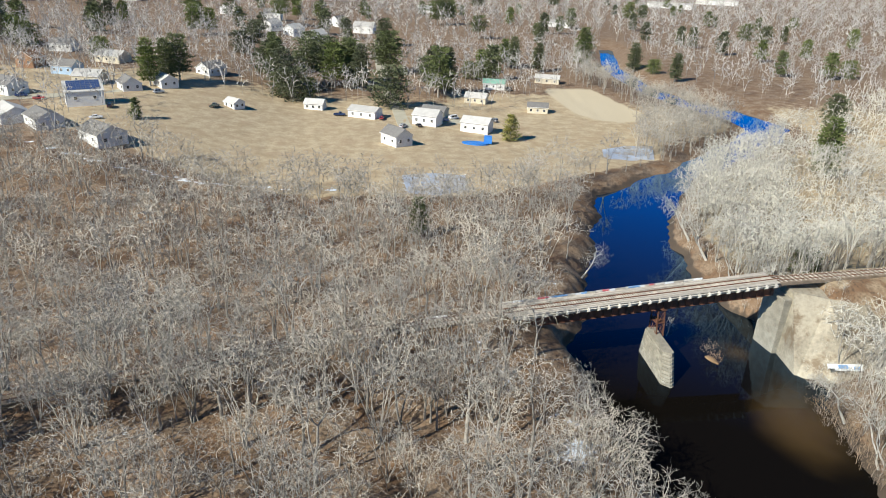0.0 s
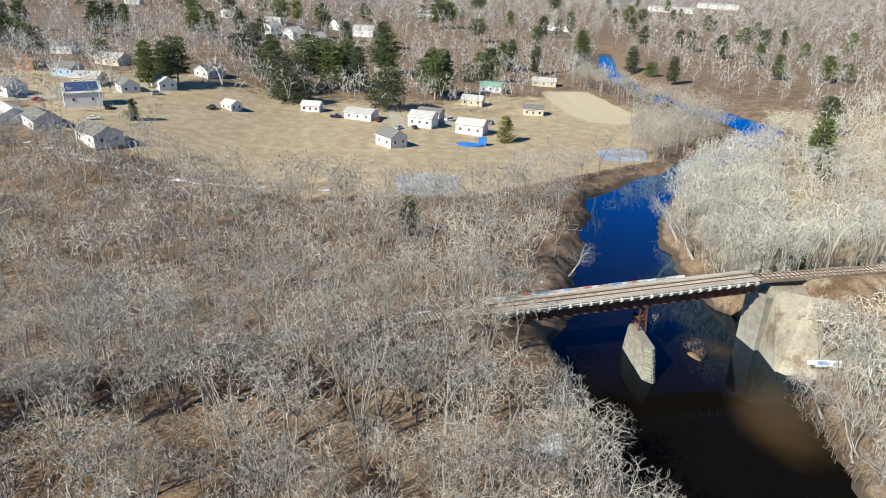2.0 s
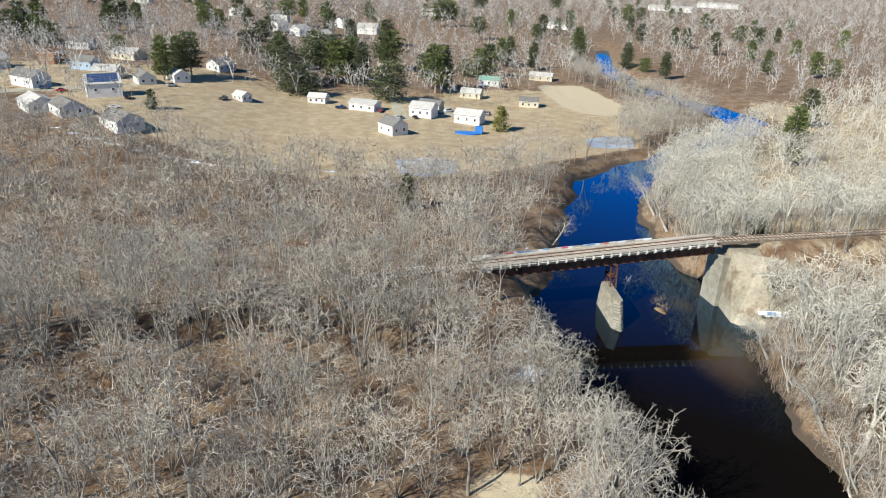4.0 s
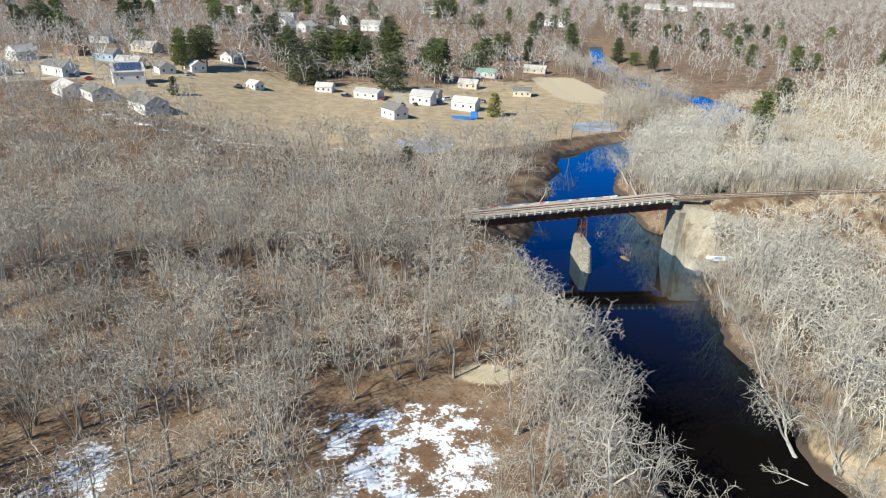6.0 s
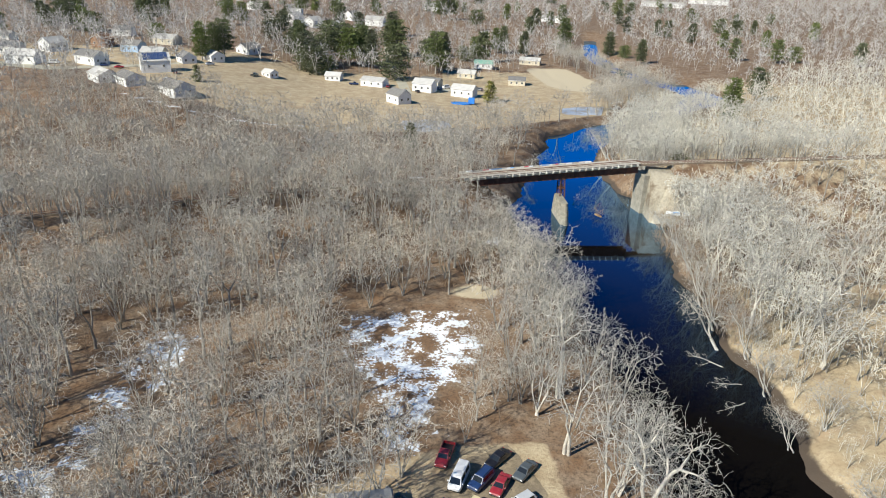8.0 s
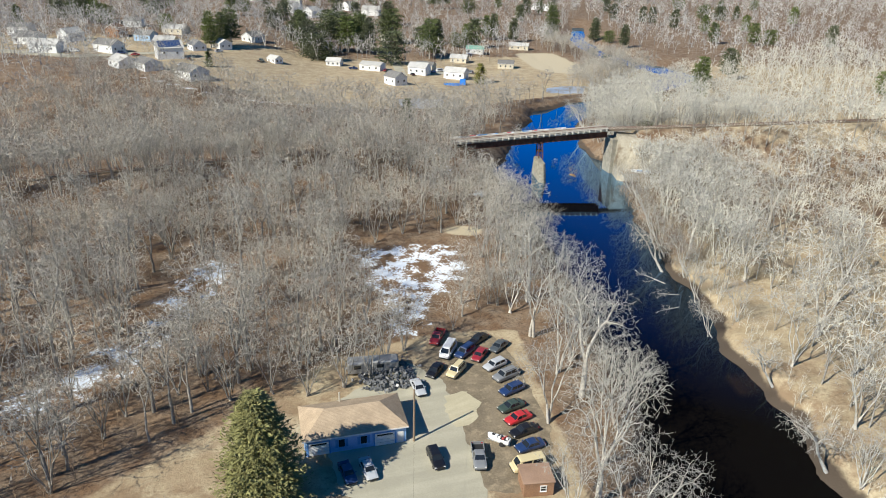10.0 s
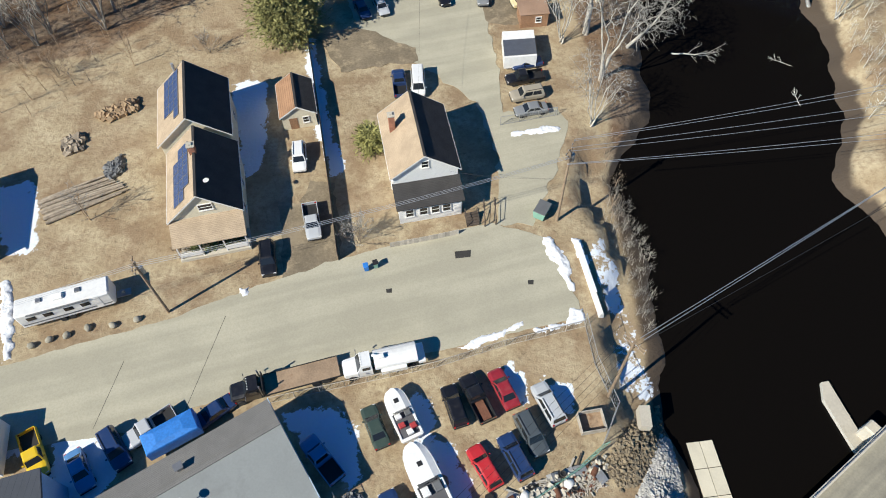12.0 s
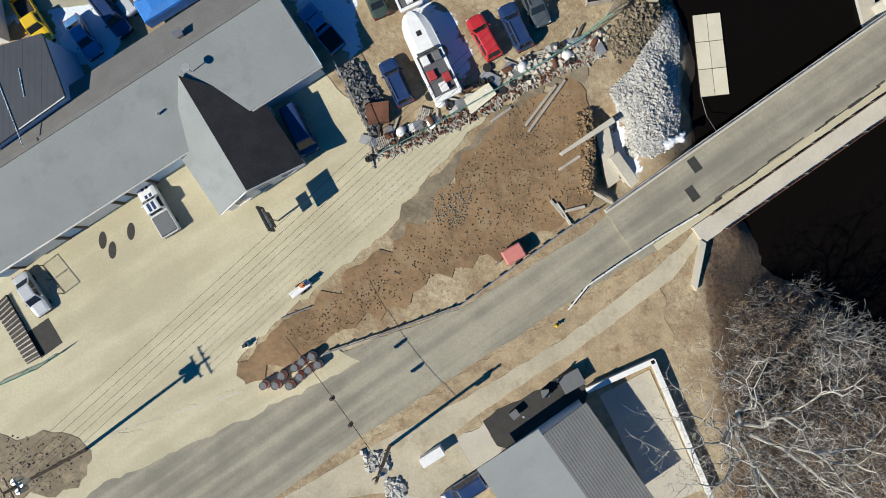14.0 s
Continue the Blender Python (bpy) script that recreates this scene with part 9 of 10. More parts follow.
# guardrail along the approach, and bollard-like drums
GRP = [(-4.3, -139.1), (2.4, -136.8), (9.2, -134.3), (14.2, -130.7), (19.7, -126.7), (23.0, -124.6)]
ob = thing("guardrail", GRP[0][0], GRP[0][1], 0, 0, "long steel guardrail along the road works", "guardrail")
o = Vector((GRP[0][0], GRP[0][1], 0))
for a, b in zip(GRP, GRP[1:]):
    a3, b3 = Vector((*a, 0)) - o, Vector((*b, 0)) - o
    d = (b3 - a3).normalized()
    s = Vector((-d.y, d.x, 0))
    prof = [(-0.04, 0.45), (0.04, 0.5), (-0.02, 0.58), (0.04, 0.66), (-0.04, 0.72), (-0.08, 0.72), (-0.08, 0.45)]
    part("beam", Geo().loft([[p + s * u + Vector((0, 0, z)) for u, z in prof] for p in (a3, b3)]), galv_m, ob)
    n = max(1, round((b3 - a3).length / 1.9))
    for i in range(n):
        p = a3.lerp(b3, (i + 0.5) / n)
        part("post", Geo().box((p.x + s.x * 0.12, p.y + s.y * 0.12, 0.35), (0.15, 0.12, 0.75), ch=0.01), pole_m, ob)
SR = [(20.0, -134.5), (21.9, -132.1), (25.2, -129.8), (29.0, -127.3), (32.6, -125.1)]
ob = thing("guardrail", SR[0][0], SR[0][1], 0, 0, "black and white steel barrier at the footpath", "guardrail")
o = Vector((SR[0][0], SR[0][1], 0))
for a, b in zip(SR, SR[1:]):
    a3, b3 = Vector((*a, 0)) - o, Vector((*b, 0)) - o
    part("beam", Geo().tube([a3 + Vector((0, 0, 0.75)), b3 + Vector((0, 0, 0.75))], 0.09, 6), trim_m, ob)
    n = max(1, round((b3 - a3).length / 1.3))
    for i in range(n):
        p = a3.lerp(b3, (i + 0.5) / n)
        part("post", Geo().box((p.x, p.y, 0.4), (0.14, 0.14, 0.85)), black_m, ob)

drum = thing("traffic_drum", 0, 0, 0, 0, "orange and white traffic drum with a grey lid", "traffic drum", "traffic drums")
part("barrel", Geo().loft([[(math.cos(a) * r, math.sin(a) * r, z) for a in [i * 6.2832 / 16 for i in range(16)]] for r, z in ((0.46, 0.1), (0.46, 0.35), (0.43, 0.36), (0.43, 0.7), (0.40, 0.72), (0.40, 1.0))]), orange_m, drum)
part("band", Geo().loft([[(math.cos(a) * r, math.sin(a) * r, z) for a in [i * 6.2832 / 16 for i in range(16)]] for r, z in ((0.445, 0.45), (0.445, 0.62))]), trim_m, drum)
part("band", Geo().loft([[(math.cos(a) * r, math.sin(a) * r, z) for a in [i * 6.2832 / 16 for i in range(16)]] for r, z in ((0.475, 0.16), (0.475, 0.3))]), trim_m, drum)
part("lid", Geo().loft([[(math.cos(a) * r, math.sin(a) * r, z) for a in [i * 6.2832 / 16 for i in range(16)]] for r, z in ((0.40, 1.0), (0.42, 1.02), (0.36, 1.06), (0.33, 1.02), (0.1, 1.03))]), greylid_m, drum)
part("base_ring", Geo().loft([[(math.cos(a) * r, math.sin(a) * r, z) for a in [i * 6.2832 / 16 for i in range(16)]] for r, z in ((0.52, 0.0), (0.52, 0.08), (0.46, 0.12))]), rubber_m, drum)
DR = [(-10.1, -142.2), (-8.9, -142.2), (-7.5, -142.2), (-8.3, -141.2), (-6.5, -141.3), (-7.0, -140.4), (-5.6, -140.6), (-6.3, -139.8), (-4.7, -140.1), (-5.3, -139.3)]
drum.matrix_basis = pose(DR[0][0], DR[0][1], 0.08)
for i, (x, y) in enumerate(DR[1:]):
    copy_thing(drum, pose(x, y, 0.08, 0, 0, i * 37))

# ---- site clutter ----
cm = thing("compressor_trailer", *(14.6, -129.0), 0.1, 30, "faded red towed compressor", "trailer")
part("body", Geo().box((0, 0, 0.95), (2.1, 1.5, 1.1), ch=0.12), pink_m, cm)
part("drawbar", Geo().tube([(-1.0, 0, 0.55), (-2.0, -0.1, 0.5)], 0.06, 6), steel_m, cm)
for s in (-1, 1):
    part("tyre", car_shape("suv")[2][0], rubber_m, cm, at=(0.2, s * 0.8, 0.38))
mb = thing("message_board_trailer", *(-6.5, -132.6), 0.08, 38, "small white trailer with a folded frame", "trailer")
part("frame", Geo().box((0, 0, 0.55), (2.3, 0.7, 0.4), ch=0.06), white_m, mb)
part("mast", Geo().tube([(0.5, 0, 0.7), (0.5, 0, 1.7)], 0.06, 6), steel_m, mb)
part("drum_top", Geo().tube([(0.5, 0.1, 1.0), (0.5, 0.1, 1.5)], 0.25, 10), orange_m, mb)
for s in (-1, 1):
    part("tyre", car_shape("sedan")[2][0], rubber_m, mb, at=(0.0, s * 0.42, 0.33))
bx = thing("white_cabinet", *(6.7, -149.0), 0.06, 33, "white metal cabinet on the footpath verge", "cabinet")
part("body", Geo().box((0, 0, 0.6), (2.4, 0.9, 1.2), ch=0.04), white_m, bx)
part("door_seam", Geo().box((0, -0.455, 0.6), (0.02, 0.02, 1.1)), greylid_m, bx)
part("lid", Geo().box((0, 0, 1.22), (2.5, 1.0, 0.06), ch=0.02), white_m, bx)
cn = thing("small_box", *(-12.1, -138.3), 0.06, 20, "small dark cabinet with a white base on the forecourt", "box")
part("base", Geo().box((0, 0, 0.2), (0.6, 0.5, 0.4), ch=0.03), white_m, cn)
part("top", Geo().box((0, 0, 0.6), (0.4, 0.35, 0.45), ch=0.03), black_m, cn)
hy = thing("fire_hydrant", *(18.9, -136.1), 0.05, 0, "small yellow hydrant in dry grass", "hydrant")
part("barrel", Geo().tube([(0, 0, 0), (0, 0, 0.7)], [0.14, 0.12], 8).tube([(-0.25, 0, 0.5), (0.25, 0, 0.5)], 0.07, 6), PAINTS["yellow"], hy)
part("cap", Geo().tube([(0, 0, 0.7), (0, 0, 0.85)], [0.15, 0.05], 8), PAINTS["yellow"], hy)
bk = [(19.1, -119.1), (24.2, -115.6), (24.5, -116.1), (19.4, -119.3)]
ob = thing("concrete_barrier", 0, 0, 0, 0, "broken pale concrete barrier across the dig", "barrier")
part("block", Geo().prism(bk, -0.4, 0.9), concrete_m, ob)
bk = [(22.9, -116.9), (24.2, -116.3), (25.3, -121.6), (24.2, -122.4)]
ob = thing("concrete_slab", 0, 0, -0.9, 0, "long exposed concrete footing slab", "slab")
part("slab", Geo().prism(bk, -2.4, 0.25), concrete_m, ob)
for q0, q1 in (((16.1, -116.9), (19.7, -111.8)), ((15.8, -116.3), (18.8, -112.3)), ((19.1, -120.7), (21.2, -119.3)), ((18.9, -124.0), (20.3, -126.1)), ((19.7, -124.8), (21.7, -124.3)), ((18.3, -123.7), (19.7, -125.4)), ((22.5, -122.9), (24.4, -124.0)), ((12.4, -115.9), (14.4, -114.5))):
    d = Vector(q1) - Vector(q0)
    c = Vector(q0) + d / 2
    ob = thing("timber_beam", c.x, c.y, 0.1, math.degrees(math.atan2(d.y, d.x)), "rough timber beam lying on the dirt", "timber", "loose timbers")
    part("beam", Geo().box((0, 0, 0.12), (d.length, 0.28, 0.22), ch=0.03), timber_m, ob)
q0, q1 = (-9.1, -135.8), (-5.0, -134.2)
ob = thing("steel_pipe", *between(q0, q1), 0.1, math.degrees(math.atan2(q1[1] - q0[1], q1[0] - q0[0])), "thin steel pipe on the dirt", "pipe")
part("pipe", Geo().tube([(-1.6, 0, 0.1), (1.6, 0, 0.1)], 0.08, 8), steel_m, ob)


def heap(area, count, seed, lo, hi, material, name, label, category, z=0.0, lift=0.3, long=1.0):
    """A heap of broken lumps in one mesh."""
    r = random.Random(seed)
    g = Geo()
    xs_, ys_ = [p[0] for p in area], [p[1] for p in area]
    gen = np.random.default_rng(seed)
    spots, depth = np.zeros((0, 2)), np.zeros(0)
    while len(spots) < count:
        X, Y = gen.uniform(min(xs_), max(xs_), 4000), gen.uniform(min(ys_), max(ys_), 4000)
        D = poly_distance(area, X, Y)
        spots, depth = np.concatenate([spots, np.stack([X, Y], -1)[D <= 0]]), np.concatenate([depth, D[D <= 0]])
    floor_z = ground_z(spots[:count, 0], spots[:count, 1]) if z is None else np.full(count, z)
    for (x, y), d, zz in zip(spots[:count].tolist(), depth.tolist(), floor_z.tolist()):
        s = r.uniform(lo, hi)
        m = Matrix.Translation((x, y, zz + lift * min(1.0, -d / 2) * r.random() + s * 0.2)) @ Euler((r.uniform(0, 6), r.uniform(0, 6) if long == 1.0 else r.uniform(-0.3, 0.3), r.uniform(0, 6))).to_matrix().to_4x4()
        vs = [(px * s * long * r.uniform(0.35, 0.62), py * s * r.uniform(0.35, 0.62), pz * s * r.uniform(0.3, 0.5)) for px in (-1, 1) for py in (-1, 1) for pz in (-1, 1)]
        g.add(vs, [(0, 1, 3, 2), (4, 6, 7, 5), (0, 4, 5, 1), (2, 3, 7, 6), (0, 2, 6, 4), (1, 5, 7, 3)], m)
    return tagged(part(name, g, material), label, category, kind="stuff")


heap([(24.1, -112.8), (26.1, -110.9), (28.3, -107.5), (30.0, -103.8), (31.4, -104.1), (31.3, -112.0), (31.3, -117.1), (28.3, -119.5), (26.2, -119.1), (25.4, -115.7)], 7500, 31, 0.12, 0.33, riprap_m, "riprap", "bank of broken white stone sloping to the water", "riprap", z=None, lift=0.5)
heap([(13.6, -114.4), (16.9, -113.3), (17.5, -119.5), (14.1, -118.9)], 160, 32, 0.04, 0.12, patch_m, "rubble", "scattered stones on the dirt", "rubble", z=0.1, lift=0.1)
heap([(6.3, -123.4), (10.8, -122.3), (9.7, -126.3), (6.9, -126.0)], 260, 33, 0.04, 0.13, stone_m, "gravel_scatter", "pale gravel scattered on the dirt", "gravel", z=0.1, lift=0.05)
# the edge is raised into a berm so its shade falls across the dig
heap([(20.5, -115.4), (22.2, -114.5), (22.6, -117.3), (22.5, -123.2), (21.4, -122.9), (21.2, -118.4)], 700, 41, 0.1, 0.35, dirt_m, "earth_berm", "jagged wet earth edge, heaped up to shade the dig", "earth", z=0.1, lift=1.3)
heap([(-0.5, -119.5), (6.3, -116.0), (11.5, -114.0), (19.0, -108.3), (23.1, -107.1), (23.6, -109.5), (17.8, -111.9), (14.3, -113.7), (10.3, -116.0), (2.9, -119.4)], 700, 34, 0.05, 0.15, timber_m, "scrap_heap", "long heap of scrap wood under the fence", "scrap", z=0.08, lift=0.3, long=6.5)
heap([(-0.5, -119.5), (6.3, -116.0), (11.5, -114.0), (19.0, -108.3), (23.1, -107.1), (23.6, -109.5), (17.8, -111.9), (14.3, -113.7), (10.3, -116.0), (2.9, -119.4)], 380, 45, 0.06, 0.28, rust_m, "scrap_heap", "rusty scrap metal under the fence", "scrap", z=0.1, lift=0.6)
heap([(-3.1, -110.7), (-0.8, -109.5), (2.3, -114.8), (0.6, -117.7)], 420, 35, 0.1, 0.4, greylid_m, "scrap_heap", "heap of dark scrap parts beside the workshop", "scrap", z=0.1, lift=0.9)
heap([(13.2, -110.7), (20.2, -107.7), (23.7, -106.5), (23.9, -108.4), (19.0, -110.7), (14.3, -113.1)], 130, 36, 0.12, 0.5, concrete_m, "concrete_rubble", "pale broken concrete along the fence", "rubble", z=0.1, lift=0.6)
heap([(26.2, -103.4), (31.0, -100.4), (30.8, -104.1), (26.5, -109.5), (24.8, -110.1), (23.7, -107.7)], 1300, 37, 0.08, 0.35, patch_m, "earth_bank", "rough brown earth bank above the stones", "earth", z=None, lift=0.5)
heap([(-5.4, -8.5), (3.2, -6.3), (5.9, -13.2), (1.3, -16.0), (-3.8, -15.2)], 380, 51, 0.15, 0.7, greylid_m, "scrap_heap", "dark junk heaped behind the blue garage", "scrap", z=0.1, lift=1.0)
heap([(-8.7, -7.6), (5.9, -4.1), (7.5, -14.1), (1.4, -16.9), (-6.7, -16.2)], 45, 52, 0.12, 0.5, galv_m, "scrap_heap", "pale broken panels behind the blue garage", "scrap", z=0.1, lift=0.7)
heap([(-40.9, -57.6), (-36.0, -54.4), (-35.1, -56.6), (-39.0, -58.8)], 220, 38, 0.2, 0.8, brush_m, "brush_pile", "heap of brown cut branches", "brush pile", z=0.1, lift=1.4)
heap([(-44.2, -62.4), (-41.5, -60.8), (-41.0, -64.0), (-43.0, -65.0)], 120, 39, 0.2, 0.7, log_m, "stump_pile", "grey stump and cut wood heap", "wood pile", z=0.1, lift=0.9)
heap([(-37.0, -67.6), (-35.3, -65.2), (-34.6, -68.2), (-35.7, -69.6)], 120, 40, 0.2, 0.7, greylid_m, "scrap_pile", "grey heap of scrap on the yard", "scrap", z=0.1, lift=1.0)
sheet("broken_paving", [(-38.5, -147.4), (-33.8, -147.9), (-30.0, -147.3), (-27.7, -149.2), (-29.2, -153.0), (-37.3, -154.8), (-38.5, -152.3)], 0.1, patch_m, "broken paving and grey rubble at the road edge", "paving", ragged=0.6)
heap([(-37.4, -147.6), (-30.3, -147.6), (-28.0, -149.3), (-29.2, -152.7), (-37.3, -154.0)], 220, 42, 0.04, 0.16, ballast_m, "rubble", "grey rubble and broken paving", "rubble", z=0.05, lift=0.15)
heap([(-0.4, -148.9), (2.4, -148.9), (2.4, -150.6), (0.2, -150.9)], 90, 43, 0.1, 0.5, riprap_m, "rubble", "pale rubble round the pole base", "rubble", z=0.05, lift=0.3)
heap([(1.9, -151.7), (3.9, -151.4), (3.9, -153.4), (2.2, -153.7)], 90, 44, 0.15, 0.5, riprap_m, "rubble", "pale heap of broken stone", "rubble", z=0.05, lift=0.5)


def scrap_piece(kind, x, y, turn, tilt, r):
    """One loose piece of yard scrap; the parts lie on the strip under the fence."""
    G_ = "loose scrap under the yard fence"
    if kind == 0:
        ob = thing("tyre_pile", x, y, 0.2, turn, "two worn black tyres thrown on the scrap", "tyres", G_)
        for ox, oz in ((0.0, 0.0), (0.22, 0.19)):
            part("tyre", Geo().loft([[(ox + math.cos(n * 0.4488) * q, math.sin(n * 0.4488) * q, z + oz) for n in range(14)] for q, z in ((0.2, 0.05), (0.3, 0.0), (0.34, 0.1), (0.3, 0.2), (0.2, 0.16), (0.19, 0.08))]), rubber_m, ob)
    elif kind == 1:
        ob = thing("white_sack", x, y, 0.15, turn, "full white woven sack among the scrap", "sack", G_)
        part("sack", Geo().loft([[(math.cos(k * 0.6283) * q * 0.62, math.sin(k * 0.6283) * q * (0.46 + 0.06 * (k % 2)), z) for k in range(10)] for q, z in ((0.7, 0.0), (1.0, 0.18), (0.95, 0.42), (0.5, 0.6), (0.12, 0.68))]), trim_m, ob, smooth=True)
    elif kind == 2:
        ob = thing("wooden_pallet", x, y, 0.2, turn, "grey weathered wooden pallet on the scrap", "pallet", G_)
        for k in range(6):
            part("slat", Geo().box((0, -0.5 + k * 0.2, 0.13), (1.2, 0.12, 0.025)), timber_m, ob)
        for k in (-0.55, 0.0, 0.55):
            part("bearer", Geo().box((k, 0, 0.06), (0.09, 1.1, 0.1)), timber_m, ob)
    elif kind == 3:
        ob = thing("steel_drum", x, y, 0.15, turn, "rusty steel drum lying on the scrap", "drum", G_)
        part("drum", Geo().tube([(-0.44, 0, 0.28), (-0.15, 0, 0.28), (-0.14, 0, 0.28), (0.14, 0, 0.28), (0.15, 0, 0.28), (0.44, 0, 0.28)], [0.28, 0.28, 0.3, 0.3, 0.28, 0.28], 14), rust_m, ob)
    elif kind == 4:
        ob = thing("metal_panel", x, y, 0.2, turn, "bent pale sheet metal panel on the scrap", "panel", G_)
        L = r.uniform(1.2, 2.4)
        part("panel", Geo().loft([[(-L / 2, e, 0.05), (-L * 0.1, e, 0.12 + tilt), (L / 2, e, 0.06), (L / 2, e, 0.03), (-L * 0.1, e, 0.09 + tilt), (-L / 2, e, 0.02)] for e in (-0.45, 0.45)]), galv_m, ob)
    else:
        ob = thing("old_plank", x, y, 0.2, turn, "long weathered plank on the scrap", "plank", G_)
        part("plank", Geo().box((0, 0, 0.06), (r.uniform(1.8, 3.6), 0.2, 0.05)), (timber_m, dark_timber_m)[r.randrange(2)], ob)


rngk = random.Random(314)
for k in range(64):
    u = (k + rngk.random()) / 64
    cx, cy = -0.2 + 23.4 * u, -119.0 + 11.0 * u + 0.9 * math.sin(3.1 * u)
    v = rngk.uniform(-1.0, 1.2)
    scrap_piece((0, 5, 4, 5, 5, 2, 3, 4, 5, 0, 1)[k % 11], cx - 0.42 * v, cy + 0.9 * v, rngk.uniform(0, 180) if k % 3 else 25 + rngk.uniform(-15, 15), rngk.uniform(0, 0.2), rngk)
DIRT = [(-8.0, -137.0), (-2.8, -133.0), (2.9, -128.5), (5.8, -126.2), (8.3, -121.5), (12.6, -117.3), (19.7, -112.4), (21.6, -113.4), (22.0, -116.7), (21.9, -123.2), (19.6, -125.4), (13.1, -128.8), (8.6, -129.8), (2.9, -134.2), (-5.9, -138.6)]
heap(DIRT, 1300, 61, 0.03, 0.13, dirt_m, "dirt_clods", "brown clods of churned wet dirt", "dirt", z=0.1, lift=0.05)
heap(DIRT, 240, 62, 0.03, 0.13, stone_m, "gravel_scatter", "pale stones strewn over the dirt", "gravel", z=0.1, lift=0.05)


def snow_patch(pts, label="dirty old snow bank along the kerb", h=0.24, seed=1):
    """A smooth low mound of old snow over a polygon, with a melted, uneven edge."""
    step = 0.12
    px, py = [p[0] for p in pts], [p[1] for p in pts]
    X, Y = np.meshgrid(np.arange(min(px) - 0.6, max(px) + 0.6, step), np.arange(min(py) - 0.6, max(py) + 0.6, step))
    wave = np.array([noise.noise(Vector((x * 0.9, y * 0.9, seed * 3.1))) for x, y in zip(X.ravel(), Y.ravel())]).reshape(X.shape)
    fine_ = np.array([noise.noise(Vector((x * 3.1, y * 3.1, seed * 1.7))) for x, y in zip(X.ravel(), Y.ravel())]).reshape(X.shape)
    d = poly_distance(pts, X, Y) + 0.55 * wave + 0.22 * fine_
    Z = 0.02 + h * smooth(-d, -0.05, 0.5) * (1.0 + 0.7 * wave + 0.35 * fine_) + np.where(d > 0.0, -0.25, 0.0)
    ids = {}
    g = Geo()
    ny_, nx_ = X.shape
    for jj in range(ny_ - 1):
        for ii in range(nx_ - 1):
            if d[jj:jj + 2, ii:ii + 2].min() < 0.0:
                q = []
                for a, b in ((jj, ii), (jj, ii + 1), (jj + 1, ii + 1), (jj + 1, ii)):
                    if (a, b) not in ids:
                        ids[(a, b)] = len(g.v)
                        g.v.append((float(X[a, b]), float(Y[a, b]), float(Z[a, b])))
                    q.append(ids[(a, b)])
                g.f.append(tuple(q))
    return tagged(part("snow_bank", g, snow_m, smooth=True), label, "snow", kind="stuff")


snow_patch([(20.1, -79.7), (21.3, -80.1), (22.4, -82.4), (23.3, -87.6), (22.6, -88.1), (21.2, -84.0), (20.1, -82.4)], seed=2)
snow_patch([(22.3, -89.8), (23.9, -89.4), (24.0, -91.5), (18.1, -92.8), (17.9, -92.1), (21.7, -91.6)], seed=3)
snow_patch([(9.3, -94.3), (12.5, -92.8), (16.7, -91.3), (16.8, -92.0), (13.1, -93.6), (9.8, -95.0)], seed=4)
gr_ = thing("guard_barrier", 24.8, -85.9, 0, -80.9, "white painted concrete barrier at the street end", "barrier")
part("barrier", Geo().loft([[(x, -0.32, -0.2), (x, 0.32, -0.2), (x, 0.13, 0.85), (x, -0.13, 0.85)] for x in (-5.1, 5.1)]), trim_m, gr_)
part("snow_cap", Geo().box((-1.2, 0.0, 0.9), (7.0, 0.5, 0.12), ch=0.05), snow_m, gr_, "line of old snow")
snow_patch([(23.6, -80.2), (24.6, -80.2), (25.2, -84.8), (24.4, -85.0)], seed=5)
snow_patch([(17.2, -62.2), (20.9, -61.2), (24.1, -61.3), (23.9, -62.3), (20.0, -62.7), (17.3, -63.0)], seed=6)
snow_patch([(-16.1, -86.5), (-15.0, -86.2), (-14.7, -87.5), (-15.7, -87.6)], seed=7)
snow_patch([(-45.0, -85.0), (-43.5, -84.7), (-41.4, -89.6), (-40.0, -94.9), (-40.9, -95.3)], seed=8)
snow_patch([(28.4, -118.6), (30.2, -117.4), (31.6, -117.0), (31.4, -117.8), (29.6, -118.9)], seed=9)
# ---- gardens ----
rngl = random.Random(77)
lg = [(-41.6, -76.5), (-32.9, -71.7), (-36.2, -68.8), (-43.9, -72.8)]
for i in range(13):
    u = i / 12
    a = Vector(lg[3]).lerp(Vector(lg[0]), u) + Vector((rngl.uniform(-0.5, 0.5), 0))
    b = Vector(lg[2]).lerp(Vector(lg[1]), u) + Vector((rngl.uniform(-0.8, 0.8), 0))
    ob = thing("cut_log", a.x, a.y, 0.06, math.degrees(math.atan2(b.y - a.y, b.x - a.x)), "long grey cut log laid beside others", "log", "stacked logs")
    part("log", Geo().tube([(0, 0, 0.2), ((b - a).length * 0.5, 0.05, 0.22), ((b - a).length, 0, 0.18)], [0.2, 0.17, 0.12], 8), log_m, ob)
for i, p in enumerate([(-38.2, -93.4), (-36.4, -92.7), (-34.6, -92.2), (-32.5, -91.3), (-29.7, -91.0), (-27.1, -90.3)]):
    ob = thing("boulder", p[0], p[1], 0.02, i * 40, "pale boulder in a row beside the street", "boulder", "row of boulders")
    r = random.Random(i)
    g = Geo().loft([[(math.cos(a) * s * r.uniform(0.85, 1.15), math.sin(a) * s * 0.8 * r.uniform(0.85, 1.15), z) for a in [k * 6.2832 / 9 for k in range(9)]] for s, z in ((0.42, 0), (0.5, 0.2), (0.4, 0.42), (0.15, 0.52))])
    part("stone", g, stone_m, ob, smooth=True)


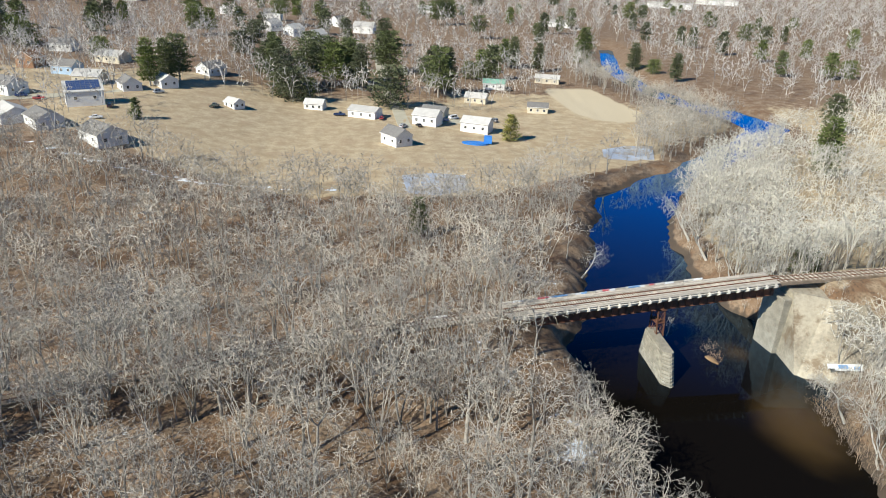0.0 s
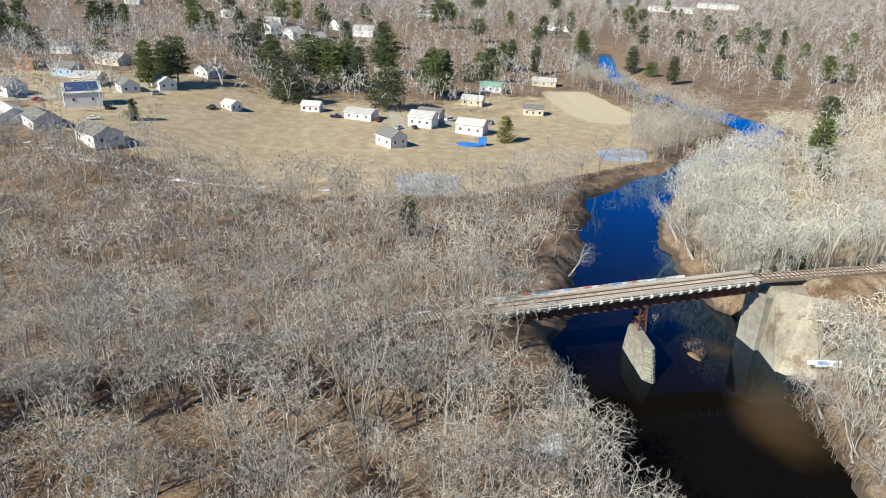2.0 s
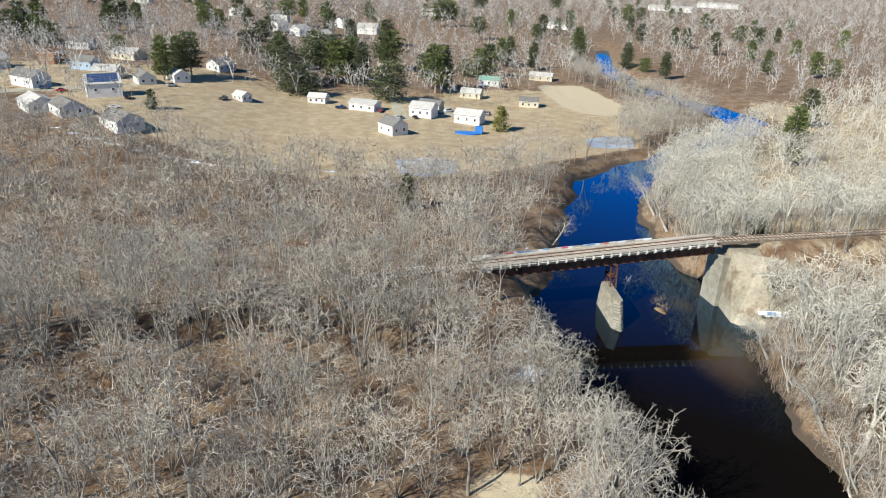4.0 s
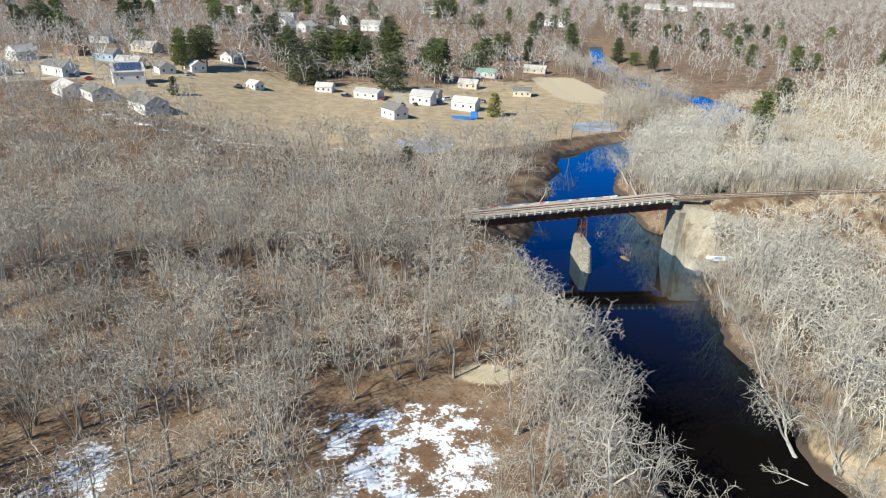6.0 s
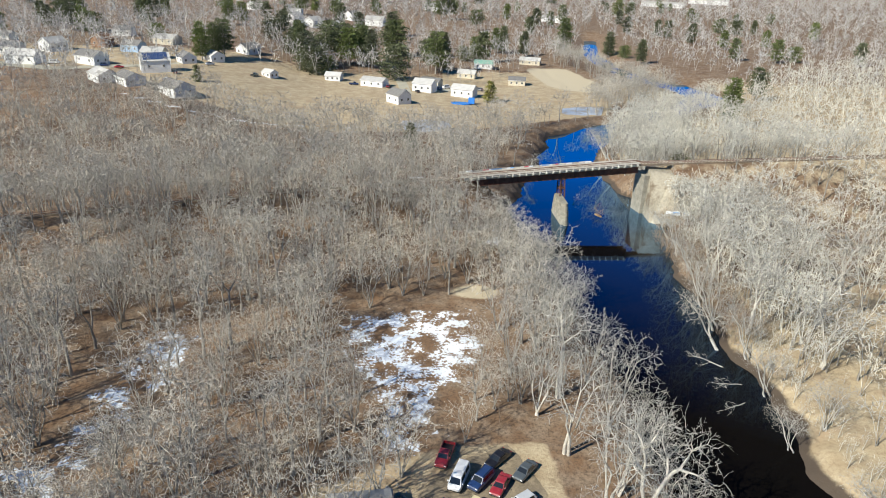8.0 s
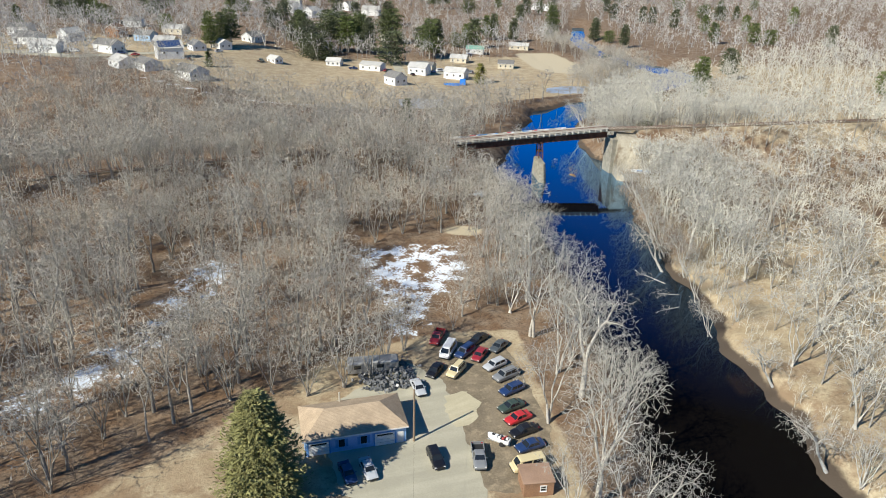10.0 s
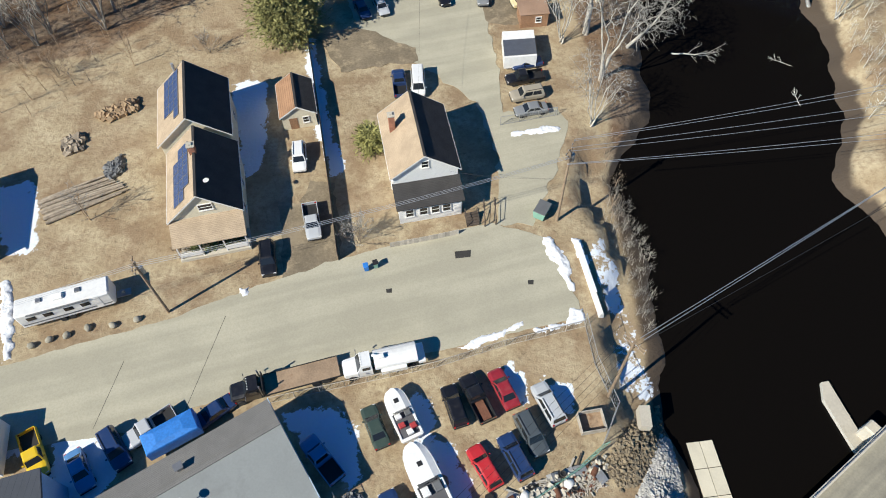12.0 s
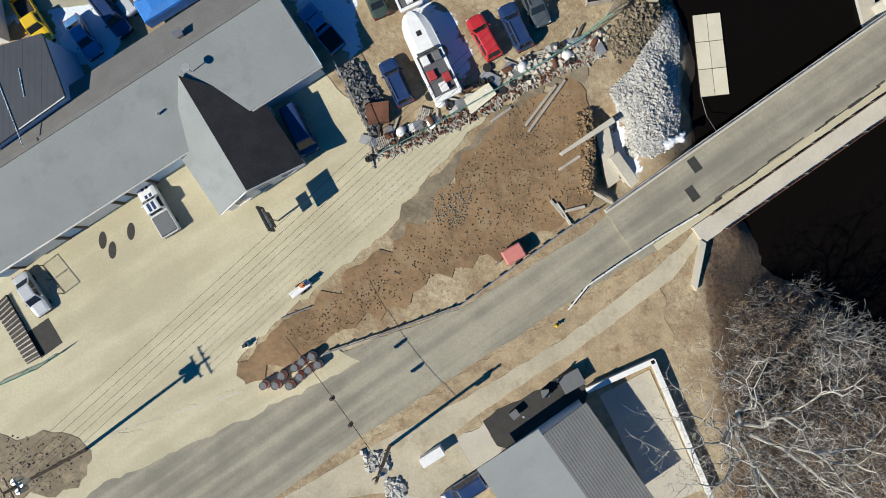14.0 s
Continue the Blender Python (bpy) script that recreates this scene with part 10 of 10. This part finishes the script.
def bush(x, y, h, seed, material, label, z=0.0, twigs=9, stems=6):
    ob = thing("bush", x, y, z, 0, label, "bush")
    t, c = bare_tree(seed, h, 0.6, stems=stems, limbs=16, subs=5, twigs=twigs, low=0.1)
    part("stem", t, brush_m, ob)
    part("crown", c, material, ob)


bush(*(-2.5, -80.1), 4.2, 201, twig_m, "wide leafless grey bush by the street", twigs=16, stems=7)
bush(*(-24.0, -81.5), 2.0, 202, brush_m, "round brown bush by the porch", twigs=14)
bush(*(-48.5, -49.8), 4.0, 203, brush_m, "dark tangled brush at the wood's edge", twigs=14)
bush(*(-27.2, -44.8), 3.4, 204, twig_m, "thin leafless sapling behind the solar house")
bush(*(-36.6, -75.9), 5.0, 205, twig_m, "thin leafless sapling over the logs", stems=1)
t_, c_ = conifer(206, 3.6, 2.2, rows=14, per=14, leaf=0.45, cone=0.5, bare=0.02)
ob = thing("evergreen_bush", *(-1.7, -64.6), 0, 0, "rounded olive-green bush beside the white house", "bush")
part("trunk", t_, bark_m, ob)
part("crown", c_, needle_m, ob)
for p in [(-22.0, -80.7), (-20.3, -80.5), (-18.7, -80.1), (-17.0, -79.5)]:
    ob = thing("hedge_shrub", p[0], p[1], 0, 0, "low clipped shrub before the porch", "shrub", "porch shrubs")
    t_, c_ = conifer(int(p[0] * 10) % 97, 1.0, 0.8, rows=6, per=10, leaf=0.3, cone=0.4, bare=0.02)
    part("trunk", t_, bark_m, ob)
    part("crown", c_, pine_m, ob)


def bin_(p, m, label, lid):
    ob = thing("wheeled_bin", p[0], p[1], 0.06, 15, label, "bin", "wheeled bins")
    part("body", Geo().loft([[(-0.26 * k, -0.3 * k, z), (0.26 * k, -0.3 * k, z), (0.26 * k, 0.3 * k, z), (-0.26 * k, 0.3 * k, z)] for k, z in ((0.85, 0.1), (1.1, 1.0))]), m, ob)
    part("lid", Geo().box((0, 0, 1.05), (0.62, 0.74, 0.09), ch=0.03), lid, ob)
    for s in (-1, 1):
        part("wheel", Geo().tube([(s * 0.24 - 0.03, 0.28, 0.12), (s * 0.24 + 0.03, 0.28, 0.12)], 0.12, 10), rubber_m, ob)


bin_((-1.3, -84.1), tarp_m, "blue wheeled bin at the street", tarp_m)
bin_((-0.2, -83.7), green_metal_m, "dark green wheeled bin at the street", black_m)
dp = thing("dumpster", *(20.2, -76.2), 0.05, 60, "pale green steel dumpster near the river", "dumpster")
part("body", Geo().loft([[(-1.1, -0.8 * k, z), (1.1, -0.8 * k, z), (1.1, 0.8 * k, z), (-1.1, 0.8 * k, z)] for k, z in ((0.8, 0.1), (1.0, 1.2))]), green_metal_m, dp)
part("lid", Geo().box((0, 0, 1.25), (2.2, 1.6, 0.08), ch=0.03), greylid_m, dp)
cr = [(21.4, -102.4), (23.9, -102.0), (24.2, -104.1), (21.7, -104.5)]
ob = thing("wooden_crate", 0, 0, 0.05, 0, "open plywood crate of rusty scrap", "crate")
part("floor", Geo().prism(cr, 0, 0.12), bed_m, ob, "rusty scrap inside")
for a, b in zip(cr, cr[1:] + cr[:1]):
    d = Vector(b) - Vector(a)
    c = Vector(a) + d / 2
    part("side", Geo().box((c.x, c.y, 0.5), (d.length, 0.08, 1.0), rz=math.atan2(d.y, d.x), ch=0.012), timber_m, ob)
pl = [(9.7, -113.8), (12.1, -112.2), (12.9, -113.3), (10.4, -115.3)]
ob = thing("plywood_sheet", 0, 0, 0.3, 0, "sheet of pale plywood on the scrap heap", "sheet")
part("sheet", Geo().prism(pl, 0.4, 0.5), bpy.data.materials["pale_plywood"], ob)
pl = [(27.9, -101.6), (29.0, -101.6), (28.9, -103.9), (27.8, -103.8)]
ob = thing("concrete_block", 0, 0, -1.0, 0, "square white concrete block on the bank", "block")
part("block", Geo().prism(pl, 0, 1.6), concrete_m, ob)
pl = [(-0.1, -114.3), (2.3, -114.0), (2.3, -116.0), (0.3, -116.3)]
ob = thing("rusty_bin", 0, 0, 0.05, 0, "rust-red steel scrap bin", "bin")
part("body", Geo().prism(pl, 0, 1.1), rust_m, ob)
for p in ((13.5, -112.8), (12.0, -110.6), (6.3, -113.4), (14.6, -112.1)):
    ob = thing("loose_tyre", p[0], p[1], 0.25, 0, "old black tyre on the scrap heap", "tyre", "loose tyres")
    part("tyre", car_shape("suv")[2][0], rubber_m, ob, at=Matrix.Rotation(radians(80), 4, "X") @ Matrix.Diagonal((1.2, 1.5, 1.2, 1)))
ob = thing("slatted_deck", 0, 0, 0, 0, "weathered slatted platform beside a parked sedan", "deck")
a, b, c, d = [Vector(p) for p in [(-37.9, -134.7), (-34.4, -140.4), (-33.0, -139.6), (-36.6, -133.4)]]
for i in range(30):
    u0, u1 = i / 30, (i + 0.55) / 30
    part("slat", Geo().prism([tuple(a.lerp(b, u0)), tuple(a.lerp(b, u1)), tuple(d.lerp(c, u1)), tuple(d.lerp(c, u0))], 0.36, 0.42), timber_m if i % 2 else dark_timber_m, ob)
part("frame", Geo().prism([tuple(a), tuple(b), tuple(c), tuple(d)], 0.0, 0.34), black_m, ob)
# flat dark sheet painted where a mesh shadow falls
structure("dark_pad", Geo().prism([(-34.4, -137.1), (-32.4, -135.7), (-30.9, -138.2), (-33.1, -139.8)], 0.0, 0.075), tar_shade_m, "mesh shadow laid as a dark sheet beside the forecourt", "pavement")
for p, s, rz, lb_ in (((20.3, -141.4), (2.2, 1.6, 1.1), 30, "dark covered crate on the tar pad"), ((17.8, -142.7), (0.7, 0.7, 0.8), 10, "small dark bin on the tar pad"), ((14.8, -144.8), (0.8, 0.7, 0.8), 40, "small dark bin on the tar pad")):
    ob = thing("storage_bin", p[0], p[1], 0.07, rz, lb_, "bin")
    part("body", Geo().box((0, 0, s[2] / 2), s, ch=0.06), black_m, ob)
    part("lid", Geo().box((0, 0, s[2] + 0.03), (s[0] + 0.08, s[1] + 0.08, 0.06), ch=0.02), greylid_m, ob)
